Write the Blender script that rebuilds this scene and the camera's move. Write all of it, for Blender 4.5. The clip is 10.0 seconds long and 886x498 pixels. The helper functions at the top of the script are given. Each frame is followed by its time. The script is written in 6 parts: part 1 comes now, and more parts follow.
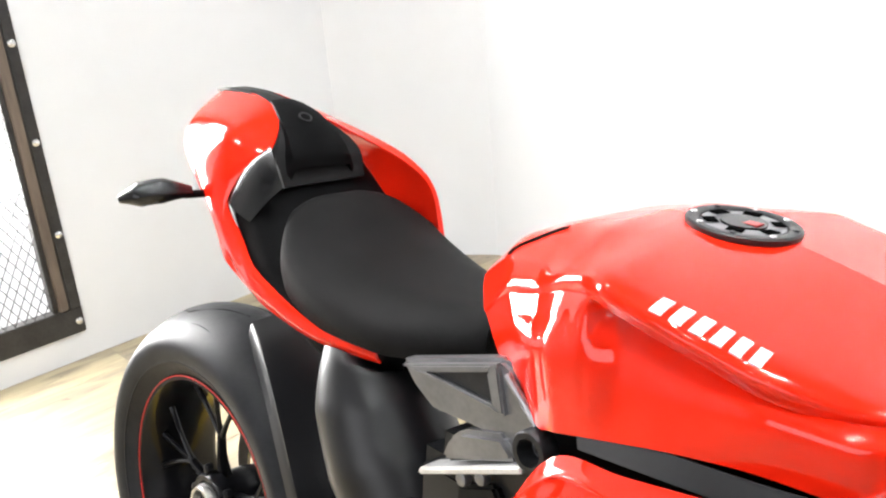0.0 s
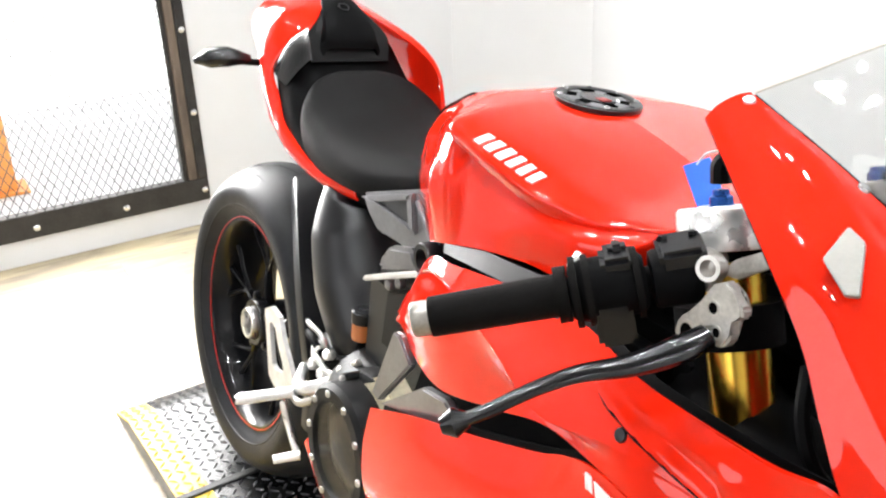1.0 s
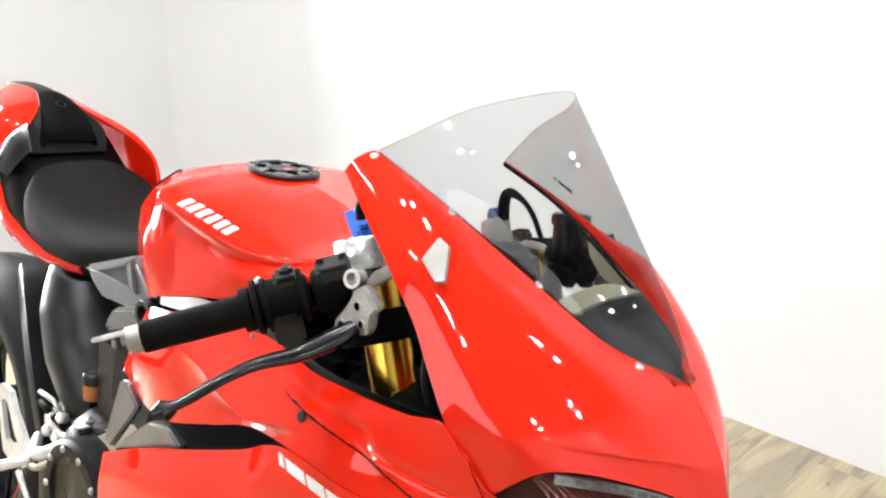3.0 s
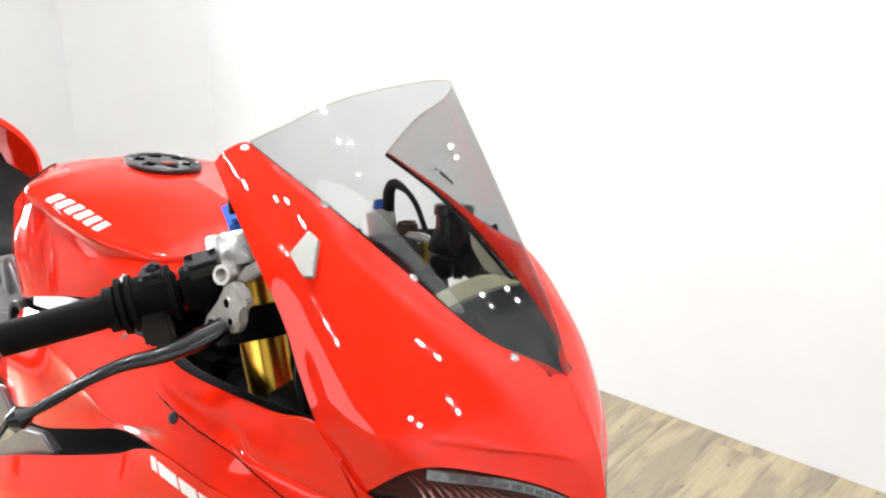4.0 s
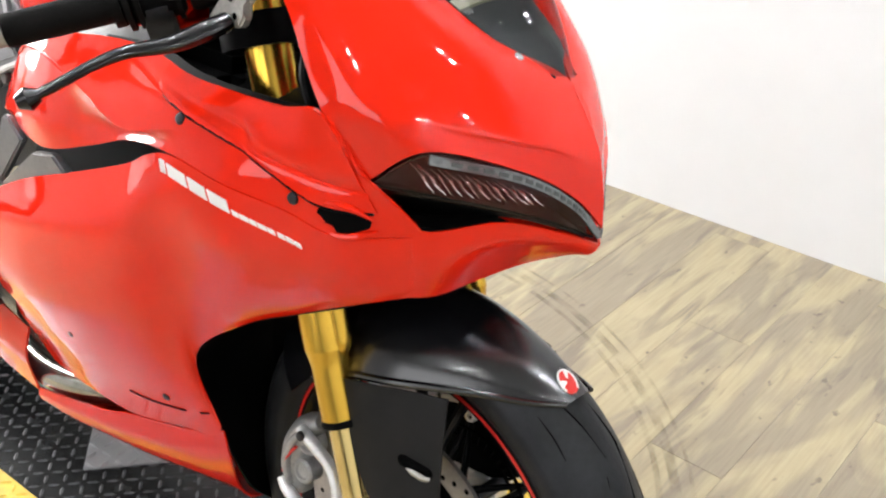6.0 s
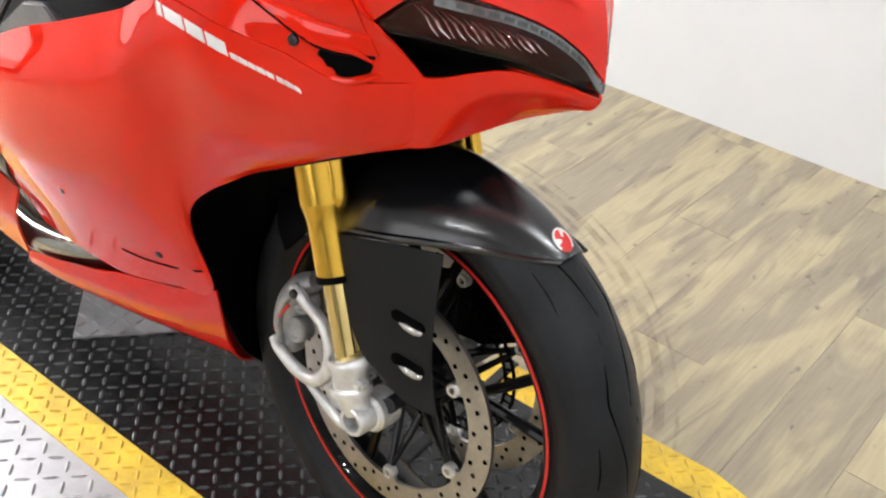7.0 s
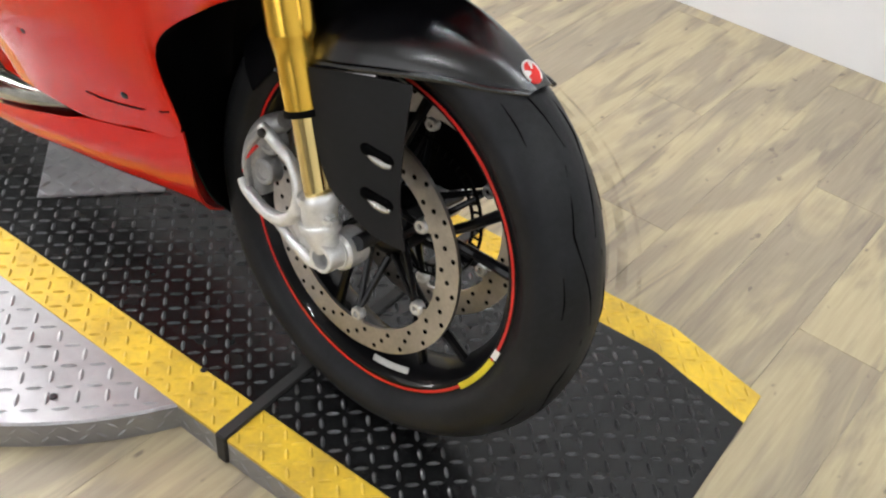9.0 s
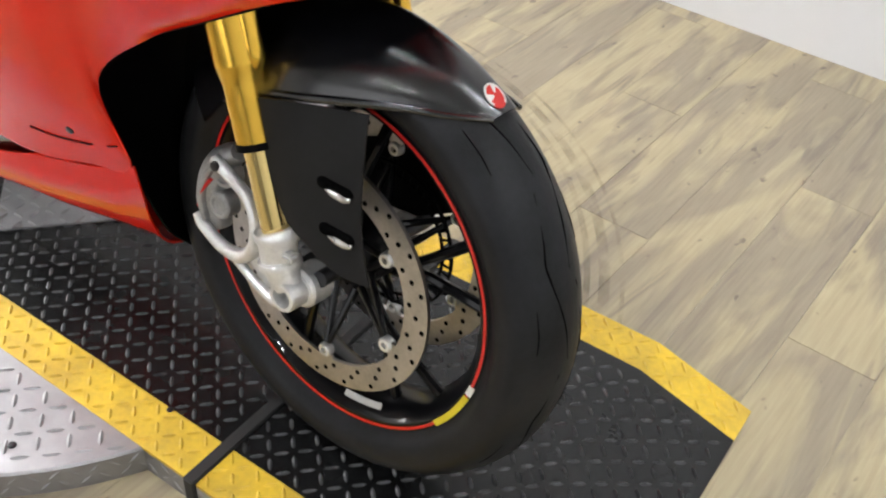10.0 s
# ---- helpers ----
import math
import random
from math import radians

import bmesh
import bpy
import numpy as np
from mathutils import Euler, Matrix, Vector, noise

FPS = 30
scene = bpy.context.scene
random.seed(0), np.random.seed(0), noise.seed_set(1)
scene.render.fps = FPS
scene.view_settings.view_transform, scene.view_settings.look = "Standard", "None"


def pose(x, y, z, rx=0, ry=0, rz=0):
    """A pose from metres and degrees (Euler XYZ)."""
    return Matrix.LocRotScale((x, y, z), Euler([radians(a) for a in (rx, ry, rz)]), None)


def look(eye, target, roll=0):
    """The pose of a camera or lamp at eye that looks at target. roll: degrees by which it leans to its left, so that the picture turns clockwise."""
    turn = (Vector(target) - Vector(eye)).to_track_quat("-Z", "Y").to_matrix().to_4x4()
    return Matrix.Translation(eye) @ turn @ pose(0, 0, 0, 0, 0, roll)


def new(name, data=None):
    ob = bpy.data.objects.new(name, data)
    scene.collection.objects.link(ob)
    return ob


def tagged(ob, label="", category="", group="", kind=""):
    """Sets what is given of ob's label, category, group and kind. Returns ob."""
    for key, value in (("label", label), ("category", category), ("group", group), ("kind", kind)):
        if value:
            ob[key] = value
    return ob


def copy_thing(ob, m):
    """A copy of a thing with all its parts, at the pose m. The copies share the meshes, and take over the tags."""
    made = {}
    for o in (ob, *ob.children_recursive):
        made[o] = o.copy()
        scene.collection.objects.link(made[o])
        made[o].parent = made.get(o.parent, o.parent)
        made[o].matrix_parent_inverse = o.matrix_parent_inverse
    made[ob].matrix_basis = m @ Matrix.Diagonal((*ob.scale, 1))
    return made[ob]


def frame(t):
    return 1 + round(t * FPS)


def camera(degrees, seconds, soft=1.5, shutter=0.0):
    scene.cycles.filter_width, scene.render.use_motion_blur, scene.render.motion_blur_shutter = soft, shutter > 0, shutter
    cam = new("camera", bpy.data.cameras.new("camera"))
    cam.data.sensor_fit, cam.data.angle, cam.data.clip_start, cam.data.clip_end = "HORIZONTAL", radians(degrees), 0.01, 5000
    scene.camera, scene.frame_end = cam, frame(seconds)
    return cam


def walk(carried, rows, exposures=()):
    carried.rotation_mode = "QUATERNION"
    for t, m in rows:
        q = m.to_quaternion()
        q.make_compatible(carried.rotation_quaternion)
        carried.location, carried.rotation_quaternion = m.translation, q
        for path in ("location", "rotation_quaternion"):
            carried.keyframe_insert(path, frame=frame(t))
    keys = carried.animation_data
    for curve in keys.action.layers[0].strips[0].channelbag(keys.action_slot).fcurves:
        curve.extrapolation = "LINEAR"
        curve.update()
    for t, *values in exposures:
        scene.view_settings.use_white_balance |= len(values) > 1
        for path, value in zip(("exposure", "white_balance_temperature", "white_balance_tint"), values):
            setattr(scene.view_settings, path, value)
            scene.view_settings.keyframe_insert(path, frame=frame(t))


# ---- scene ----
cam = camera(48.7, 10.0, soft=2.2)
# the motorcycle leans on its side stand
STAND = pose(0, 0, 0, -9, 0, 0)
PATH = [
    (0, (0.593, -0.57, 1.309), (-0.832, 0.616, 0.557), -5.0),
    (0.5, (0.825, -0.555, 1.319), (-0.756, 0.436, 0.599), -6.5),
    (1, (1.005, -0.534, 1.304), (-0.581, 0.345, 0.462), -2.4),
    (1.5, (1.128, -0.633, 1.314), (-0.414, 0.372, 0.53), -2.1),
    (2, (1.223, -0.722, 1.326), (-0.24, 0.44, 0.612), -0.3),
    (2.5, (1.239, -0.686, 1.333), (-0.152, 0.573, 0.64), 0.1),
    (3, (1.243, -0.63, 1.335), (-0.089, 0.702, 0.662), -0.6),
    (4.5, (1.281, -0.582, 1.318), (0.106, 0.87, 0.604), 0.5),
    (5, (1.293, -0.589, 1.288), (0.12, 0.816, 0.481), 0.2),
    (5.5, (1.299, -0.604, 1.256), (0.143, 0.75, 0.345), 0.7),
    (6, (1.308, -0.628, 1.217), (0.182, 0.69, 0.219), 1.0),
    (7.5, (1.329, -0.671, 1.142), (0.344, 0.594, -0.053), 5.2),
    (8, (1.345, -0.684, 1.123), (0.4, 0.574, -0.111), 6.3),
    (8.5, (1.354, -0.698, 1.11), (0.427, 0.54, -0.159), 5.7),
    (9, (1.355, -0.701, 1.103), (0.453, 0.535, -0.186), 5.7),
    (9.5, (1.343, -0.695, 1.1), (0.45, 0.526, -0.209), 5.0),
    (10, (1.329, -0.628, 1.099), (0.449, 0.615, -0.197), 4.1),
]
EXPOSURES = [(0, 0.02), (1, 0.02), (2, -0.04), (3, -0.08), (4.5, -0.12), (5.5, -0.10), (6.0, -0.16), (7.5, -0.34), (9.5, -0.42), (10, -0.42)]
walk(cam, [(t, look(eye, target, roll)) for t, eye, target, roll in PATH], EXPOSURES)

from mathutils.bvhtree import BVHTree

# ---- world and light ----
world = bpy.data.worlds.new("world")
scene.world = world
world.use_nodes = True
world.node_tree.nodes["Background"].inputs[0].default_value = (0.9, 0.95, 1.0, 1)
world.node_tree.nodes["Background"].inputs[1].default_value = 0.6


def area_lamp(name, eye, target, sx, sy, power, color=(1, 1, 1)):
    d = bpy.data.lights.new(name, "AREA")
    d.shape, d.size, d.size_y, d.energy, d.color = "RECTANGLE", sx, sy, power, color
    ob = new(name, d)
    ob.matrix_world = look(eye, target)
    return ob


# daylight through the mesh window; fill from an added, unseen shop window behind the camera
area_lamp("window_light", (-2.29, -0.20, 1.18), (0.0, -0.43, 0.83), 0.72, 1.64, 170, (1.0, 0.99, 0.98))
area_lamp("south_fill_light", (0.3, -4.46, 1.75), (0.6, 0.0, 0.9), 3.6, 1.8, 62, (0.98, 0.98, 1.0))
LAMP_POWER = 560.0

# ---- materials ----


def material(name, color, rough=0.5, metal=0.0, var=0.0, scale=8.0, bump=0.0, bump_scale=60.0, coat=0.0, dirt=None, stretch=(1, 1, 1), rvar=0.0, island=0.0, obj_random=0.0, spec=0.5):
    """A principled surface with two scales of colour variation, roughness variation and fine relief."""
    m = bpy.data.materials.new(name)
    m.use_nodes = True
    nt = m.node_tree
    n, ln = nt.nodes, nt.links
    bsdf = n["Principled BSDF"]
    bsdf.inputs["Base Color"].default_value = (*color, 1)
    bsdf.inputs["Roughness"].default_value = rough
    bsdf.inputs["Metallic"].default_value = metal
    bsdf.inputs["Coat Weight"].default_value = coat
    bsdf.inputs["Coat Roughness"].default_value = 0.04
    bsdf.inputs["Specular IOR Level"].default_value = spec
    coord = n.new("ShaderNodeTexCoord")
    mp = n.new("ShaderNodeMapping")
    mp.inputs["Scale"].default_value = stretch
    ln.new(coord.outputs["Object"], mp.inputs["Vector"])

    def tex(s, detail=4.0):
        t = n.new("ShaderNodeTexNoise")
        t.inputs["Scale"].default_value, t.inputs["Detail"].default_value = s, detail
        ln.new(mp.outputs["Vector"], t.inputs["Vector"])
        return t

    if var:
        a, b = tex(scale), tex(scale * 7.3)
        mix = n.new("ShaderNodeMath")
        mix.operation = "MULTIPLY_ADD"
        ln.new(b.outputs["Fac"], mix.inputs[0])
        mix.inputs[1].default_value = 0.5
        ln.new(a.outputs["Fac"], mix.inputs[2])
        ramp = n.new("ShaderNodeValToRGB")
        dark = dirt or tuple(c * (1 - var) for c in color)
        light = tuple(min(1, c * (1 + var * 0.6)) for c in color)
        ramp.color_ramp.elements[0].position, ramp.color_ramp.elements[1].position = 0.5, 1.0
        ramp.color_ramp.elements[0].color, ramp.color_ramp.elements[1].color = (*dark, 1), (*light, 1)
        ln.new(mix.outputs[0], ramp.inputs[0])
        out = ramp.outputs[0]
        if obj_random:
            info = n.new("ShaderNodeObjectInfo")
            hsv = n.new("ShaderNodeHueSaturation")
            mr = n.new("ShaderNodeMapRange")
            mr.inputs[3].default_value, mr.inputs[4].default_value = 1 - obj_random, 1 + obj_random
            ln.new(info.outputs["Random"], mr.inputs[0])
            ln.new(mr.outputs[0], hsv.inputs["Value"])
            ln.new(out, hsv.inputs["Color"])
            out = hsv.outputs[0]
        ln.new(out, bsdf.inputs["Base Color"])
    if rvar:
        t = tex(scale * 2.1)
        mr = n.new("ShaderNodeMapRange")
        mr.inputs[3].default_value, mr.inputs[4].default_value = max(0.02, rough - rvar), min(1, rough + rvar)
        ln.new(t.outputs["Fac"], mr.inputs[0])
        ln.new(mr.outputs[0], bsdf.inputs["Roughness"])
    if bump:
        t = tex(bump_scale, 6.0)
        b = n.new("ShaderNodeBump")
        b.inputs["Strength"].default_value, b.inputs["Distance"].default_value = bump, 0.002
        ln.new(t.outputs["Fac"], b.inputs["Height"])
        ln.new(b.outputs[0], bsdf.inputs["Normal"])
    return m


def glass(name, tint, gloss_rough=0.02, edge=0.7):
    """A thin clear or smoked sheet: tinted see-through, glossier where it is seen aslant."""
    m = bpy.data.materials.new(name)
    m.use_nodes = True
    nt = m.node_tree
    n, ln = nt.nodes, nt.links
    n.remove(n["Principled BSDF"])
    tr, gl, lw, mx = n.new("ShaderNodeBsdfTransparent"), n.new("ShaderNodeBsdfGlossy"), n.new("ShaderNodeLayerWeight"), n.new("ShaderNodeMixShader")
    pw, ma = n.new("ShaderNodeMath"), n.new("ShaderNodeMath")
    pw.operation, ma.operation = "POWER", "MULTIPLY_ADD"
    pw.inputs[1].default_value = 4.0
    ma.inputs[1].default_value, ma.inputs[2].default_value = edge, 0.025
    tr.inputs[0].default_value = (*tint, 1)
    gl.inputs["Roughness"].default_value = gloss_rough
    ln.new(lw.outputs["Facing"], pw.inputs[0])
    ln.new(pw.outputs[0], ma.inputs[0])
    ln.new(ma.outputs[0], mx.inputs[0])
    ln.new(tr.outputs[0], mx.inputs[1])
    ln.new(gl.outputs[0], mx.inputs[2])
    ln.new(mx.outputs[0], n["Material Output"].inputs[0])
    return m


def glow(name, color, strength):
    m = bpy.data.materials.new(name)
    m.use_nodes = True
    nt = m.node_tree
    nt.nodes.remove(nt.nodes["Principled BSDF"])
    e = nt.nodes.new("ShaderNodeEmission")
    e.inputs[0].default_value, e.inputs[1].default_value = (*color, 1), strength
    nt.links.new(e.outputs[0], nt.nodes["Material Output"].inputs[0])
    return m


RED = material("red_paint", (0.72, 0.016, 0.004), 0.4, 0, var=0.06, scale=5, coat=0.9, spec=0.0)
RED_DEEP = material("red_inner_paint", (0.34, 0.008, 0.008), 0.3, 0, var=0.15, scale=12, coat=0.3, spec=0.2)
BLACK = material("satin_black_plastic", (0.005, 0.005, 0.006), 0.26, 0, var=0.25, scale=14, rvar=0.04, spec=0.42)
GLOSS = material("gloss_black_lever", (0.004, 0.004, 0.0045), 0.24, 0, var=0.2, scale=14, rvar=0.04, coat=0.2, spec=0.28)
SATIN = material("soft_satin_black_shell", (0.005, 0.005, 0.006), 0.36, 0, var=0.2, scale=14, rvar=0.02, spec=0.42)
FENDERBLACK = material("satin_black_mudguard", (0.004, 0.004, 0.005), 0.25, 0, var=0.2, scale=14, rvar=0.04, bump=0.03, bump_scale=500, spec=1.0)
MATTE = material("matte_black_plastic", (0.0028, 0.0028, 0.003), 0.5, 0, var=0.3, scale=20, bump=0.12, bump_scale=1200, spec=0.035)
TRIMBLACK = material("black_trim_plastic", (0.006, 0.006, 0.0062), 0.45, 0, var=0.25, scale=16, bump=0.1, bump_scale=900, spec=0.14)
CHARCOAL = material("dark_grey_cast_metal", (0.012, 0.0125, 0.014), 0.34, 0.3, var=0.25, scale=20, bump=0.15, bump_scale=700)
SEATSKIN = material("black_seat_foam_cover", (0.008, 0.0078, 0.0078), 0.6, 0, var=0.3, scale=25, bump=0.4, bump_scale=1400, spec=0.08)
RUBBER = material("tyre_rubber", (0.015, 0.0157, 0.0175), 0.45, 0, var=0.35, scale=18, bump=0.16, bump_scale=500, rvar=0.08, spec=0.16)
GROOVE = material("tyre_groove", (0.003, 0.003, 0.003), 0.8, 0, var=0.2, spec=0.0)
GRIPRUB = material("grip_rubber", (0.005, 0.0046, 0.0043), 0.6, 0, var=0.25, scale=30, bump=0.5, bump_scale=1600, spec=0.045)
WHEELBLACK = material("gloss_black_wheel", (0.005, 0.005, 0.006), 0.3, 0.0, var=0.2, scale=10, coat=0.28, spec=0.08)
GOLD = material("gold_anodised_tube", (0.78, 0.48, 0.07), 0.24, 1.0, var=0.12, scale=9, rvar=0.06)
GOLDBRIGHT = material("polished_fork_tube", (0.80, 0.62, 0.26), 0.12, 1.0, var=0.1, scale=9, rvar=0.04)
ALU = material("cast_aluminium", (0.80, 0.80, 0.795), 0.38, 0.75, var=0.2, scale=30, bump=0.25, bump_scale=600, rvar=0.1)
STEEL = material("brushed_steel", (0.55, 0.54, 0.52), 0.3, 1.0, var=0.2, scale=18, rvar=0.12, stretch=(1, 6, 1))
DISC = material("brake_disc_steel", (0.50, 0.48, 0.465), 0.33, 1.0, var=0.25, scale=25, rvar=0.12)
PIPE = material("exhaust_steel", (0.46, 0.44, 0.4), 0.22, 1.0, var=0.35, scale=9, rvar=0.1)
BOLT = material("dark_bolt", (0.05, 0.05, 0.055), 0.35, 0.9, var=0.2, scale=60)
BRIGHTBOLT = material("bright_screw", (0.75, 0.75, 0.75), 0.25, 0.9, var=0.1, scale=60)
WHITEDECAL = material("white_decal", (0.82, 0.8, 0.78), 0.35, 0, var=0.04, scale=50)
LABELGREY = material("pale_rim_label", (0.62, 0.62, 0.60), 0.4, 0, var=0.15, scale=60)
GREYDECAL = material("light_grey_plate", (0.22, 0.21, 0.19), 0.4, 0.1, var=0.1, scale=40)
REDDECAL = material("red_rim_tape", (0.65, 0.02, 0.015), 0.35, 0, var=0.08, scale=30)
YELLOWDECAL = material("yellow_rim_sticker", (0.75, 0.62, 0.03), 0.4, 0, var=0.1, scale=60)
BLUE = material("blue_plastic_tag", (0.008, 0.09, 0.44), 0.35, 0, var=0.1, scale=40, spec=0.25)
BLUEANO = material("blue_anodised_cap", (0.03, 0.12, 0.45), 0.25, 0.9, var=0.1, scale=40)
CLUTCHRED = material("dull_red_hub", (0.48, 0.16, 0.12), 0.4, 0.2, var=0.25, scale=40)
CLUTCHTAN = material("tan_clutch_metal", (0.42, 0.39, 0.30), 0.4, 0.5, var=0.3, scale=40)
BRASS = material("pale_casting", (0.55, 0.50, 0.36), 0.45, 0.2, var=0.3, scale=30)
SMOKE = glass("smoked_screen", (0.79, 0.80, 0.80), 0.02, 0.35)
CLEAR = glass("clear_cover", (0.94, 0.92, 0.88), 0.02, 0.2)
LENS = glass("headlight_lens", (0.84, 0.70, 0.70), 0.02, 0.25)
LAMPGREY = material("led_strip_grey", (0.20, 0.21, 0.22), 0.25, 0.0, var=0.3, scale=120, spec=0.3)
AMBER = material("amber_fluid", (0.42, 0.13, 0.04), 0.2, 0, var=0.1, scale=50)
WALL = material("white_wall_paint", (0.665, 0.672, 0.682), 0.7, 0, var=0.035, scale=1.3, bump=0.12, bump_scale=220)
# grey picked to keep bounce light from overhead low
CEIL = material("dim_ceiling_paint", (0.24, 0.24, 0.24), 0.8, 0, var=0.1, scale=2)
# darker than WALL so the unseen south side throws less fill on the fairing
DIMWALL = material("dim_unseen_wall_paint", (0.30, 0.30, 0.305), 0.7, 0, var=0.15, scale=1.3, bump=0.12, bump_scale=220)
FRAME = material("black_steel_frame", (0.035, 0.033, 0.032), 0.5, 0.4, var=0.4, scale=16, bump=0.3, bump_scale=300)
WOODEDGE = material("worn_frame_edge", (0.16, 0.12, 0.09), 0.6, 0, var=0.5, scale=9, bump=0.4, bump_scale=80, stretch=(1, 1, 0.15))
YELLOW = material("yellow_safety_paint", (0.74, 0.50, 0.035), 0.5, 0, var=0.16, scale=14, bump=0.15, bump_scale=400, dirt=(0.52, 0.34, 0.04))
TREADBLACK = material("black_painted_tread_plate", (0.008, 0.0082, 0.0086), 0.26, 0.0, var=0.4, scale=9, bump=0.08, bump_scale=300, rvar=0.06, spec=0.42)
TREADSILVER = material("bare_tread_plate", (0.35, 0.35, 0.362), 0.46, 0.8, var=0.15, scale=8, bump=0.15, bump_scale=400, rvar=0.1)
WORNLUG = material("worn_black_tread_lug", (0.09, 0.091, 0.095), 0.3, 0.7, var=0.6, scale=40, spec=0.4)
PLATEGREY = material("grey_cast_plate", (0.27, 0.27, 0.282), 0.32, 0.85, var=0.2, scale=18, bump=0.08, bump_scale=700, spec=0.4)
POLISHED = material("polished_clamp", (0.86, 0.86, 0.85), 0.28, 0.7, var=0.08, scale=30, rvar=0.06)
OLIVE = material("pale_olive_liner", (0.30, 0.28, 0.19), 0.6, 0, var=0.2, scale=30)
HOUSING = material("dark_red_lamp_housing", (0.07, 0.003, 0.004), 0.3, 0, var=0.3, scale=40, coat=0.5, spec=0.2)
LAMPDASH = material("led_segment_grey", (0.11, 0.118, 0.12), 0.25, 0.0, var=0.3, scale=120, spec=0.3)
GUARD = material("matte_black_guard", (0.010, 0.010, 0.0105), 0.5, 0, var=0.25, scale=20, bump=0.12, bump_scale=900, spec=0.2)
REFLECTOR = material("pinkish_reflector", (0.80, 0.62, 0.62), 0.15, 0.9, var=0.2, scale=80)
CALIPER = material("dull_grey_caliper", (0.40, 0.40, 0.40), 0.45, 0.6, var=0.3, scale=40, bump=0.2, bump_scale=600)
HOUSINGBROWN = material("dark_brown_housing", (0.07, 0.045, 0.03), 0.35, 0.3, var=0.3, scale=40)
BARMETAL = material("dull_bar_end_metal", (0.34, 0.32, 0.29), 0.42, 0.8, var=0.3, scale=40, bump=0.2, bump_scale=600)
CASTDARK = material("dull_cast_bracket", (0.66, 0.64, 0.60), 0.38, 0.7, var=0.3, scale=40, bump=0.2, bump_scale=600)
SEAM = material("plank_seam", (0.22, 0.18, 0.14), 0.7, 0, var=0.2)
GAP = material("joint_rubber", (0.012, 0.012, 0.012), 0.6, 0, var=0.2)
MESHWIRE = material("dark_mesh_wire", (0.09, 0.09, 0.095), 0.5, 0.6, var=0.2)
ORANGE = material("orange_rack_post", (0.85, 0.33, 0.07), 0.5, 0, var=0.1)


def plank_material():
    """Pale straw planks with mauve-grey patches along the grain, fine streaks and small dark knots."""
    m = bpy.data.materials.new("worn_oak_vinyl_plank")
    m.use_nodes = True
    n, ln = m.node_tree.nodes, m.node_tree.links
    bs = n["Principled BSDF"]
    info, tc = n.new("ShaderNodeObjectInfo"), n.new("ShaderNodeTexCoord")
    # each plank shows another stretch of grain
    mul, comb = n.new("ShaderNodeMath"), n.new("ShaderNodeCombineXYZ")
    mul.operation, mul.inputs[1].default_value = "MULTIPLY", 37.0
    ln.new(info.outputs["Random"], mul.inputs[0])
    for i in range(3):
        ln.new(mul.outputs[0], comb.inputs[i])

    def noise(scale, stretch, lo, hi, a=0.0, b=1.0, detail=5.0, distort=0.0):
        mp, t, mr = n.new("ShaderNodeMapping"), n.new("ShaderNodeTexNoise"), n.new("ShaderNodeMapRange")
        mp.inputs["Scale"].default_value = stretch
        ln.new(comb.outputs[0], mp.inputs["Location"])
        ln.new(tc.outputs["Object"], mp.inputs["Vector"])
        ln.new(mp.outputs[0], t.inputs["Vector"])
        t.inputs["Scale"].default_value, t.inputs["Detail"].default_value, t.inputs["Distortion"].default_value = scale, detail, distort
        mr.inputs[1].default_value, mr.inputs[2].default_value, mr.inputs[3].default_value, mr.inputs[4].default_value = lo, hi, a, b
        ln.new(t.outputs["Fac"], mr.inputs[0])
        return mr.outputs[0]

    def blend(kind, fac, a, b):
        mx = n.new("ShaderNodeMixRGB")
        mx.blend_type = kind
        for k, v in enumerate((fac, a, b)):
            if isinstance(v, float):
                mx.inputs[k].default_value = v
            elif isinstance(v, tuple):
                mx.inputs[k].default_value = (*v, 1)
            else:
                ln.new(v, mx.inputs[k])
        return mx.outputs[0]

    c = blend("MIX", noise(2.6, (3.6, 0.75, 1), 0.43, 0.58, detail=12.0, distort=1.1), (0.415, 0.350, 0.220), (0.285, 0.239, 0.172))
    c = blend("MIX", noise(4.0, (6.0, 0.8, 1), 0.54, 0.68, 0.0, 0.8, detail=12.0, distort=0.9), c, (0.195, 0.163, 0.130))
    c = blend("MULTIPLY", 0.45, c, blend("MIX", noise(14.0, (12.0, 0.6, 1), 0.3, 0.7, detail=10.0), (0.62, 0.60, 0.58), (1.0, 1.0, 1.0)))
    c = blend("MIX", noise(24.0, (1.4, 0.8, 1), 0.70, 0.76, 0.0, 0.7, 2.0), c, (0.10, 0.08, 0.07))
    hsv, mr = n.new("ShaderNodeHueSaturation"), n.new("ShaderNodeMapRange")
    mr.inputs[3].default_value, mr.inputs[4].default_value = 0.97, 1.03
    ln.new(info.outputs["Random"], mr.inputs[0])
    ln.new(mr.outputs[0], hsv.inputs["Value"])
    ln.new(c, hsv.inputs["Color"])
    ln.new(hsv.outputs[0], bs.inputs["Base Color"])
    ln.new(noise(6.0, (4.0, 1.0, 1), 0.3, 0.7, 0.30, 0.46), bs.inputs["Roughness"])
    bs.inputs["Specular IOR Level"].default_value = 0.5
    bump = n.new("ShaderNodeBump")
    bump.inputs["Strength"].default_value, bump.inputs["Distance"].default_value = 0.12, 0.001
    ln.new(noise(40.0, (6.0, 0.6, 1), 0.3, 0.7), bump.inputs["Height"])
    ln.new(bump.outputs[0], bs.inputs["Normal"])
    return m


PLANK = plank_material()

# ---- mesh helpers ----


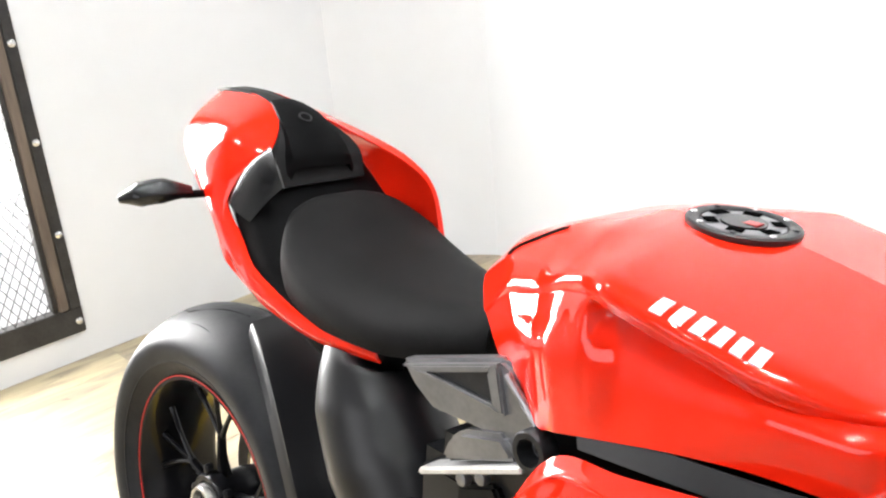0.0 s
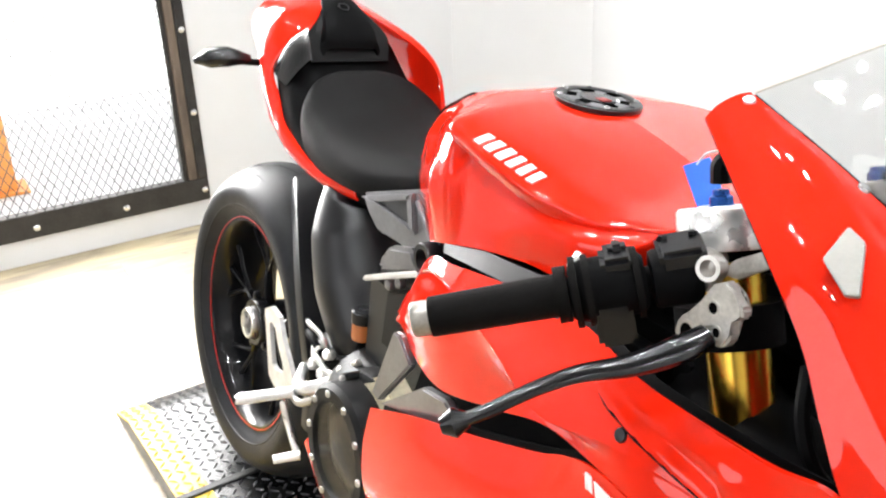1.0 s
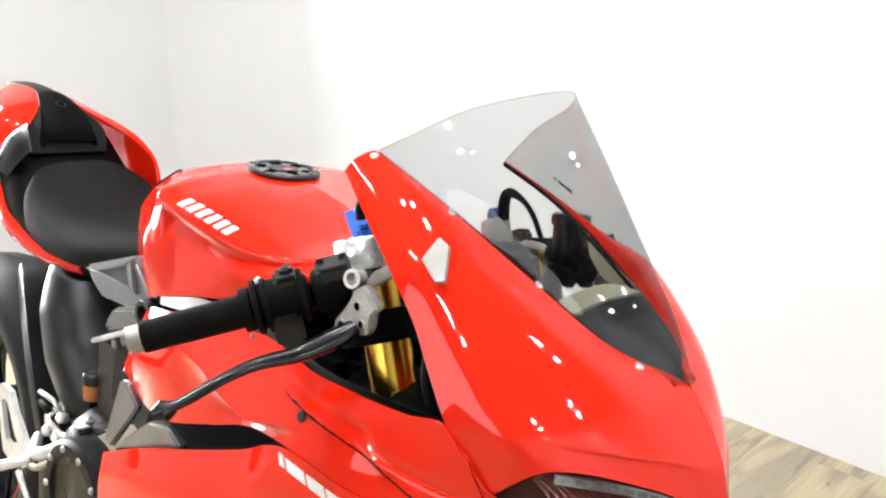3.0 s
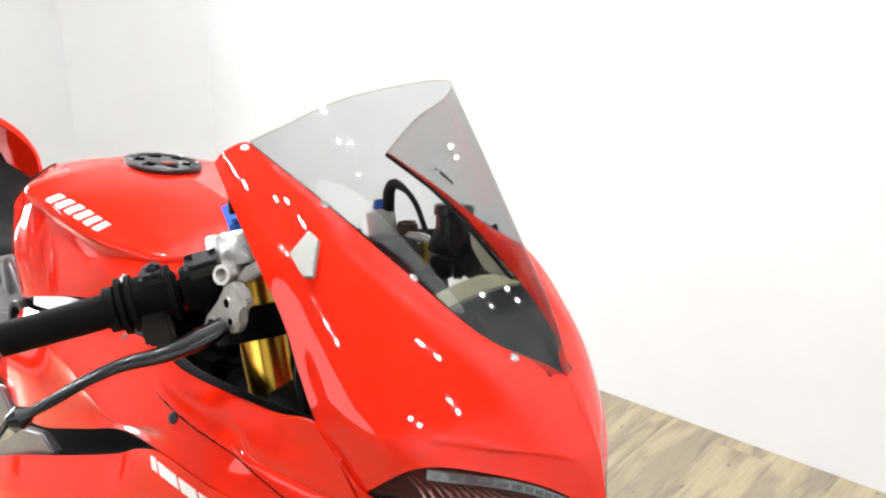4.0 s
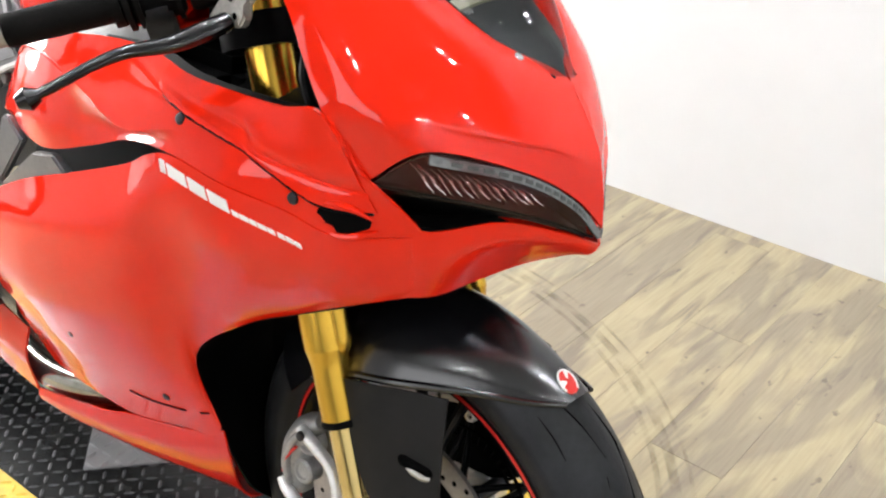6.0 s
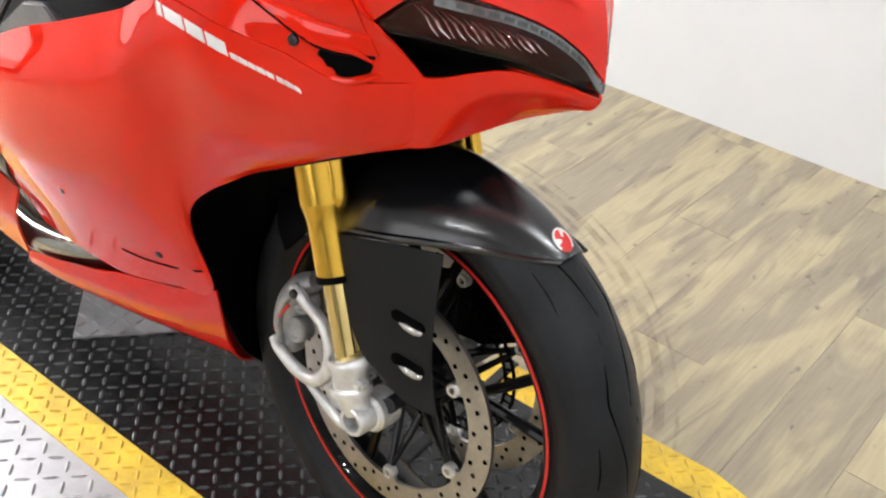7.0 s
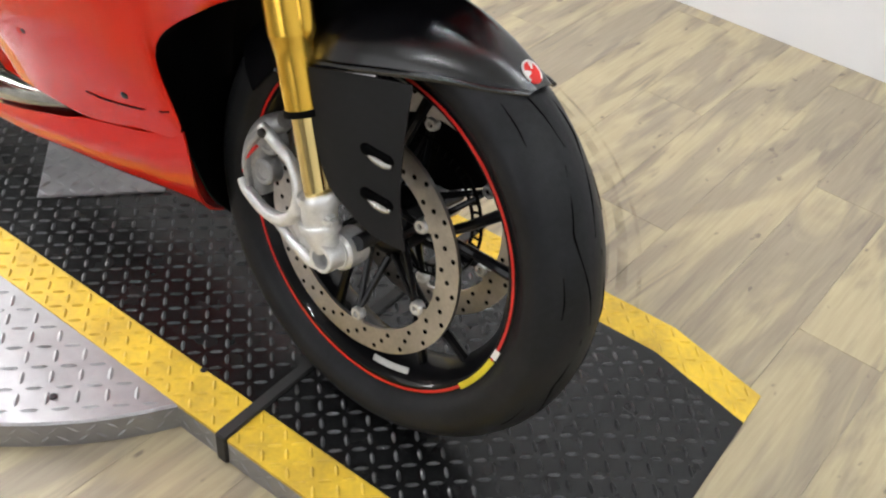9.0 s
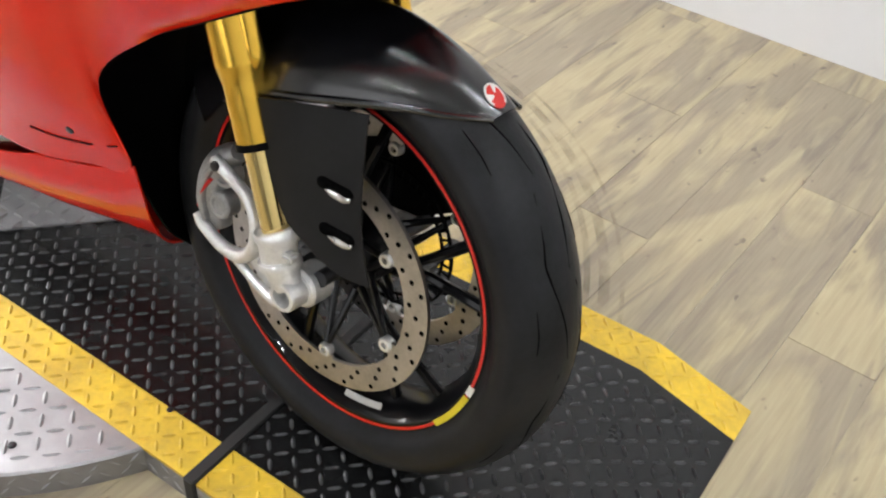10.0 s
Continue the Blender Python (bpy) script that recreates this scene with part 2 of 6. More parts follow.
def part(name, bm, mat, parent=None, label="", sharp=35):
    """One mesh object from a bmesh, under a thing or a part."""
    me = bpy.data.meshes.new(name)
    bmesh.ops.recalc_face_normals(bm, faces=bm.faces)
    bm.to_mesh(me)
    bm.free()
    for p in me.polygons:
        p.use_smooth = True
    me.set_sharp_from_angle(angle=radians(sharp))
    for one in (mat if isinstance(mat, (list, tuple)) else (mat,)):
        me.materials.append(one)
    ob = new(name, me)
    ob.parent = parent
    if label:
        ob["label"] = label
    return ob


def thing(name, label, category, m=None, group="", kind=""):
    ob = new(name)
    if m is not None:
        ob.matrix_world = m
    return tagged(ob, label, category, group, kind)


def crom(pts, n):
    """n points on a smooth curve through pts (rows of an array)."""
    p = np.array(pts, float)
    p = np.concatenate([[2 * p[0] - p[1]], p, [2 * p[-1] - p[-2]]])
    k = len(p) - 3
    out = []
    for s in np.linspace(0, k, n):
        i = min(int(s), k - 1)
        t = s - i
        a, b, c, d = p[i:i + 4]
        out.append(0.5 * (2 * b + (c - a) * t + (2 * a - 5 * b + 4 * c - d) * t ** 2 + (3 * b - a - 3 * c + d) * t ** 3))
    return np.array(out)


def surface(rows, nu, nv):
    g = np.array([crom(r, nv) for r in rows])
    return np.array([crom(g[:, j], nu) for j in range(nv)]).transpose(1, 0, 2)


def skin(bm, g, thick=0.003, out=None):
    """A sheet of some thickness over a grid of points; out: a point on the inner side."""
    g = np.array(g, float)
    du, dv = np.gradient(g, axis=0), np.gradient(g, axis=1)
    nrm = np.cross(du, dv)
    nrm /= np.maximum(np.linalg.norm(nrm, axis=2, keepdims=True), 1e-9)
    c = g.reshape(-1, 3).mean(0) - np.array(out if out is not None else (g[..., 0].mean(), 0, 0.6))
    if (nrm.reshape(-1, 3) @ c).mean() < 0:
        nrm = -nrm
    inner = g - nrm * thick
    nu, nv = g.shape[:2]
    A = [[bm.verts.new(g[i, j]) for j in range(nv)] for i in range(nu)]
    B = [[bm.verts.new(inner[i, j]) for j in range(nv)] for i in range(nu)]

    def quad(*v):
        try:
            bm.faces.new(v)
        except ValueError:
            pass

    for i in range(nu - 1):
        for j in range(nv - 1):
            quad(A[i][j], A[i + 1][j], A[i + 1][j + 1], A[i][j + 1])
            quad(B[i][j], B[i][j + 1], B[i + 1][j + 1], B[i + 1][j])
    for i in range(nu - 1):
        quad(A[i][0], B[i][0], B[i + 1][0], A[i + 1][0])
        quad(A[i][-1], A[i + 1][-1], B[i + 1][-1], B[i][-1])
    for j in range(nv - 1):
        quad(A[0][j], A[0][j + 1], B[0][j + 1], B[0][j])
        quad(A[-1][j], B[-1][j], B[-1][j + 1], A[-1][j + 1])
    return bm


def sheet(rows, nu=24, nv=20, thick=0.003, out=None, mirror=False):
    g = surface(rows, nu, nv)
    g[..., 1] *= 1 if mirror else -1
    return skin(bmesh.new(), g, thick, out)


def tube(pts, radius, seg=12, n=24, bm=None, smooth=True, flat=1.0, right=True):
    """A round bar along points (x, right, z); radius: one or several along it; flat squeezes it."""
    bm = bm or bmesh.new()
    p = np.array(pts, float)
    if right:
        p = p * (1, -1, 1)
    p = crom(p, n) if smooth and len(p) > 2 else np.array([p[0] + (p[-1] - p[0]) * s for s in np.linspace(0, 1, n)]) if len(p) == 2 else p
    n = len(p)
    rad = np.interp(np.linspace(0, 1, n), np.linspace(0, 1, len(np.atleast_1d(radius))), np.atleast_1d(radius)) if np.ndim(radius) else np.full(n, radius)
    tan = np.gradient(p, axis=0)
    tan /= np.maximum(np.linalg.norm(tan, axis=1, keepdims=True), 1e-9)
    ref = np.array((0, 0, 1.0)) if abs(tan[0][2]) < 0.9 else np.array((1.0, 0, 0))
    a = np.cross(tan[0], ref)
    a /= np.linalg.norm(a)
    rings = []
    for i in range(n):
        a = a - tan[i] * (a @ tan[i])
        a /= np.linalg.norm(a)
        b = np.cross(tan[i], a)
        rings.append([bm.verts.new(p[i] + rad[i] * (math.cos(k) * a + math.sin(k) * b * flat)) for k in np.linspace(0, 2 * math.pi, seg, endpoint=False)])
    for r, s in zip(rings, rings[1:]):
        for k in range(seg):
            bm.faces.new((r[k], r[(k + 1) % seg], s[(k + 1) % seg], s[k]))
    bm.faces.new(rings[0][::-1])
    bm.faces.new(rings[-1])
    return bm


def lathe(profile, at, seg=48, bm=None, axis=None, caps=True, arc=(0, 360)):
    """Turns (radius, distance to the right) round an axis along the bike's width through at (x, right, z); axis: another direction."""
    bm = bm or bmesh.new()
    ax = Vector(axis or (0, -1, 0)).normalized()
    q = Vector((0, -1, 0)).rotation_difference(ax).to_matrix()
    c = Vector((at[0], -at[1], at[2]))
    full = arc[1] - arc[0] >= 360
    angs = np.radians(np.linspace(*arc, seg + (0 if full else 1), endpoint=not full))
    rings = [[bm.verts.new(c + q @ Vector((r * math.cos(k), -w, r * math.sin(k)))) for k in angs] for r, w in profile]
    m = len(angs)
    for r, s in zip(rings, rings[1:]):
        for k in range(m if full else m - 1):
            bm.faces.new((r[k], r[(k + 1) % m], s[(k + 1) % m], s[k]))
    if caps and full:
        for r, (rad, _) in ((rings[0], profile[0]), (rings[-1], profile[-1])):
            if rad > 1e-6:
                bm.faces.new(r)
    return bm


def ring(profile, at, seg=64, bm=None, axis=None):
    """A closed ring: the profile's last point joins its first."""
    return lathe(list(profile) + [profile[0]], at, seg, bm, axis, caps=False)


def prism(outline, w0, w1, bevel=0.002, bm=None, lift=None):
    """An upright plate: outline of (x, z), from w0 to w1 to the right; lift(x, z) adds to the distance to the right."""
    own = bmesh.new()
    f = lift or (lambda x, z: 0.0)
    a = [own.verts.new((x, -(w0 + f(x, z)), z)) for x, z in outline]
    b = [own.verts.new((x, -(w1 + f(x, z)), z)) for x, z in outline]
    k = len(outline)
    own.faces.new(a)
    own.faces.new(b[::-1])
    for i in range(k):
        own.faces.new((a[i], b[i], b[(i + 1) % k], a[(i + 1) % k]))
    if bevel:
        bmesh.ops.bevel(own, geom=own.edges[:], offset=bevel, segments=2, affect="EDGES")
    return join(bm, own)


def join(bm, own):
    if bm is None:
        return own
    me = bpy.data.meshes.new("tmp")
    own.to_mesh(me)
    own.free()
    bm.from_mesh(me)
    bpy.data.meshes.remove(me)
    return bm


def box(x0, x1, y0, y1, z0, z1, bevel=0.002, bm=None, turn=None):
    own = bmesh.new()
    bmesh.ops.create_cube(own, size=1)
    m = Matrix.Translation(((x0 + x1) / 2, (y0 + y1) / 2, (z0 + z1) / 2)) @ (turn or Matrix()) @ Matrix.Diagonal((x1 - x0, y1 - y0, z1 - z0, 1))
    own.transform(m)
    if bevel:
        bmesh.ops.bevel(own, geom=own.edges[:], offset=bevel, segments=2, affect="EDGES")
    return join(bm, own)


def knob(at, r, h, axis=(0, -1, 0), seg=10, bm=None):
    """A domed screw head standing on a surface point (x, right, z)."""
    return lathe([(r, 0), (r, h * 0.5), (r * 0.85, h * 0.85), (r * 0.45, h), (0.0003, h)], at, seg, bm, axis)


def tree_of(ob):
    """For laying things on a surface."""
    return BVHTree.FromPolygons([v.co.copy() for v in ob.data.vertices], [tuple(p.vertices) for p in ob.data.polygons])


def onto(tree, p, lift=0.0, away=None):
    """The nearest place on a surface to (x, right, z), lifted off it, and the outward normal."""
    place, normal, _, _ = tree.find_nearest(Vector((p[0], -p[1], p[2])))
    if normal.dot(place - Vector(away or (place.x, 0, 0.6))) < 0:
        normal = -normal
    return place + normal * lift, normal


def decal(tree, rows, nu=4, nv=8, lift=0.0012, thick=0.0016, away=None):
    """A thin patch that follows a surface."""
    g = surface(rows, nu, nv)
    q = np.array([[onto(tree, p, lift, away)[0] for p in r] for r in g])
    return skin(bmesh.new(), q, thick, away or (q[..., 0].mean(), 0, 0.6))


def studs(tree, points, mat, parent, r=0.0055, h=0.004, name="bolt", away=None):
    for p in points:
        place, normal = onto(tree, p, -0.0008, away)
        part(name, knob((place.x, -place.y, place.z), r, h, tuple(normal)), mat, parent)


def wframe(w):
    return Vector((w[0], -w[1], w[2]))

# ---- the room ----
FLOOR_Z, CEIL_Z = -0.05, 3.0
X0, X1, Y0, Y1 = -2.22, 3.5, -4.5, 1.66


def structure(name, bm, mat, label="", category=""):
    return tagged(part(name, bm, mat), label, category, kind="structure")


def pierced_wall(axis, at, thick, a0, a1, hole):
    """A wall across axis x or y from a0 to a1 with one opening (b0, b1, z0, z1)."""
    bm = bmesh.new()
    b0, b1, z0, z1 = hole
    lo, hi = min(at, at + thick), max(at, at + thick)
    for u0, u1, v0, v1 in ((a0, b0, FLOOR_Z, CEIL_Z), (b1, a1, FLOOR_Z, CEIL_Z), (b0, b1, FLOOR_Z, z0), (b0, b1, z1, CEIL_Z)):
        args = (lo, hi, u0, u1) if axis == "x" else (u0, u1, lo, hi)
        box(*args, v0, v1, bevel=0, bm=bm)
    return bm


WIN = (-1.10, 0.32, 0.045, 2.10)
structure("wall_west", pierced_wall("x", X0, -0.15, Y0, 1.33, WIN), WALL, "white painted wall with a mesh-covered opening", "wall")
bm = bmesh.new()
v = [bm.verts.new(p) for z in (FLOOR_Z, CEIL_Z) for p in ((X0, 1.33, z), (-1.78, Y1, z), (-1.95, 1.9, z), (-2.37, 1.6, z))]
for q in ((0, 1, 2, 3), (7, 6, 5, 4), (0, 4, 5, 1), (1, 5, 6, 2), (2, 6, 7, 3), (3, 7, 4, 0)):
    bm.faces.new([v[i] for i in q])
structure("wall_corner", bm, WALL, "white painted wall turning the room's corner", "wall")
structure("wall_north", box(-1.78, X1, Y1, Y1 + 0.15, FLOOR_Z, CEIL_Z, 0), WALL, "plain white painted wall meeting the plank floor", "wall")
structure("wall_east", box(X1, X1 + 0.15, Y0, Y1, FLOOR_Z, CEIL_Z, 0), WALL, "plain white painted wall", "wall")
SHOP = (-1.55, 2.15, 0.8, 2.7)
# unseen wall behind the camera, kept dark to hold back frontal bounce
structure("wall_south", pierced_wall("y", Y0, -0.15, X0, X1, SHOP), DIMWALL, "unseen wall, darkened to cut frontal fill, with an added shop window", "wall")
# ceiling out of view, dark enough to deepen the contrast below
structure("ceiling", box(X0 - 0.15, X1 + 0.15, Y0 - 0.15, Y1 + 0.3, CEIL_Z, CEIL_Z + 0.1, 0), CEIL, "unseen ceiling, greyed to limit bounce light", "ceiling")
structure("backdrop", box(-4.2, -4.15, -4.0, 3.0, -0.5, 4.0, 0), glow("bright_outdoors", (1, 0.99, 0.97), 3.0), "bright daylight outside the mesh window", "backdrop")

# window with a bolted steel frame and an expanded metal sheet
window = thing("window_1", "black steel framed opening covered with expanded metal mesh", "window", kind="structure")
y0, y1, z0, z1 = WIN
FW = 0.078
part("window_frame", box(X0 - 0.03, X0 + 0.012, y0, y1, z0 - 0.005, z0 + FW, 0.003), FRAME, window)
part("window_frame", box(X0 - 0.03, X0 + 0.012, y0, y1, z1 - FW, z1, 0.003), FRAME, window)
part("window_frame", box(X0 - 0.03, X0 + 0.013, y0, y0 + FW, z0 + FW, z1 - FW, 0.003), FRAME, window)
part("window_frame", box(X0 - 0.03, X0 + 0.013, y1 - 0.034, y1, z0 + FW, z1 - FW, 0.003), FRAME, window)
part("frame_edge", box(X0 - 0.03, X0 + 0.016, y1 - 0.066, y1 - 0.036, z0 + FW, z1 - FW, 0.004), WOODEDGE, window, "worn brownish inner edge strip")
part("frame_lip", box(X0 - 0.03, X0 + 0.008, y1 - FW - 0.004, y1 - 0.068, z0 + FW, z1 - FW, 0.002), FRAME, window)
for by, bz in [(y1 - 0.016, 0.08 + 0.28 * i) for i in range(8)] + [(y1 - 0.29 * i - 0.29, z0 + 0.03) for i in range(4)]:
    part("bolt", lathe([(0.011, 0), (0.011, 0.003), (0.007, 0.006), (0.0003, 0.007)], (X0 + 0.012, -by, bz), 10, axis=(1, 0, 0)), BRIGHTBOLT, window)
bm = bmesh.new()
pitch, half = 0.029, 0.0012
ya, yb, za, zb = y0 + FW, y1 - FW, z0 + FW, z1 - FW
slope = 1.75
k = ya - (zb - za) / slope
while k < yb + (zb - za) / slope:
    for s in (1, -1):
        # clip the slanted wire to the opening
        t0, t1 = 0.0, zb - za
        for lim, lower in ((ya, True), (yb, False)):
            zz = (lim - k) * slope * s
            if (s > 0) == lower:
                t0 = max(t0, zz)
            else:
                t1 = min(t1, zz)
        if t1 - t0 > 0.01:
            a, b = Vector((X0 - 0.006 * s * 0.3, k + s * t0 / slope, za + t0)), Vector((X0 - 0.006 * s * 0.3, k + s * t1 / slope, za + t1))
            d = (b - a).normalized()
            n1, n2 = Vector((1, 0, 0)) * half, d.cross(Vector((1, 0, 0))) * half
            vs = [bm.verts.new(p + c * n1 + e * n2) for p in (a, b) for c, e in ((1, 1), (1, -1), (-1, -1), (-1, 1))]
            for i in range(4):
                bm.faces.new((vs[i], vs[(i + 1) % 4], vs[4 + (i + 1) % 4], vs[4 + i]))
    k += pitch
tagged(part("mesh_sheet", bm, MESHWIRE, window, "dark expanded metal mesh sheet"), kind="stuff")
post = thing("rack_post", "orange painted steel post standing outside the mesh", "post", pose(-3.0, -0.28, 0.0))
part("post_shaft", box(-0.04, 0.04, -0.05, 0.05, -0.05, 2.6, 0.006), ORANGE, post)
part("foot_plate", box(-0.08, 0.08, -0.09, 0.09, -0.05, -0.04, 0.002), ORANGE, post)
structure("ground_outside", box(-4.2, X0 - 0.15, -4.0, 3.0, -0.1, -0.052, 0), WALL, "pale ground outside the mesh window", "ground")

# unseen shop window behind the camera, added as a setting for the fill lamp
shop = thing("window_2", "added unseen shop window round the fill lamp, with a dark steel frame", "window", kind="structure")
for sx0, sx1, sz0, sz1 in ((SHOP[0], SHOP[1], SHOP[2], SHOP[2] + 0.06), (SHOP[0], SHOP[1], SHOP[3] - 0.06, SHOP[3]), (SHOP[0], SHOP[0] + 0.06, SHOP[2] + 0.06, SHOP[3] - 0.06), (SHOP[1] - 0.06, SHOP[1], SHOP[2] + 0.06, SHOP[3] - 0.06)):
    part("window_frame", box(sx0, sx1, Y0 - 0.05, Y0 + 0.02, sz0, sz1, 0.003), FRAME, shop)

# ceiling lamps
lampglow = glow("lamp_glow", (0.96, 0.98, 1.0), LAMP_POWER)
lamp = thing("ceiling_lamp", "small round grey-rimmed ceiling lamp", "lamp", pose(0, 0, CEIL_Z), group="ceiling lamps")
part("rim", ring([(0.066, 0.0), (0.066, 0.04), (0.054, 0.045), (0.050, 0.02), (0.050, 0.0)], (0, 0, 0), 24, axis=(0, 0, -1)), CEIL, lamp)
part("bulb", lathe([(0.049, 0.005), (0.049, 0.03), (0.034, 0.038), (0.0003, 0.04)], (0, 0, 0), 20, axis=(0, 0, -1)), lampglow, lamp, "glowing bulb")
for lx, ly in ((-1.2, -0.8), (0.0, -0.9), (-1.2, 0.5), (1.7, 0.85), (0.2, 0.5), (0.9, -2.1), (2.95, -1.3), (2.95, 0.2)):
    copy_thing(lamp, pose(lx, ly, CEIL_Z))
    copy_thing(lamp, pose(lx + 0.24, ly + 0.05, CEIL_Z))

# ---- turntable platform ----


def lug_rows(bm, inside, x0, x1, y0, y1, top, size=1.0, slope=None):
    """Raised lens-shaped lugs, turned this way and that, wherever inside(x, y) holds."""
    step = 0.0235 * size
    nx, ny = int((x1 - x0) / step) + 1, int((y1 - y0) / step) + 1
    verts, faces = [], []
    for i in range(nx):
        for j in range(ny):
            cx, cy = x0 + i * step, y0 + j * step
            if not inside(cx, cy):
                continue
            a = radians(45 if (i + j) % 2 else -45)
            ux, uy = math.cos(a) * 0.0118 * size, math.sin(a) * 0.0118 * size
            vx, vy = -math.sin(a) * 0.0040 * size, math.cos(a) * 0.0040 * size
            base = len(verts)
            for p, q, h in ((1, 0, -0.0005), (0.45, 0.85, -0.0005), (-0.45, 0.85, -0.0005), (-1, 0, -0.0005), (-0.45, -0.85, -0.0005), (0.45, -0.85, -0.0005), (0.5, 0, 0.0028), (-0.5, 0, 0.0028)):
                px, py = cx + p * ux + q * vx, cy + p * uy + q * vy
                verts.append((px, py, top(px, py) + h))
            faces += [tuple(base + k for k in f) for f in ((0, 1, 6), (1, 2, 7, 6), (2, 3, 7), (3, 4, 7), (4, 5, 6, 7), (5, 0, 6))]
    me = bpy.data.meshes.new("lugs")
    me.from_pydata(verts, [], faces)
    bm.from_mesh(me)
    bpy.data.meshes.remove(me)
    return bm


def deck_plate(name, stations, y0, y1, mat, parent, label="", thick=0.006):
    """A bent plate running along x: stations of (x, top z)."""
    bm = bmesh.new()
    rows = [[bm.verts.new((x, y, z - d)) for y in (y0, y1) for d in (0, thick)] for x, z in stations]
    for a, b in zip(rows, rows[1:]):
        for i, j in ((0, 2), (2, 3), (3, 1), (1, 0)):
            bm.faces.new((a[i], a[j], b[j], b[i]))
    bm.faces.new([rows[0][i] for i in (0, 2, 3, 1)])
    bm.faces.new([rows[-1][i] for i in (0, 1, 3, 2)])
    return part(name, bm, mat, parent, label)


def heights(stations):
    xs, zs = zip(*stations)
    return lambda x, y: float(np.interp(x, xs, zs))


platform = thing("turntable_platform", "motorcycle turntable with black tread plate deck and yellow edges", "platform", pose(0, 0.108, 0, 0, 0, 3.0))
DX0, DX1 = -0.705, 0.600
DY0, DY1 = -0.314, 0.314
STRIPE = 0.071


def deck(stations, ya, yb, stripe, name):
    x0, x1 = stations[0][0], stations[-1][0]
    top = heights(stations)
    plate = deck_plate(name, stations, ya + stripe, yb - stripe, TREADBLACK, platform, "black tread plate")
    tagged(part("tread", lug_rows(bmesh.new(), lambda x, y: True, x0 + 0.012, x1 - 0.012, ya + stripe + 0.012, yb - stripe - 0.012, top), WORNLUG, plate), kind="stuff")
    for a, b in ((ya, ya + stripe), (yb - stripe, yb)):
        s = deck_plate("yellow_stripe", stations, a, b, YELLOW, platform, "yellow painted tread plate edge")
        tagged(part("tread", lug_rows(bmesh.new(), lambda x, y: True, x0 + 0.012, x1 - 0.012, a + 0.012, b - 0.01, top), YELLOW, s), kind="stuff")
    for a in (ya, yb):
        bm = bmesh.new()
        e = 0.003 if a == ya else -0.003
        lo = [bm.verts.new((x, a + d, min(FLOOR_Z, z - 0.007))) for x, z in stations for d in (0, e)]
        hi = [bm.verts.new((x, a + d, z - 0.006)) for x, z in stations for d in (0, e)]
        for i in range(len(stations) - 1):
            for d in (0, 1):
                bm.faces.new((lo[2 * i + d], lo[2 * i + 2 + d], hi[2 * i + 2 + d], hi[2 * i + d]))
        skirt = part("side_skirt", bm, TREADSILVER, platform, "bare tread plate side")
        # slanted lugs on the upright side
        verts, faces = [], []
        for i in range(int((x1 - x0) / 0.024)):
            cx = x0 + 0.012 + 0.024 * i
            for r_, cz in enumerate((-0.014, -0.036)):
                if top(cx, a) < -0.004:
                    continue
                c0, t_ = len(verts), 1 if (i + r_) % 2 else -1
                for p, q, h in ((1, 0, 0), (0, 1, 0), (-1, 0, 0), (0, -1, 0), (0, 0, 0.002)):
                    verts.append((cx + p * 0.009, a - (h if a == ya else -h), cz + p * t_ * 0.007 + q * 0.003))
                faces += [tuple(c0 + k for k in f) for f in ((0, 1, 4), (1, 2, 4), (2, 3, 4), (3, 0, 4))]
        me = bpy.data.meshes.new("side_lugs")
        me.from_pydata(verts, [], faces)
        bm = bmesh.new()
        bm.from_mesh(me)
        bpy.data.meshes.remove(me)
        tagged(part("tread", bm, TREADSILVER, skirt), kind="stuff")


deck([(DX0, 0.0), (DX1, 0.0)], DY0, DY1, STRIPE, "deck")
deck([(DX1 + 0.014, 0.0), (1.0, 0.0), (1.165, FLOOR_Z + 0.004)], DY0, DY1, STRIPE, "front_ramp")
deck([(-1.19, FLOOR_Z + 0.004), (-1.06, 0.0), (DX0 - 0.014, 0.0)], DY0, DY1, STRIPE, "rear_ramp")
for x in (DX0 - 0.013, DX1 + 0.001):
    part("joint_strip", box(x - 0.004, x + 0.016, DY0 - 0.005, DY1 + 0.005, FLOOR_Z, 0.005, 0.002), GAP, platform, "black hinge joint")
CX, CY, CR = -0.03, 0.0, 0.63
disc = part("turntable_disc", lathe([(0.0003, 0.0), (CR - 0.004, 0.0), (CR, -0.003), (CR, FLOOR_Z + 0.002), (0.0003, FLOOR_Z + 0.002)], (CX, -CY, -0.002), 96, axis=(0, 0, 1)), TREADSILVER, platform, "round bare aluminium tread plate")
tagged(part("tread", lug_rows(bmesh.new(), lambda x, y: math.hypot(x - CX, y - CY) < CR - 0.014 and y < DY0 - 0.012, CX - CR, CX + CR, CY - CR, DY0, lambda x, y: -0.002, 1.25), TREADSILVER, disc), kind="stuff")
# lugs on the disc's rim
verts, faces = [], []
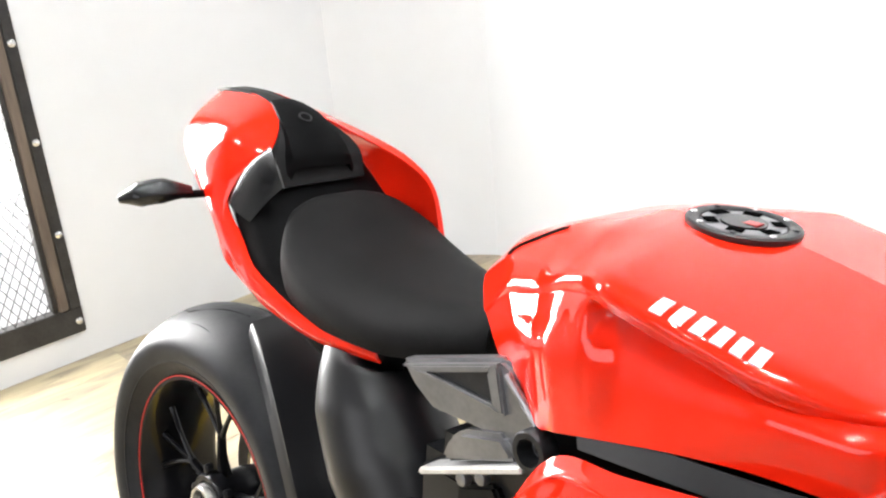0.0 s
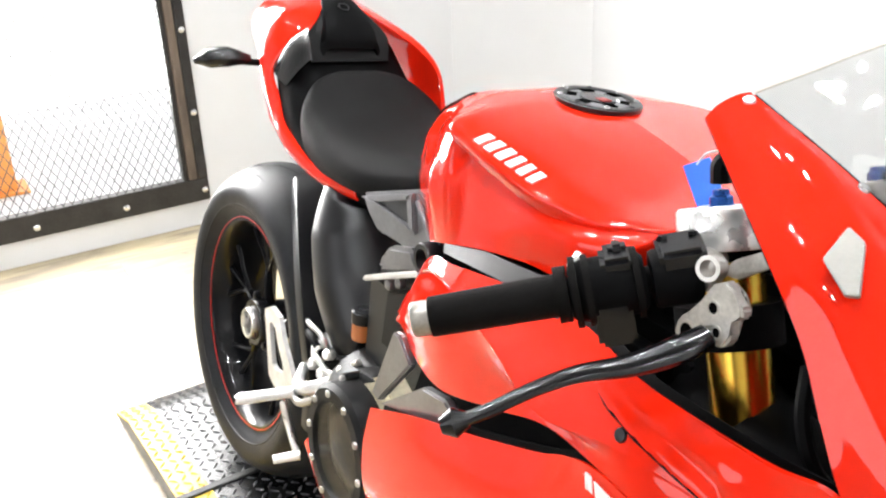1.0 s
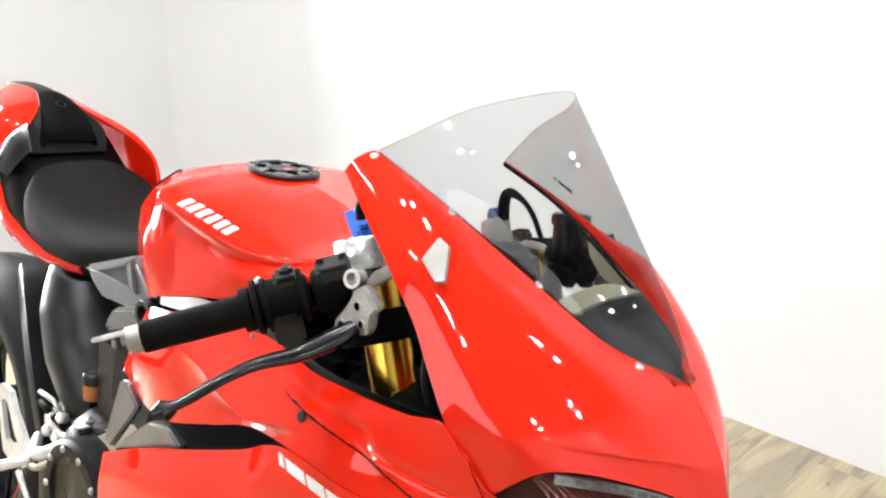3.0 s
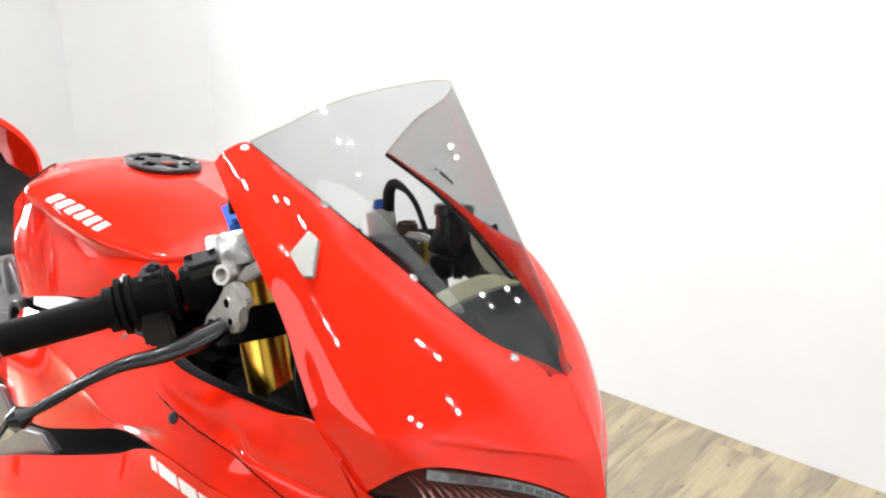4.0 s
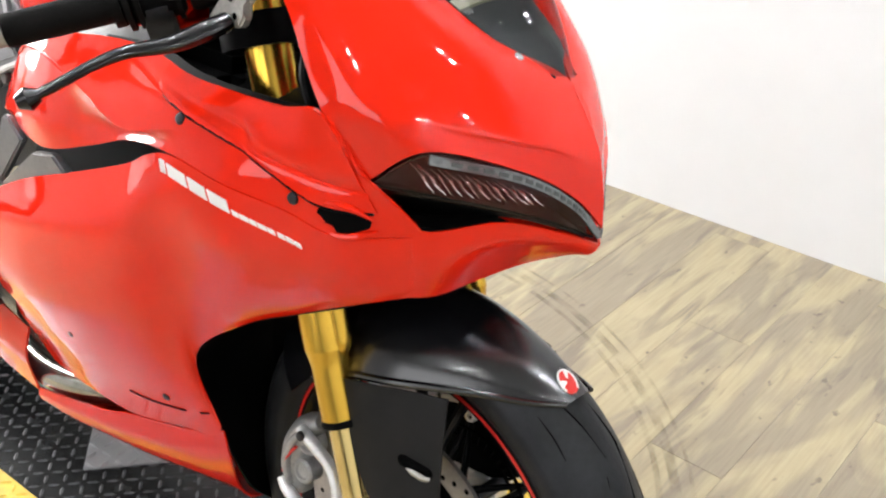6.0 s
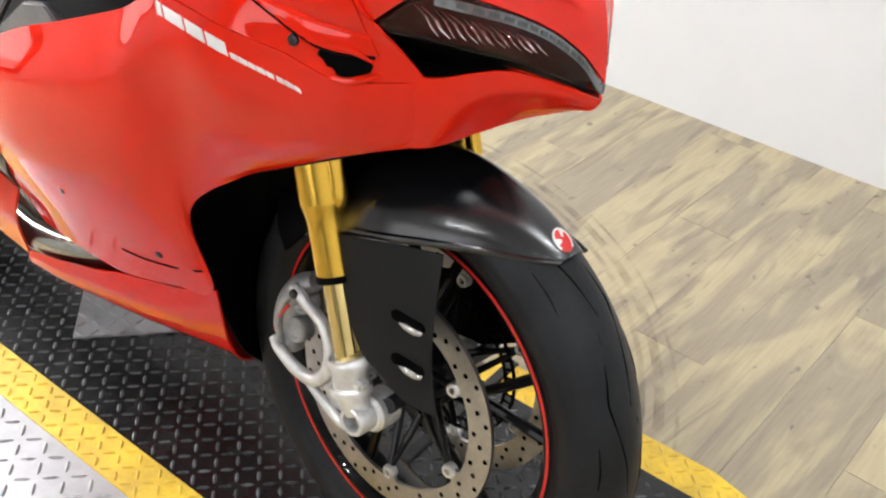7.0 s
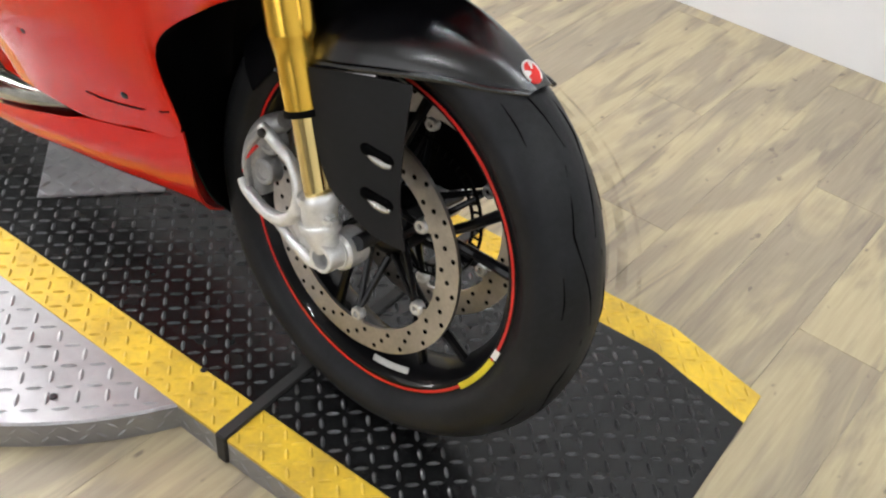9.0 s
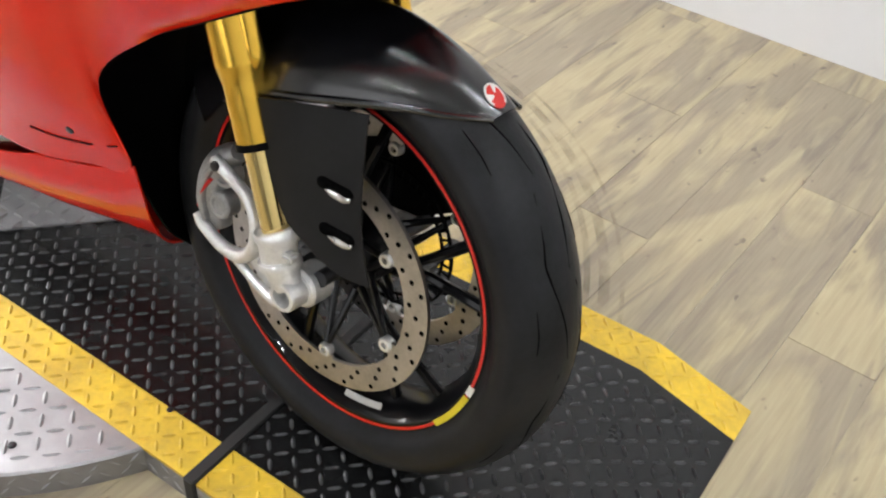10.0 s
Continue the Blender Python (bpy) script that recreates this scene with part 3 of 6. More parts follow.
for i in range(150):
    th = 2 * math.pi * i / 150
    for r_, (dz, tilt) in enumerate(((-0.016, 1), (-0.036, -1))):
        c0 = len(verts)
        ta = 0.010 / CR
        for p, q, h in ((1, 0, 0), (0, 1, 0), (-1, 0, 0), (0, -1, 0), (0, 0, 0.002)):
            aa = th + ta * p * 0.9 + (0.02 if r_ else 0)
            z = dz + p * 0.008 * tilt * (1 if i % 2 else -1) + q * 0.003
            verts.append((CX + (CR + h) * math.cos(aa), CY + (CR + h) * math.sin(aa), z))
        faces += [tuple(c0 + k for k in f) for f in ((0, 1, 4), (1, 2, 4), (2, 3, 4), (3, 0, 4))]
bm = bmesh.new()
me = bpy.data.meshes.new("rim_lugs")
me.from_pydata(verts, [], faces)
bm.from_mesh(me)
tagged(part("rim_tread", bm, TREADSILVER, disc), kind="stuff")
for a in (-46, -72, -25, -100, -130, -155):
    part("screw", knob((CX + (CR - 0.05) * math.cos(radians(a)), -(CY + (CR - 0.05) * math.sin(radians(a))), -0.002), 0.006, 0.003, (0, 0, 1)), BOLT, disc)
# the bare plate that covers the middle of the deck
centre = part("centre_plate", box(-0.11, 0.11, -0.11, 0.11, 0.001, 0.005, 0.0015, turn=Matrix.Rotation(radians(0), 4, "Z")), TREADSILVER, platform, "bare aluminium tread plate square")
centre.matrix_local = pose(-0.03, 0.0, 0, 0, 0, 47)
tagged(part("tread", lug_rows(bmesh.new(), lambda x, y: True, -0.1, 0.1, -0.1, 0.1, lambda x, y: 0.005, 1.1), TREADSILVER, centre), kind="stuff")

# ---- the motorcycle, in its own upright axes ----
bike = thing("motorcycle", "red sport motorcycle leaning on its side stand on the turntable", "motorcycle", STAND)


# nose fairing: rows from the tip beside the screen down to the headlight, each from the outer edge to the screen or centre line
NOSE = [
    [(0.470, 0.168, 1.056), (0.474, 0.163, 1.066), (0.478, 0.155, 1.073), (0.481, 0.147, 1.077), (0.484, 0.140, 1.079)],
    [(0.535, 0.190, 1.018), (0.548, 0.181, 1.031), (0.560, 0.166, 1.042), (0.570, 0.147, 1.045), (0.579, 0.128, 1.040)],
    [(0.590, 0.206, 0.983), (0.614, 0.194, 0.997), (0.634, 0.167, 1.004), (0.650, 0.133, 1.000), (0.664, 0.092, 0.985)],
    [(0.632, 0.209, 0.942), (0.667, 0.194, 0.957), (0.698, 0.157, 0.963), (0.726, 0.108, 0.954), (0.750, 0.060, 0.932)],
    [(0.662, 0.212, 0.900), (0.707, 0.199, 0.913), (0.752, 0.154, 0.918), (0.788, 0.088, 0.912), (0.812, 0.0, 0.897)],
    [(0.690, 0.213, 0.862), (0.742, 0.198, 0.876), (0.802, 0.140, 0.868), (0.838, 0.070, 0.856), (0.852, 0.0, 0.846)],
    [(0.712, 0.202, 0.830), (0.766, 0.187, 0.860), (0.822, 0.112, 0.853), (0.852, 0.046, 0.836), (0.868, 0.0, 0.806)],
    [(0.730, 0.192, 0.802), (0.786, 0.173, 0.845), (0.838, 0.095, 0.828), (0.862, 0.038, 0.799), (0.876, 0.0, 0.765)],
]
LEFT = 0.68
slim = lambda rows: [[(x, w * LEFT, z) for x, w, z in r] for r in rows]
# the half beyond the screen lies flatter at its tip
FAR = [[(x, w, z + lift * (4 - k) / 4) for k, (x, w, z) in enumerate(r)] for r, lift in zip(slim(NOSE), (0.015, 0.016, 0.004, 0, 0, 0, 0, 0))]
for k, back in ((4, 0.002), (5, 0.010), (6, 0.011), (7, 0.007)):
    for c, f in ((3, 1.0), (2, 1.3), (1, 0.8)):
        x, w, z = FAR[k][c]
        FAR[k][c] = (x - back * f, w, z)
FAR_EDGE = [(0.4645, 0.0945, 1.0558), (0.555, 0.0875, 1.026), (0.6409, 0.070, 0.992), (0.735, 0.044, 0.945)]
for r, f, (ex, ew, ez) in zip(FAR, (0.25, 0.26, 0.42, 1.0), FAR_EDGE):
    cx_, cw_, cz_ = r[4]
    r[:] = [(ex + (x - cx_) * f, ew + (w - cw_) * f, ez + (z - cz_) * f) for x, w, z in r]
nose = part("nose_fairing", join(sheet(NOSE, 44, 32), sheet(FAR, 44, 32, mirror=True)), RED, bike, "glossy red nose fairing")
studs(tree_of(nose), [(0.492, 0.148, 1.076), (0.592, 0.128, 1.034), (0.680, 0.088, 0.976), (0.782, 0.052, 0.918)], BRIGHTBOLT, nose, 0.0052, 0.004, "screw")
bm = bmesh.new()
tri = [(0.622, 0.196, 0.999), (0.616, 0.168, 1.017), (0.633, 0.171, 1.012), (0.656, 0.197, 0.986), (0.648, 0.201, 0.984)]
nrm = Vector((0.35, -0.85, 0.55)).normalized()
a = [bm.verts.new(wframe(p) - nrm * 0.004) for p in tri]
b = [bm.verts.new(wframe(p) + nrm * 0.0035) for p in tri]
bm.faces.new(a)
bm.faces.new(b[::-1])
for i in range(5):
    bm.faces.new((a[i], b[i], b[(i + 1) % 5], a[(i + 1) % 5]))
bmesh.ops.bevel(bm, geom=bm.edges[:], offset=0.001, segments=2, affect="EDGES")
part("mirror_cover", bm, GREYDECAL, nose, "pale triangular mirror mount cover")

SCREEN = [
    [(0.487, 0.139, 1.079), (0.5136, 0.121, 1.0983), (0.5631, 0.078, 1.1352), (0.617, 0.0, 1.160)],
    [(0.579, 0.128, 1.041), (0.603, 0.112, 1.068), (0.637, 0.073, 1.092), (0.672, 0.0, 1.098)],
    [(0.664, 0.093, 0.987), (0.683, 0.081, 1.006), (0.707, 0.050, 1.022), (0.730, 0.0, 1.023)],
    [(0.750, 0.061, 0.933), (0.759, 0.052, 0.942), (0.771, 0.030, 0.953), (0.784, 0.0, 0.955)],
    [(0.806, 0.022, 0.903), (0.809, 0.014, 0.903), (0.812, 0.007, 0.902), (0.814, 0.0, 0.901)],
]
# both halves in one sweep, the half beyond narrower
swept = [SCREEN[0] + [(0.588, -0.048, 1.140), (0.5249, -0.072, 1.1050), (0.4645, -0.0945, 1.0558)]]
for k, r in enumerate(SCREEN[1:]):
    sx, sz = (FAR_EDGE[k + 1][0] - r[0][0], FAR_EDGE[k + 1][2] - r[0][2]) if k < 3 else (0, 0)
    swept.append(r + [(x + sx * q, -w * LEFT, z + sz * q) for (x, w, z), q in zip(r[-2::-1], (0.3, 0.65, 1.0))])
g = surface(swept, 40, 45) * (1, -1, 1)
screen = part("windscreen", skin(bmesh.new(), g, 0.0012, (0.55, 0, 0.9)), SMOKE, bike, "smoked clear windscreen")
part("screen_edge", tube(g[0], 0.0016, 6, 60, right=False), CLEAR, screen, "polished top edge")
part("screen_gasket", join(tube(g[:, 0] + (0, 0.001, -0.003), 0.0022, 6, 40, right=False), tube(g[:, -1] + (0, -0.001, -0.003), 0.0022, 6, 40, right=False)), MATTE, screen)

st = tree_of(screen)
for k, (s0, s1) in enumerate(((0.0, 0.10), (0.26, 0.58), (0.64, 1.0))):
    part("lettering_bar", decal(st, [[(0.550 + 0.031 * s, -0.075 + 0.005 * s, 1.050 - 0.010 * s + d) for s in (s0, (s0 + s1) / 2, s1)] for d in (0.0016, -0.0016)], 3, 5, 0.0006, 0.0006, (0.55, 0, 0.9)), MATTE, screen, "small dark lettering bar")

# headlights and the intakes below them
TOPL = [(0.733, 0.189, 0.800), (0.786, 0.170, 0.842), (0.837, 0.093, 0.825), (0.861, 0.037, 0.796), (0.875, 0.002, 0.762)]
MIDL = [(0.735, 0.188, 0.799), (0.784, 0.164, 0.818), (0.836, 0.098, 0.806), (0.860, 0.042, 0.784), (0.875, 0.002, 0.757)]
LOWL = [(0.737, 0.187, 0.797), (0.776, 0.152, 0.793), (0.828, 0.098, 0.784), (0.854, 0.045, 0.768), (0.872, 0.002, 0.751)]
INTL = [(0.735, 0.187, 0.792), (0.756, 0.158, 0.767), (0.796, 0.124, 0.767), (0.822, 0.102, 0.776), (0.830, 0.094, 0.780)]
back = lambda row, d, dz=0.0: [(x - d, w * 0.93, z + dz) for x, w, z in row]
FRONT_ROWS = (TOPL, MIDL, LOWL, INTL)
set_back = lambda rows: [[(x - 0.011 * min(1.0, w / 0.04), w, z) for x, w, z in r] for r in slim(rows)]
for side in (False, True):
    TOPL, MIDL, LOWL, INTL = set_back(FRONT_ROWS) if side else FRONT_ROWS
    head = part("headlight", sheet([back(TOPL, 0.012), back(MIDL, 0.03), back(LOWL, 0.012)], 10, 24, mirror=side), HOUSING, bike, "dark red headlight housing")
    part("lens", sheet([TOPL, MIDL, LOWL], 12, 30, 0.002, mirror=side), LENS, head, "dark clear headlight lens")
    strip = [[(x + 0.001, w + 0.001, z - 0.001 + d) for x, w, z in TOPL[1:]] for d in (0.001, -0.008)]
    part("led_strip", sheet(strip, 4, 24, 0.003, mirror=side), LAMPGREY, head, "grey running light strip")
    sgn = 1 if side else -1
    part("headlight_core", sheet([back(TOPL[:3], 0.010, -0.006), back(MIDL[:3], 0.016, -0.002), back(LOWL[:3], 0.010, 0.004)], 8, 12, 0.002, mirror=side), HOUSING, head, "dark red lamp recess")
    for k in range(14):
        a_, b_ = (crom(r, 57)[4 + 3 * k:6 + 3 * k + 1] for r in strip)
        part("led_dash", sheet([[tuple(p + (0.0012, 0.0012, 0.0)) for p in a_ * 0.75 + b_ * 0.25], [tuple(p + (0.0012, 0.0012, 0.0)) for p in a_ * 0.3 + b_ * 0.7]], 3, 4, 0.001, mirror=side), LAMPDASH, head)
    for k in range(13):
        s = k / 12
        px, pw, pz = (0.764 if side else 0.776) + 0.066 * s, (0.164 - 0.082 * s) * (LEFT if side else 1), 0.816 - 0.013 * s
        hgt, fat, lean = 0.0125 - 0.005 * s, (0.0026, 0.0034, 0.0018, 0.0030, 0.0022)[k % 5], (0.004, 0.007, 0.002)[k % 3]
        part("reflector", tube([(px - 0.008 - lean, -sgn * (pw + 0.006), pz + hgt * 0.9), (px - 0.001, -sgn * (pw + 0.002), pz + hgt * 0.3), (px + 0.004, -sgn * (pw - 0.002), pz - hgt * 0.4), (px + 0.005 + lean, -sgn * (pw - 0.007), pz - hgt)], [fat * 0.3, fat, fat * 0.8, fat * 0.3], 8, 14, flat=0.6), REFLECTOR, head, "curved reflector rib")
    part("intake", sheet([[(x - 0.004, w * 0.97, z) for x, w, z in LOWL], [(x - 0.035, w * 0.9, z - 0.005) for x, w, z in INTL], [(x, w, z - 0.004) for x, w, z in INTL]], 12, 20, mirror=side), MATTE, bike, "black ram air intake under the headlight")

# chin below the intakes
CHIN = [
    [(0.742, 0.166, 0.768), (0.776, 0.149, 0.760), (0.824, 0.102, 0.776), (0.853, 0.047, 0.764), (0.874, 0.0, 0.748)],
    [(0.746, 0.166, 0.742), (0.785, 0.1405, 0.742), (0.824, 0.098, 0.756), (0.850, 0.048, 0.754), (0.872, 0.0, 0.742)],
    [(0.748, 0.156, 0.716), (0.788, 0.1325, 0.726), (0.812, 0.086, 0.734), (0.839, 0.043, 0.741), (0.866, 0.0, 0.735)],
    [(0.738, 0.142, 0.676), (0.771, 0.121, 0.685), (0.792, 0.078, 0.700), (0.816, 0.036, 0.716), (0.852, 0.0, 0.731)],
]
for side in (False, True):
    part("chin_fairing", sheet(set_back(CHIN) if side else CHIN, 20, 24, mirror=side), RED, bike, "glossy red chin below the headlight")

# upper side fairing: rows along the bike from the rear tip forward, each from the top edge down
UPPER = [
    [(0.014, 0.160, 0.690), (0.016, 0.166, 0.686), (0.019, 0.168, 0.682), (0.023, 0.164, 0.676)],
    [(0.086, 0.172, 0.792), (0.092, 0.189, 0.742), (0.100, 0.198, 0.706), (0.106, 0.190, 0.674)],
    [(0.180, 0.193, 0.822), (0.184, 0.209, 0.768), (0.190, 0.219, 0.722), (0.196, 0.209, 0.681)],
    [(0.300, 0.199, 0.846), (0.302, 0.212, 0.800), (0.305, 0.223, 0.760), (0.309, 0.216, 0.719)],
    [(0.400, 0.197, 0.854), (0.401, 0.215, 0.824), (0.400, 0.228, 0.788), (0.398, 0.224, 0.752)],
    [(0.486, 0.206, 0.846), (0.490, 0.226, 0.820), (0.495, 0.236, 0.786), (0.498, 0.237, 0.768)],
    [(0.560, 0.210, 0.848), (0.568, 0.222, 0.822), (0.575, 0.232, 0.785), (0.581, 0.235, 0.762)],
    [(0.633, 0.212, 0.852), (0.640, 0.214, 0.822), (0.648, 0.218, 0.780), (0.652, 0.217, 0.755)],
    [(0.690, 0.213, 0.860), (0.698, 0.208, 0.826), (0.705, 0.205, 0.778), (0.710, 0.201, 0.745)],
    [(0.727, 0.199, 0.812), (0.744, 0.186, 0.797), (0.760, 0.169, 0.779), (0.776, 0.150, 0.755)],
]
# a crease runs back and up from the duct's front corner: its height row by row, and how far the face below it falls in
CREASE = ((0.687, 0.0), (0.774, 0.004), (0.800, 0.009), (0.787, 0.011), (0.770, 0.011), (0.794, 0.002), (0.800, 0.0), (0.798, 0.0), (0.795, 0.0), (0.790, 0.0))


def creased(row, zc, d):
    c = crom(row, 60)[::-1]

    def at(z, push):
        return (float(np.interp(z, c[:, 2], c[:, 0])), float(np.interp(z, c[:, 2], c[:, 1])) + push, z)
    k = d / 0.011
    low = row[-1]
    return [row[0], at((row[0][2] + zc) / 2, 0.002 * k), at(zc + 0.003, 0.004 * k), at(zc - 0.003, 0.003 * k), at((zc + low[2]) / 2, -d), (low[0], low[1] - d * 0.5, low[2])]


UPPER = [creased(r, zc, d) for r, (zc, d) in zip(UPPER, CREASE)]
# the nose's side wing laps over the fairing down to a stepped seam
SEAM_X = (0.452, 0.4635, 0.5236, 0.5968, 0.6412, 0.6844, 0.7095, 0.730)
SEAM_Z = (0.832, 0.825, 0.814, 0.8028, 0.7869, 0.7740, 0.7720, 0.774)


def wing_grid():
    g = surface(UPPER, 150, 80)
    rows = []
    for col in g:
        if not 0.452 < col[0][0] < 0.716:
            continue
        k = next(i for i, p in enumerate(col) if p[2] < np.interp(p[0], SEAM_X, SEAM_Z) or i == len(col) - 1)
        pick = np.linspace(0, max(k, 2), 20)
        line = np.array([[np.interp(v, range(len(col)), col[:, a]) for a in range(3)] for v in pick])
        bulge = np.sin(np.linspace(0, math.pi, 20) * 1.0)
        fold = np.exp(-((np.linspace(0, 1, 20) - 0.62) / 0.16) ** 2)
        line[:, 1] += 0.0030 + 0.0015 * bulge - 0.0045 * fold * min(1, len(rows) / 25)
        rows.append(line)
    return np.array(rows)


LOWER = [
    [(0.046, 0.210, 0.578), (0.050, 0.219, 0.530), (0.048, 0.214, 0.470), (0.052, 0.196, 0.410), (0.085, 0.172, 0.352), (0.110, 0.160, 0.318)],
    [(0.170, 0.220, 0.636), (0.172, 0.232, 0.570), (0.174, 0.226, 0.490), (0.180, 0.204, 0.420), (0.190, 0.180, 0.358), (0.196, 0.168, 0.326)],
    [(0.285, 0.224, 0.680), (0.290, 0.238, 0.610), (0.294, 0.230, 0.520), (0.300, 0.204, 0.440), (0.306, 0.176, 0.370), (0.310, 0.162, 0.330)],
    [(0.395, 0.224, 0.724), (0.398, 0.238, 0.650), (0.400, 0.228, 0.560), (0.400, 0.200, 0.470), (0.400, 0.170, 0.400), (0.402, 0.148, 0.350)],
    [(0.446, 0.230, 0.751), (0.450, 0.238, 0.690), (0.452, 0.224, 0.610), (0.448, 0.198, 0.520), (0.454, 0.170, 0.440), (0.470, 0.136, 0.370)],
    [(0.499, 0.238, 0.767), (0.502, 0.237, 0.706), (0.498, 0.222, 0.646), (0.484, 0.202, 0.580), (0.469, 0.182, 0.520), (0.462, 0.172, 0.490)],
    [(0.582, 0.236, 0.761), (0.580, 0.233, 0.702), (0.573, 0.216, 0.656), (0.562, 0.197, 0.612), (0.552, 0.180, 0.582), (0.546, 0.171, 0.569)],
    [(0.653, 0.218, 0.754), (0.652, 0.212, 0.706), (0.644, 0.198, 0.668), (0.638, 0.184, 0.640), (0.634, 0.175, 0.626), (0.631, 0.168, 0.618)],
    [(0.711, 0.202, 0.744), (0.712, 0.196, 0.714), (0.708, 0.184, 0.688), (0.706, 0.174, 0.672), (0.705, 0.168, 0.664), (0.704, 0.162, 0.657)],
    [(0.777, 0.150, 0.754), (0.784, 0.142, 0.741), (0.788, 0.134, 0.727), (0.787, 0.127, 0.711), (0.780, 0.124, 0.696), (0.770, 0.122, 0.684)],
]
BELLY = [
    [(0.060, 0.160, 0.246), (0.058, 0.160, 0.232), (0.058, 0.146, 0.214), (0.060, 0.098, 0.202), (0.060, 0.0, 0.196)],
    [(0.130, 0.163, 0.266), (0.130, 0.162, 0.246), (0.130, 0.144, 0.220), (0.130, 0.092, 0.204), (0.130, 0.0, 0.195)],
    [(0.200, 0.165, 0.288), (0.200, 0.161, 0.260), (0.200, 0.138, 0.228), (0.200, 0.084, 0.206), (0.200, 0.0, 0.194)],
    [(0.262, 0.165, 0.308), (0.262, 0.158, 0.272), (0.262, 0.130, 0.234), (0.262, 0.076, 0.207), (0.262, 0.0, 0.194)],
    [(0.310, 0.162, 0.326), (0.311, 0.152, 0.284), (0.311, 0.122, 0.238), (0.312, 0.070, 0.208), (0.312, 0.0, 0.194)],
    [(0.402, 0.148, 0.346), (0.400, 0.135, 0.298), (0.396, 0.105, 0.248), (0.392, 0.056, 0.210), (0.390, 0.0, 0.194)],
    [(0.444, 0.140, 0.360), (0.438, 0.126, 0.308), (0.426, 0.097, 0.252), (0.418, 0.050, 0.208), (0.410, 0.0, 0.191)],
    [(0.474, 0.136, 0.372), (0.474, 0.124, 0.328), (0.460, 0.097, 0.266), (0.444, 0.058, 0.214), (0.430, 0.0, 0.188)],
]
for side in (False, True):
    up = part("upper_side_fairing", sheet(UPPER, 72, 60, mirror=side), RED, bike, "glossy red upper side fairing")
    wg = wing_grid() * (1, 1 if side else -1, 1)
    wing = part("nose_wing", skin(bmesh.new(), wg, 0.0026, (0.58, 0, 0.7)), RED, bike, "glossy red side wing of the nose")
    # thin black tube drawn as the shadow gap below the wing's edge
    part("wing_seam", tube(wg[::3, -1] - (0, 0.0022 if side else -0.0022, 0.0016), 0.0019, 6, 60, right=False), MATTE, wing, "black line for the shadow under the panel edge")
    low = part("lower_side_fairing", sheet(LOWER, 60, 40, mirror=side), RED, bike, "glossy red lower side fairing")
    belly = part("belly_pan", sheet(BELLY, 36, 24, mirror=side), RED, bike, "red belly pan")
    if not side:
        ut, lt = tree_of(up), tree_of(low)
        studs(ut, [(0.370, 0.196, 0.8455), (0.5070, 0.2343, 0.8085), (0.6635, 0.2201, 0.7695)], BOLT, up, 0.0064)
        studs(lt, [(0.402, 0.171, 0.403)], BOLT, low, 0.0055, 0.003)
        studs(lt, [(0.239, 0.207, 0.434)], BOLT, low, 0.0042, 0.002)
        seam = [tuple(onto(lt, p, 0.0008)[0]) for p in crom([(0.330, 0.176, 0.380), (0.365, 0.170, 0.381), (0.399, 0.164, 0.386), (0.432, 0.157, 0.393), (0.464, 0.151, 0.402)], 24)]
        part("panel_seam", tube([(p[0], -p[1], p[2]) for p in seam], 0.0011, 6, 40), MATTE, low, "thin dark panel seam")

        def along(s, d):
            p = crom([(0.480, 0.238, 0.759), (0.541, 0.236, 0.753), (0.595, 0.232, 0.746), (0.642, 0.220, 0.737), (0.684, 0.208, 0.728)], 101)[int(max(0, min(1, s)) * 100)]
            return (p[0] - d * 0.5, p[1] + 0.010, p[2] + d - 0.005)
        # number as blocks, the small name beside it as short bars
        for s0, s1 in ((0.01, 0.045), (0.065, 0.19), (0.21, 0.335), (0.355, 0.48)):
            part("number_decal", decal(lt, [[along(s, d) for s in np.linspace(s0, s1, 5)] for d in (0.005, -0.0075)], 4, 8), WHITEDECAL, low, "white number bar")
        for k in range(8):
            part("lettering_bar", decal(lt, [[along(0.50 + 0.056 * k + s, d) for s in (0, 0.022, 0.044)] for d in (-0.0025, -0.0075)], 3, 4), WHITEDECAL, low, "white lettering bar")

TAILPAN = [
    [(-0.300, 0.136, 0.318), (-0.304, 0.140, 0.306), (-0.300, 0.134, 0.292)],
    [(-0.200, 0.150, 0.345), (-0.206, 0.158, 0.300), (-0.196, 0.144, 0.250)],
    [(-0.080, 0.162, 0.355), (-0.082, 0.170, 0.300), (-0.076, 0.152, 0.236)],
    [(0.050, 0.168, 0.350), (0.050, 0.174, 0.300), (0.050, 0.156, 0.236)],
]
part("rear_belly_pan", sheet(TAILPAN, 24, 12), RED, bike, "glossy red rear end of the belly pan")

# small scoop below the headlight
SCOOP = [
    [(0.686, 0.209, 0.766), (0.704, 0.206, 0.774), (0.722, 0.198, 0.773), (0.738, 0.188, 0.766)],
    [(0.685, 0.209, 0.762), (0.702, 0.206, 0.764), (0.720, 0.198, 0.763), (0.740, 0.188, 0.762)],
    [(0.687, 0.206, 0.757), (0.700, 0.203, 0.750), (0.718, 0.196, 0.749), (0.737, 0.187, 0.757)],
]
part("scoop", decal(tree_of(bpy.data.objects["upper_side_fairing"]), SCOOP, 10, 18, 0.0016), GROOVE, bike, "dark side scoop opening")
part("scoop_lip", tube([(0.678, 0.210, 0.764), (0.700, 0.207, 0.776), (0.722, 0.199, 0.776), (0.740, 0.188, 0.768)], [0.001, 0.0035, 0.004, 0.001], 10, 24), RED, bike, "rounded red lip running on from the scoop")
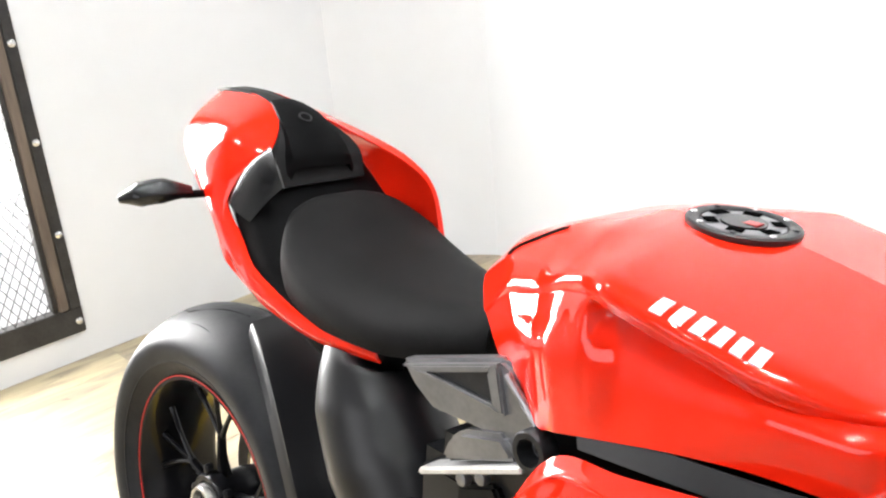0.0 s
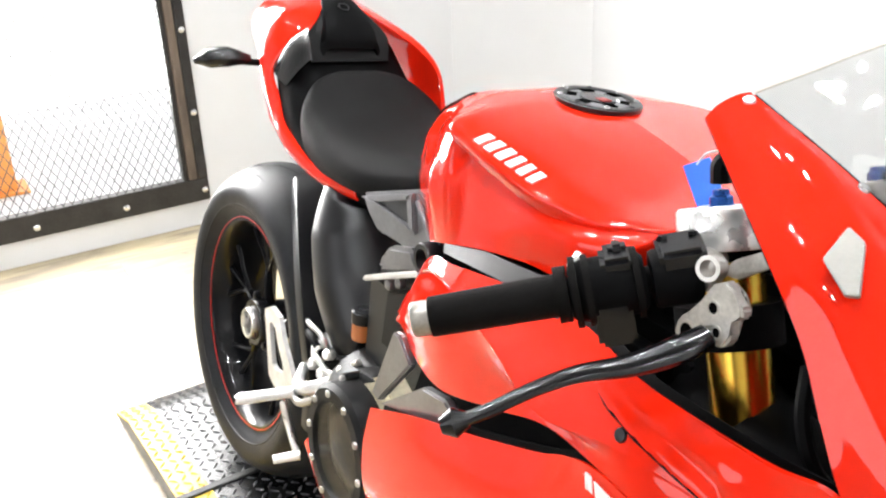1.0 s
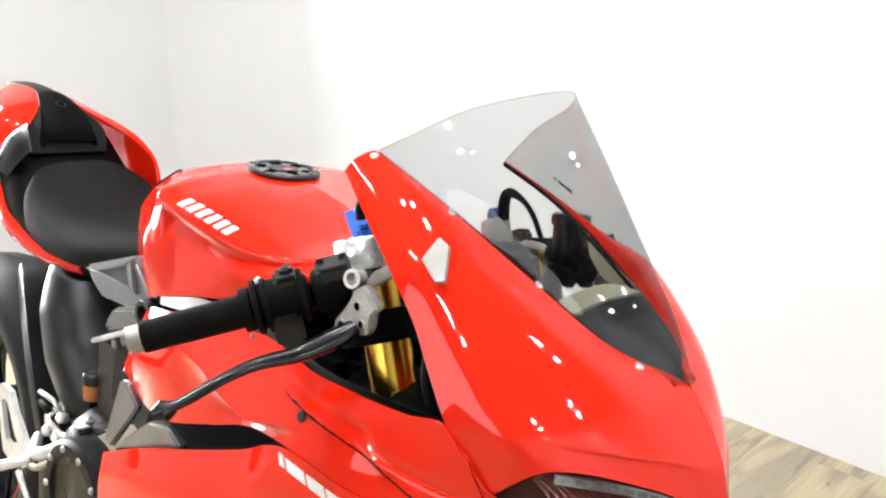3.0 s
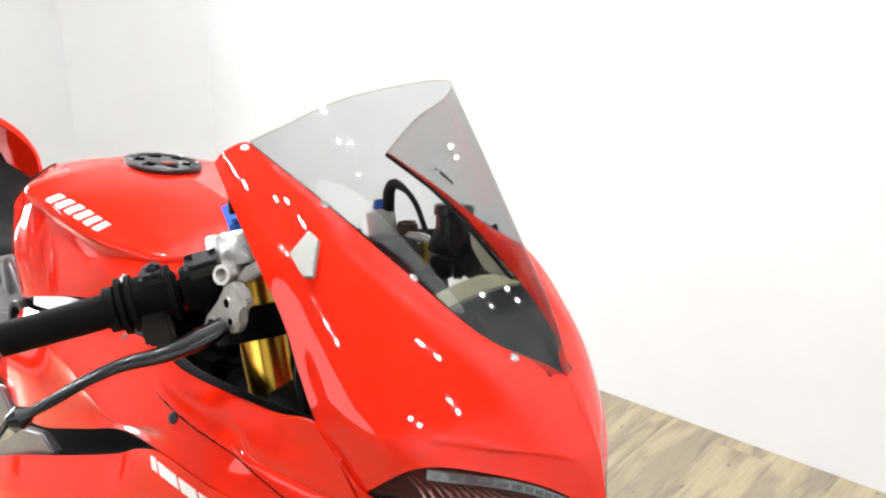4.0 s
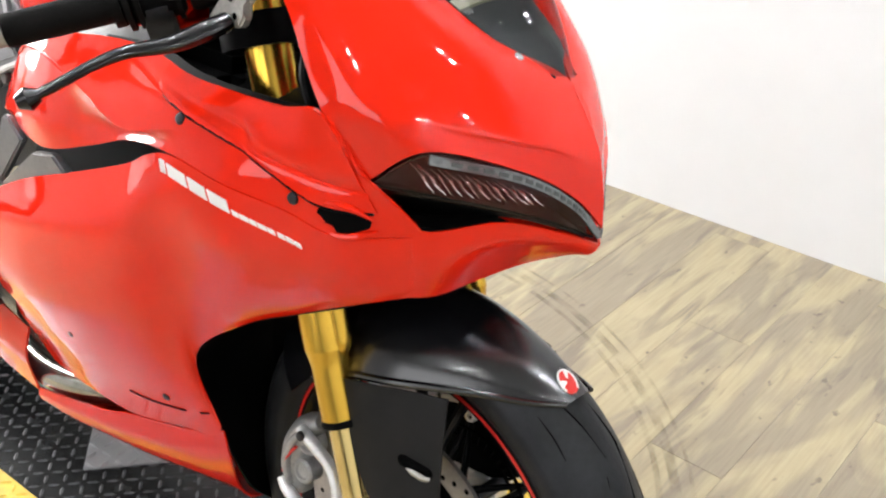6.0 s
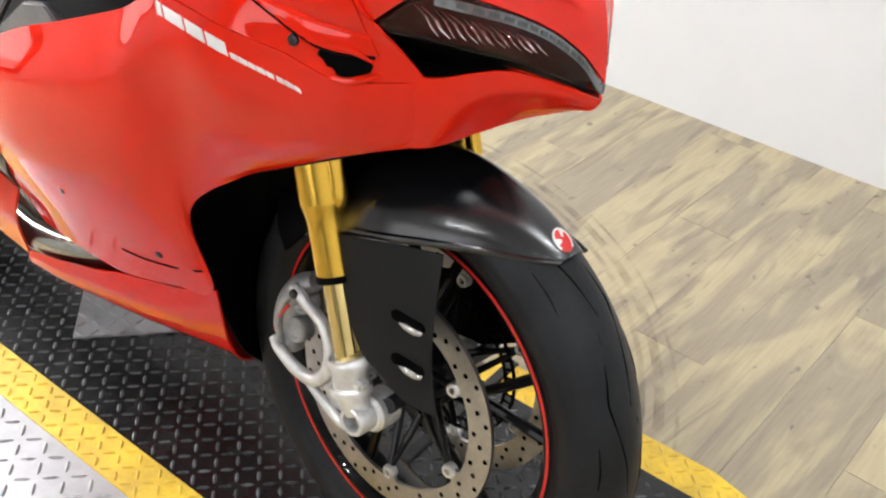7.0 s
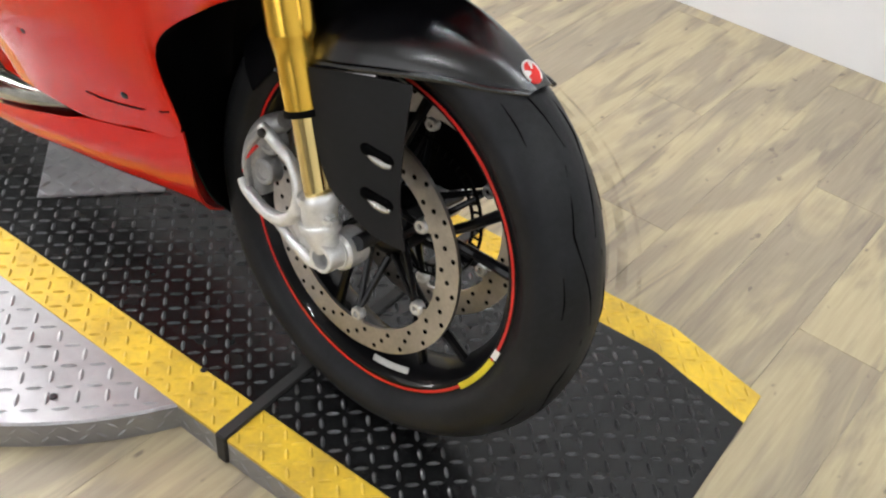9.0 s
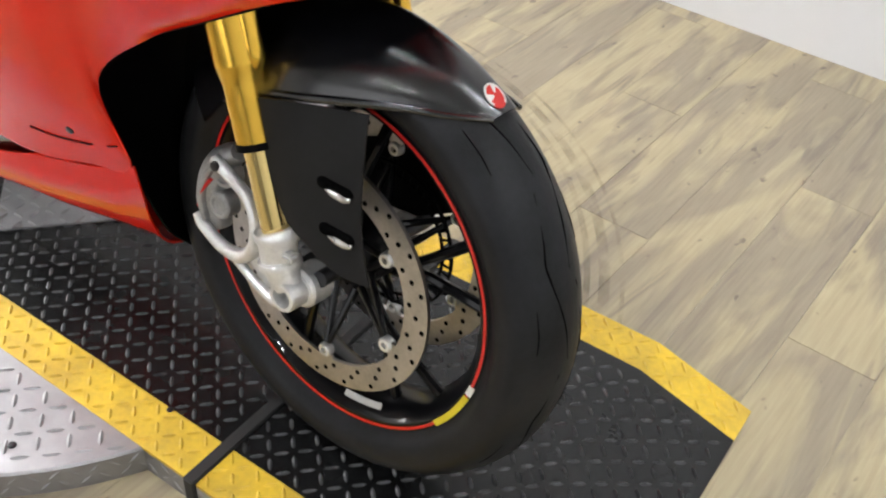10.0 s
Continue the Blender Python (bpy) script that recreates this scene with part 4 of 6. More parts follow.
part("scoop_chin", tube([(0.690, 0.204, 0.750), (0.708, 0.200, 0.744), (0.728, 0.191, 0.748), (0.744, 0.181, 0.756)], [0.001, 0.004, 0.004, 0.001], 10, 20), RED, bike)

# fuel tank: sections along the bike from its centre line down to the lower edge
TANK = [
    [(-0.138, 0.0, 0.892), (-0.128, 0.050, 0.886), (-0.092, 0.088, 0.866), (-0.048, 0.114, 0.845), (-0.018, 0.122, 0.815)],
    [(-0.075, 0.0, 0.942), (-0.066, 0.066, 0.938), (-0.036, 0.114, 0.914), (-0.002, 0.136, 0.868), (0.018, 0.136, 0.804)],
    [(0.000, 0.0, 0.972), (0.004, 0.080, 0.968), (0.020, 0.130, 0.934), (0.038, 0.156, 0.872), (0.048, 0.148, 0.798)],
    [(0.060, 0.0, 0.988), (0.060, 0.090, 0.982), (0.066, 0.150, 0.956), (0.070, 0.171, 0.882), (0.076, 0.158, 0.808)],
    [(0.096, 0.0, 0.992), (0.096, 0.095, 0.985), (0.101, 0.164, 0.967), (0.104, 0.173, 0.890), (0.106, 0.163, 0.818)],
    [(0.116, 0.0, 0.9925), (0.116, 0.098, 0.986), (0.122, 0.176, 0.973), (0.124, 0.171, 0.895), (0.126, 0.165, 0.824)],
    [(0.130, 0.0, 0.992), (0.130, 0.100, 0.986), (0.140, 0.188, 0.974), (0.140, 0.166, 0.900), (0.140, 0.166, 0.828)],
    [(0.200, 0.0, 0.985), (0.200, 0.095, 0.976), (0.210, 0.188, 0.960), (0.210, 0.170, 0.900), (0.205, 0.170, 0.846)],
    [(0.270, 0.0, 0.971), (0.270, 0.085, 0.958), (0.285, 0.172, 0.939), (0.285, 0.176, 0.904), (0.280, 0.170, 0.860)],
    [(0.340, 0.0, 0.954), (0.340, 0.070, 0.944), (0.346, 0.146, 0.930), (0.346, 0.168, 0.906), (0.338, 0.166, 0.862)],
    [(0.430, 0.0, 0.943), (0.425, 0.060, 0.941), (0.408, 0.110, 0.936), (0.389, 0.149, 0.910), (0.362, 0.164, 0.864)],
    [(0.444, 0.0, 0.944), (0.435, 0.045, 0.944), (0.413, 0.088, 0.940), (0.392, 0.122, 0.900), (0.366, 0.136, 0.862)],
]
KNEE = ((-0.2, 0.0), (0.098, 0.0), (0.104, 0.003), (0.112, 0.016), (0.121, 0.021), (0.20, 0.022), (0.27, 0.014), (0.34, 0.006), (0.40, 0.0))


def tank_row(x):
    """The section at x, with a lip below the shoulder and the knee recess under it."""
    xs = [r[0][0] for r in TANK]
    c, t, s, m, low = (np.array([np.interp(x, xs, [r[i][a] for r in TANK]) for a in range(3)]) for i in range(5))
    k = float(np.interp(x, *zip(*KNEE)))
    lip = s * 0.75 + m * 0.25 + (np.array((0, 0.002, -0.020)) + s * 0.25 - m * 0.25) * min(1, k / 0.012)
    under = lip * 0.88 + m * 0.12 - (0, 0.45 * k, 0)
    knee = s * 0.5 + m * 0.5 - (0, k, 0)
    return [tuple(p) for p in (c, t, s, lip, under, knee, m, low)]


g = surface([tank_row(x) for x in (-0.138, -0.108, -0.075, -0.036, 0.0, 0.034, 0.062, 0.082, 0.096, 0.104, 0.112, 0.121, 0.134, 0.155, 0.185, 0.22, 0.26, 0.30, 0.34, 0.385, 0.43, 0.444)], 126, 56)
g = np.concatenate([g * (1, -1, 1), g[:, -2::-1]], axis=1)
tank = part("fuel_tank", skin(bmesh.new(), g, 0.004, (0.15, 0, 0.8)), RED, bike, "glossy red sculpted fuel tank")
CAPX = (0.06, 0.0, 0.9982)
cap = part("fuel_cap", ring([(0.051, -0.004), (0.052, 0.001), (0.050, 0.003), (0.042, 0.003), (0.039, 0.0015), (0.039, -0.004)], (0.143, 0.0, 0.9915), 48, axis=CAPX), CHARCOAL, tank, "dark round flush fuel cap")
part("cap_lid", lathe([(0.0385, -0.001), (0.0375, 0.0015), (0.025, 0.002), (0.024, 0.0005), (0.0003, 0.0005)], (0.143, 0.0, 0.9915), 40, axis=CAPX), PLATEGREY, cap, "grey metal lid")
part("cap_core", lathe([(0.021, 0.0), (0.021, 0.0028), (0.0003, 0.0032)], (0.143, 0.0, 0.9915), 28, axis=CAPX), BLACK, cap, "dark round lid centre")
for k in range(6):
    a = radians(60 * k + 12)
    part("lid_slot", box(-0.0055, 0.0055, -0.0075, 0.0075, -0.0006, 0.0012, 0.0004, turn=Matrix.Translation((0.143 + 0.0305 * math.cos(a), -0.0305 * math.sin(a), 0.9931 - 0.0018 * math.cos(a))) @ Matrix.Rotation(-a, 4, "Z")), GROOVE, cap)
part("cap_lever", box(0.125, 0.161, -0.008, 0.008, 0.991, 0.9945, 0.0015), RED_DEEP, cap, "red centre strip")
for k in range(8):
    a = radians(45 * k + 20)
    part("cap_screw", knob((0.143 + 0.045 * math.cos(a), -0.045 * math.sin(a), 0.9940 - 0.0027 * math.cos(a)), 0.0032, 0.002, CAPX), BRIGHTBOLT if k % 3 else BOLT, cap)
tank_tree = tree_of(tank)
part("tank_pad", decal(tank_tree, [[(-0.064, w, 0.926), (-0.030, w, 0.950), (0.008, w, 0.969)] for w in (0.082, 0.066, 0.050)], 4, 10, 0.003, 0.003, (-0.03, 0, 0.8)), MATTE, tank, "black strip across the back of the tank")
# lettering on the tank as six slanted bars
LOW_EDGE = crom([(0.188, 0.1952, 0.9670), (0.2377, 0.1884, 0.9575), (0.2815, 0.1774, 0.9480)], 61)
TOP_EDGE = crom([(0.1880, 0.1755, 0.9760), (0.2374, 0.1663, 0.9680), (0.2805, 0.1596, 0.9585)], 61)
for k in range(6):
    i0, i1 = k * 10, k * 10 + 6
    rows = [[tuple(e[i] * (1 - s) + o[i] * s) for i in range(i0, i1 + 1)] for e, o, s in ((LOW_EDGE, TOP_EDGE, 0.0), (LOW_EDGE, TOP_EDGE, 0.5), (LOW_EDGE, TOP_EDGE, 1.0))]
    part("lettering_bar", decal(tank_tree, rows, 8, 6, 0.0018, away=(0.2, 0, 0.8)), WHITEDECAL, tank, "white lettering bar")

# seat
SEAT = [
    [(-0.476, 0.0, 0.884), (-0.476, 0.040, 0.882), (-0.472, 0.070, 0.874), (-0.468, 0.082, 0.862), (-0.466, 0.084, 0.850)],
    [(-0.470, 0.0, 0.900), (-0.470, 0.044, 0.898), (-0.462, 0.082, 0.886), (-0.456, 0.096, 0.866), (-0.454, 0.096, 0.836)],
    [(-0.430, 0.0, 0.879), (-0.430, 0.066, 0.876), (-0.426, 0.112, 0.862), (-0.424, 0.124, 0.834), (-0.422, 0.120, 0.792)],
    [(-0.380, 0.0, 0.855), (-0.380, 0.072, 0.852), (-0.378, 0.120, 0.836), (-0.376, 0.130, 0.806), (-0.374, 0.124, 0.774)],
    [(-0.310, 0.0, 0.837), (-0.310, 0.072, 0.834), (-0.308, 0.116, 0.816), (-0.306, 0.126, 0.790), (-0.304, 0.120, 0.768)],
    [(-0.230, 0.0, 0.832), (-0.230, 0.062, 0.829), (-0.228, 0.100, 0.810), (-0.226, 0.112, 0.788), (-0.224, 0.107, 0.768)],
    [(-0.160, 0.0, 0.838), (-0.160, 0.040, 0.835), (-0.158, 0.066, 0.818), (-0.156, 0.078, 0.798), (-0.154, 0.074, 0.778)],
    [(-0.120, 0.0, 0.850), (-0.120, 0.030, 0.846), (-0.118, 0.050, 0.826), (-0.116, 0.058, 0.802), (-0.114, 0.056, 0.782)],
]
g = surface(SEAT, 48, 20)
g = np.concatenate([g * (1, -1, 1), g[:, -2::-1]], axis=1)
part("seat", skin(bmesh.new(), g, 0.02, (-0.3, 0, 0.6)), SEATSKIN, bike, "black ribbed rider seat")
SHELF = [
    [(-0.560, 0.0, 0.948), (-0.560, 0.060, 0.944), (-0.560, 0.100, 0.926), (-0.560, 0.114, 0.880)],
    [(-0.500, 0.0, 0.893), (-0.500, 0.070, 0.890), (-0.500, 0.110, 0.872), (-0.500, 0.126, 0.815)],
    [(-0.430, 0.0, 0.850), (-0.430, 0.080, 0.842), (-0.430, 0.120, 0.812), (-0.430, 0.132, 0.772)],
    [(-0.330, 0.0, 0.800), (-0.330, 0.080, 0.798), (-0.330, 0.118, 0.784), (-0.330, 0.122, 0.762)],
]
g = surface(SHELF, 20, 14)
g = np.concatenate([g * (1, -1, 1), g[:, -2::-1]], axis=1)
part("seat_base", skin(bmesh.new(), g, 0.004, (-0.45, 0, 0.6)), MATTE, bike, "black plastic seat surround")

# tail: red side panels, black spine and pad
TAIL = [
    [(-0.778, 0.008, 1.002), (-0.745, 0.070, 0.973), (-0.712, 0.104, 0.940), (-0.680, 0.100, 0.880)],
    [(-0.735, 0.014, 1.010), (-0.708, 0.074, 0.978), (-0.690, 0.107, 0.936), (-0.665, 0.101, 0.868)],
    [(-0.645, 0.018, 1.012), (-0.648, 0.090, 0.976), (-0.652, 0.117, 0.920), (-0.632, 0.106, 0.852)],
    [(-0.572, 0.032, 0.993), (-0.588, 0.102, 0.965), (-0.600, 0.128, 0.890), (-0.588, 0.118, 0.812)],
    [(-0.528, 0.076, 0.954), (-0.556, 0.108, 0.926), (-0.582, 0.130, 0.872), (-0.568, 0.120, 0.796)],
    [(-0.566, 0.117, 0.892), (-0.562, 0.124, 0.872), (-0.550, 0.132, 0.832), (-0.532, 0.122, 0.784)],
    [(-0.522, 0.122, 0.844), (-0.518, 0.130, 0.826), (-0.508, 0.134, 0.800), (-0.495, 0.124, 0.772)],
    [(-0.470, 0.128, 0.808), (-0.468, 0.136, 0.800), (-0.464, 0.137, 0.785), (-0.452, 0.128, 0.764)],
    [(-0.360, 0.120, 0.780), (-0.360, 0.127, 0.771), (-0.358, 0.128, 0.760), (-0.355, 0.120, 0.749)],
    [(-0.248, 0.102, 0.771), (-0.247, 0.107, 0.766), (-0.246, 0.107, 0.758), (-0.245, 0.102, 0.750)],
]
FARTAIL = TAIL[:4] + [
    [(-0.511, 0.090, 0.954), (-0.511, 0.118, 0.945), (-0.520, 0.132, 0.862), (-0.510, 0.124, 0.782)],
    [(-0.454, 0.106, 0.933), (-0.454, 0.122, 0.926), (-0.460, 0.134, 0.842), (-0.455, 0.126, 0.764)],
    [(-0.416, 0.118, 0.902), (-0.412, 0.126, 0.894), (-0.405, 0.132, 0.830), (-0.400, 0.124, 0.756)],
    [(-0.396, 0.122, 0.836), (-0.394, 0.128, 0.826), (-0.386, 0.130, 0.790), (-0.380, 0.122, 0.752)],
] + TAIL[-2:]
part("tail_panel", sheet(TAIL, 64, 18), RED, bike, "glossy red tail side panel")
part("tail_panel", sheet(FARTAIL, 64, 18, mirror=True), RED, bike, "glossy red tail side panel")
POCKET = [
    [(-0.548, 0.066, 0.956), (-0.562, 0.092, 0.930), (-0.572, 0.110, 0.900)],
    [(-0.520, 0.078, 0.962), (-0.535, 0.106, 0.934), (-0.560, 0.120, 0.884)],
    [(-0.488, 0.090, 0.946), (-0.508, 0.110, 0.918), (-0.536, 0.120, 0.874)],
    [(-0.462, 0.096, 0.920), (-0.484, 0.106, 0.898), (-0.512, 0.116, 0.866)],
]
part("grab_pocket", sheet(POCKET, 24, 14, 0.004), GLOSS, bike, "glossy black facet beside the seat")
SPINE = [
    [(-0.778, 0.0, 1.006), (-0.778, 0.006, 1.006), (-0.776, 0.012, 1.003)],
    [(-0.730, 0.0, 1.013), (-0.730, 0.010, 1.013), (-0.727, 0.019, 1.009)],
    [(-0.650, 0.0, 1.014), (-0.650, 0.012, 1.012), (-0.644, 0.022, 1.006)],
    [(-0.580, 0.0, 1.000), (-0.576, 0.022, 0.997), (-0.566, 0.038, 0.984)],
    [(-0.535, 0.0, 0.968), (-0.535, 0.046, 0.962), (-0.530, 0.078, 0.944)],
    [(-0.514, 0.0, 0.916), (-0.514, 0.048, 0.914), (-0.510, 0.074, 0.906)],
]
g = surface(SPINE, 36, 12)
g = np.concatenate([g * (1, -1, 1), g[:, -2::-1]], axis=1)
spine = part("tail_spine", skin(bmesh.new(), g, 0.004, (-0.65, 0, 0.85)), TRIMBLACK, bike, "black tail cover")
g2 = crom([(-0.606, 0.0, 1.006), (-0.588, 0.0, 1.002), (-0.560, 0.0, 0.990), (-0.526, 0.0, 0.966), (-0.508, 0.0, 0.944), (-0.503, 0.0, 0.926)], 20)
wid = crom([(0.026, 0, 0), (0.034, 0, 0), (0.046, 0, 0), (0.056, 0, 0), (0.062, 0, 0), (0.060, 0, 0)], 20)[:, 0]
gg = np.array([[(p[0] - 0.010 * s * s, s * w_, p[2] + 0.006 - (0.006 * s * s if abs(s) < 0.9 else 0.022)) for s in (-1, -0.9, -0.75, -0.5, -0.25, 0, 0.25, 0.5, 0.75, 0.9, 1)] for p, w_ in zip(g2, wid)])
pad = part("passenger_pad", skin(bmesh.new(), gg, 0.006, (-0.6, 0, 0.9)), MATTE, spine, "black padded cover")
part("pad_emblem", ring([(0.010, 0.0), (0.010, 0.001), (0.0075, 0.001), (0.0075, 0.0)], (-0.553, 0.0, 0.9925), 20, axis=(0.5, 0, 0.86)), CHARCOAL, pad, "embossed round emblem")
for s in (1, -1):
    ind = part("turn_signal", tube([(-0.640, s * 0.112, 0.880), (-0.648, s * 0.140, 0.880)], 0.006, 8, 4), MATTE, bike, "black indicator stalk")
    part("signal_body", tube([(-0.648, s * 0.128, 0.884), (-0.662, s * 0.165, 0.886), (-0.682, s * 0.190, 0.880), (-0.700, s * 0.212, 0.872)], [0.010, 0.024, 0.024, 0.008], 12, 16, flat=0.75), BLACK, ind, "black leaf-shaped indicator")
part("tail_underside", tube([(-0.78, 0, 0.93), (-0.62, 0, 0.85), (-0.45, 0, 0.75), (-0.25, 0, 0.71)], [0.03, 0.07, 0.08, 0.07], 14, 20), MATTE, bike, "black plastic tail underside")

# ---- wheels ----


def wheel(name, at, turn, tyre_r, tyre_w, rim_r, rim_w, label, spokes, disc_r, disc_w):
    """A cast wheel with tyre, red rim tape and brake discs, turning about its own y axis."""
    rim = part(name, ring([(rim_r, rim_w), (rim_r, rim_w - 0.006), (rim_r - 0.014, rim_w - 0.012), (rim_r - 0.024, rim_w * 0.45), (rim_r - 0.026, 0.0), (rim_r - 0.024, -rim_w * 0.45), (rim_r - 0.014, -rim_w + 0.012), (rim_r, -rim_w + 0.006), (rim_r, -rim_w), (rim_r - 0.010, -rim_w), (rim_r - 0.022, -rim_w + 0.014), (rim_r - 0.031, 0.0), (rim_r - 0.022, rim_w - 0.014), (rim_r - 0.010, rim_w)], (0, 0, 0), 80), WHEELBLACK, bike, label)
    rim.matrix_local = turn
    t, w = tyre_r, tyre_w
    prof = [(rim_r - 0.004, rim_w - 0.003), (rim_r + 0.006, rim_w + 0.002), (rim_r + 0.25 * (t - rim_r), w * 0.94), (rim_r + 0.5 * (t - rim_r), w * 0.99), (rim_r + 0.66 * (t - rim_r), w * 0.90), (rim_r + 0.80 * (t - rim_r), w * 0.71), (rim_r + 0.91 * (t - rim_r), w * 0.47), (rim_r + 0.98 * (t - rim_r), w * 0.23), (t, 0.0)]
    full = [tuple(p) for p in crom([(a, b, 0) for a, b in prof], 26)[:, :2]]
    full = full + [(a, -b) for a, b in full[-2::-1]]
    tyre = part("tyre", ring(full, (0, 0, 0), 96), RUBBER, rim, "black road tyre")
    # mould rings on the sidewall and slanted tread grooves
    for rr, ww in ((rim_r + 0.012, rim_w + 0.0055), (rim_r + 0.022, tyre_w * 0.93)):
        part("sidewall_ring", ring([(rr, ww - 0.002), (rr + 0.001, ww + 0.0008), (rr + 0.003, ww + 0.0008), (rr + 0.004, ww - 0.002)], (0, 0, 0), 80), RUBBER, tyre)

    def crown(ang, w_):
        r_ = float(np.interp(abs(w_), [b for a, b in prof[::-1][:6]], [a for a, b in prof[::-1][:6]])) + 0.0003
        return (r_ * math.cos(ang), w_, r_ * math.sin(ang))
    for k in range(9):
        a0 = 2 * math.pi * k / 9 + 0.12
        for s in (1, -1):
            sh = 0.0 if s > 0 else math.pi / 9
            for run, fat in ((((-0.04, 0.06), (0.12, 0.20), (0.30, 0.40), (0.36, 0.43), (0.44, 0.36), (0.60, 0.22)), 1.0), (((0.02, 0.70), (0.10, 0.68), (0.20, 0.69)), 0.8)):
                pts = [crown(a0 + sh + d, s * w * q) for d, q in run]
                part("tread_groove", tube(pts, [0.0004, 0.0010 * fat, 0.0011 * fat, 0.0009 * fat, 0.0004], 6, 30), GROOVE, tyre)
    tape = 0.0062 if disc_w else 0.0045
    part("rim_tape", ring([(rim_r - tape, rim_w + 0.0002), (rim_r - tape, rim_w + 0.0012), (rim_r - 0.0025, rim_w + 0.0012), (rim_r - 0.0025, rim_w + 0.0002)], (0, 0, 0), 90), REDDECAL, rim, "thin red rim tape")
    hub_w = rim_w * 0.75
    part("hub", lathe([(0.0003, hub_w), (0.022, hub_w), (0.036, hub_w * 0.8), (0.042, 0.02), (0.042, -0.02), (0.036, -hub_w * 0.8), (0.0003, -hub_w)], (0, 0, 0), 32), WHEELBLACK, rim)
    for k in range(spokes):
        a = 2 * math.pi * k / spokes + 0.35
        rim_in = rim_r - 0.026
        if not disc_w:
            # a broad stem that splits into three slender prongs
            stem = [(r_ * math.cos(a + q), w_, r_ * math.sin(a + q)) for r_, q, w_ in ((0.040, 0.0, 0.030), (0.075, 0.02, 0.034), (0.112, 0.05, 0.032))]
            part("spoke_stem", tube(stem, [0.014, 0.010, 0.0085], 8, 10, flat=0.7), WHEELBLACK, rim)
            for q1, q2 in ((-0.14, -0.30), (0.06, 0.05), (0.22, 0.38)):
                pts = [(r_ * math.cos(a + q), w_, r_ * math.sin(a + q)) for r_, q, w_ in ((0.106, 0.045, 0.032), (0.145, q1, 0.036), (rim_in, q2, 0.040))]
                part("spoke_prong", tube(pts, [0.0055, 0.0042, 0.0055], 8, 14), WHEELBLACK, rim)
            continue
        for s in (-1, 1):
            b = a + s * 0.21
            pts = [(0.036 * math.cos(a), 0.012, 0.036 * math.sin(a)), (0.105 * math.cos(a + s * 0.06), 0.013, 0.105 * math.sin(a + s * 0.06)), (rim_in * math.cos(b), 0.008, rim_in * math.sin(b))]
            part("spoke", tube(pts, [0.0085, 0.006, 0.0075], 8, 10), WHEELBLACK, rim)
    for s in ((1, -1) if disc_w else ()):
        dw = disc_w * s
        part("brake_disc", ring([(disc_r, dw - 0.0025), (disc_r, dw + 0.0025), (disc_r - 0.034, dw + 0.0025), (disc_r - 0.034, dw - 0.0025)], (0, 0, 0), 80), DISC, rim, "drilled steel brake disc")
        holes = bmesh.new()
        for k in range(60):
            a, rr = 2 * math.pi * k / 60, disc_r - (0.007, 0.017, 0.026)[k % 3]
            for side in (1, -1):
                lathe([(0.0034, 0.0), (0.0034, 0.0004), (0.0003, 0.0004)], (rr * math.cos(a), dw + side * 0.0025, rr * math.sin(a)), 8, holes, axis=(0, -side, 0))
        tagged(part("drilling", holes, GROOVE, rim), kind="stuff")
        for k in range(6):
            a = 2 * math.pi * k / 6 + 0.63
            ca, sa = math.cos(a), math.sin(a)
            for e in (-0.42, 0.42):
                part("disc_carrier_arm", tube([(0.040 * math.cos(a + e), s * hub_w * 0.8, 0.040 * math.sin(a + e)), ((disc_r - 0.048) * ca, dw, (disc_r - 0.048) * sa)], [0.0052, 0.0036], 8, 6), WHEELBLACK, rim)
            part("disc_bobbin", lathe([(0.004, -0.004), (0.0095, -0.004), (0.0095, 0.004), (0.008, 0.0065), (0.0045, 0.0065), (0.004, 0.001)], ((disc_r - 0.045) * ca, dw, (disc_r - 0.045) * sa), 14), ALU, rim, "bright disc mount")
            part("disc_tab", prism([((disc_r - 0.045) * math.cos(a + e) + d * ca, (disc_r - 0.045) * math.sin(a + e) + d * sa) for e, d in ((-0.10, 0.012), (0.10, 0.012), (0.05, -0.002), (-0.05, -0.002))], dw - 0.0022, dw + 0.0022, 0.0006), DISC, rim)
    return rim


FW_AT = Matrix.Translation((0.724, 0.004, 0.322)) @ Matrix.Rotation(-0.033, 4, "Z") @ Matrix.Rotation(0.045, 4, "X")
front = wheel("front_wheel", None, FW_AT, 0.303, 0.061, 0.227, 0.044, "gloss black front wheel with drilled brake discs", 5, 0.160, 0.063)
# small marks on the rim
for a0, a1, mat, lab in ((-84, -66, LABELGREY, "light rim label"), (-38, -18, YELLOWDECAL, "yellow rim sticker"), (-17, -13, WHITEDECAL, "white rim sticker")):
    rr0, rr1 = (0.201, 0.213) if mat is LABELGREY else (0.2192, 0.2272)
    ww = 0.044 if mat is not LABELGREY else 0.034
    rows = [[(r_ * math.cos(radians(a)), w_, r_ * math.sin(radians(a))) for a in np.linspace(a0, a1, 6)] for r_, w_ in ((rr0, ww + (-0.006 if mat is LABELGREY else 0.0014)), (rr1, ww + 0.0014))]
    part("rim_sticker", sheet(rows, 3, 10, 0.001, (0, 0, 0)), mat, front, lab)
sensor = bmesh.new()
for r0_, r1_ in ((0.101, 0.0975), (0.087, 0.0835)):
    ring([(r0_, -0.054), (r0_, -0.051), (r1_, -0.051), (r1_, -0.054)], (0, 0, 0), 72, sensor)
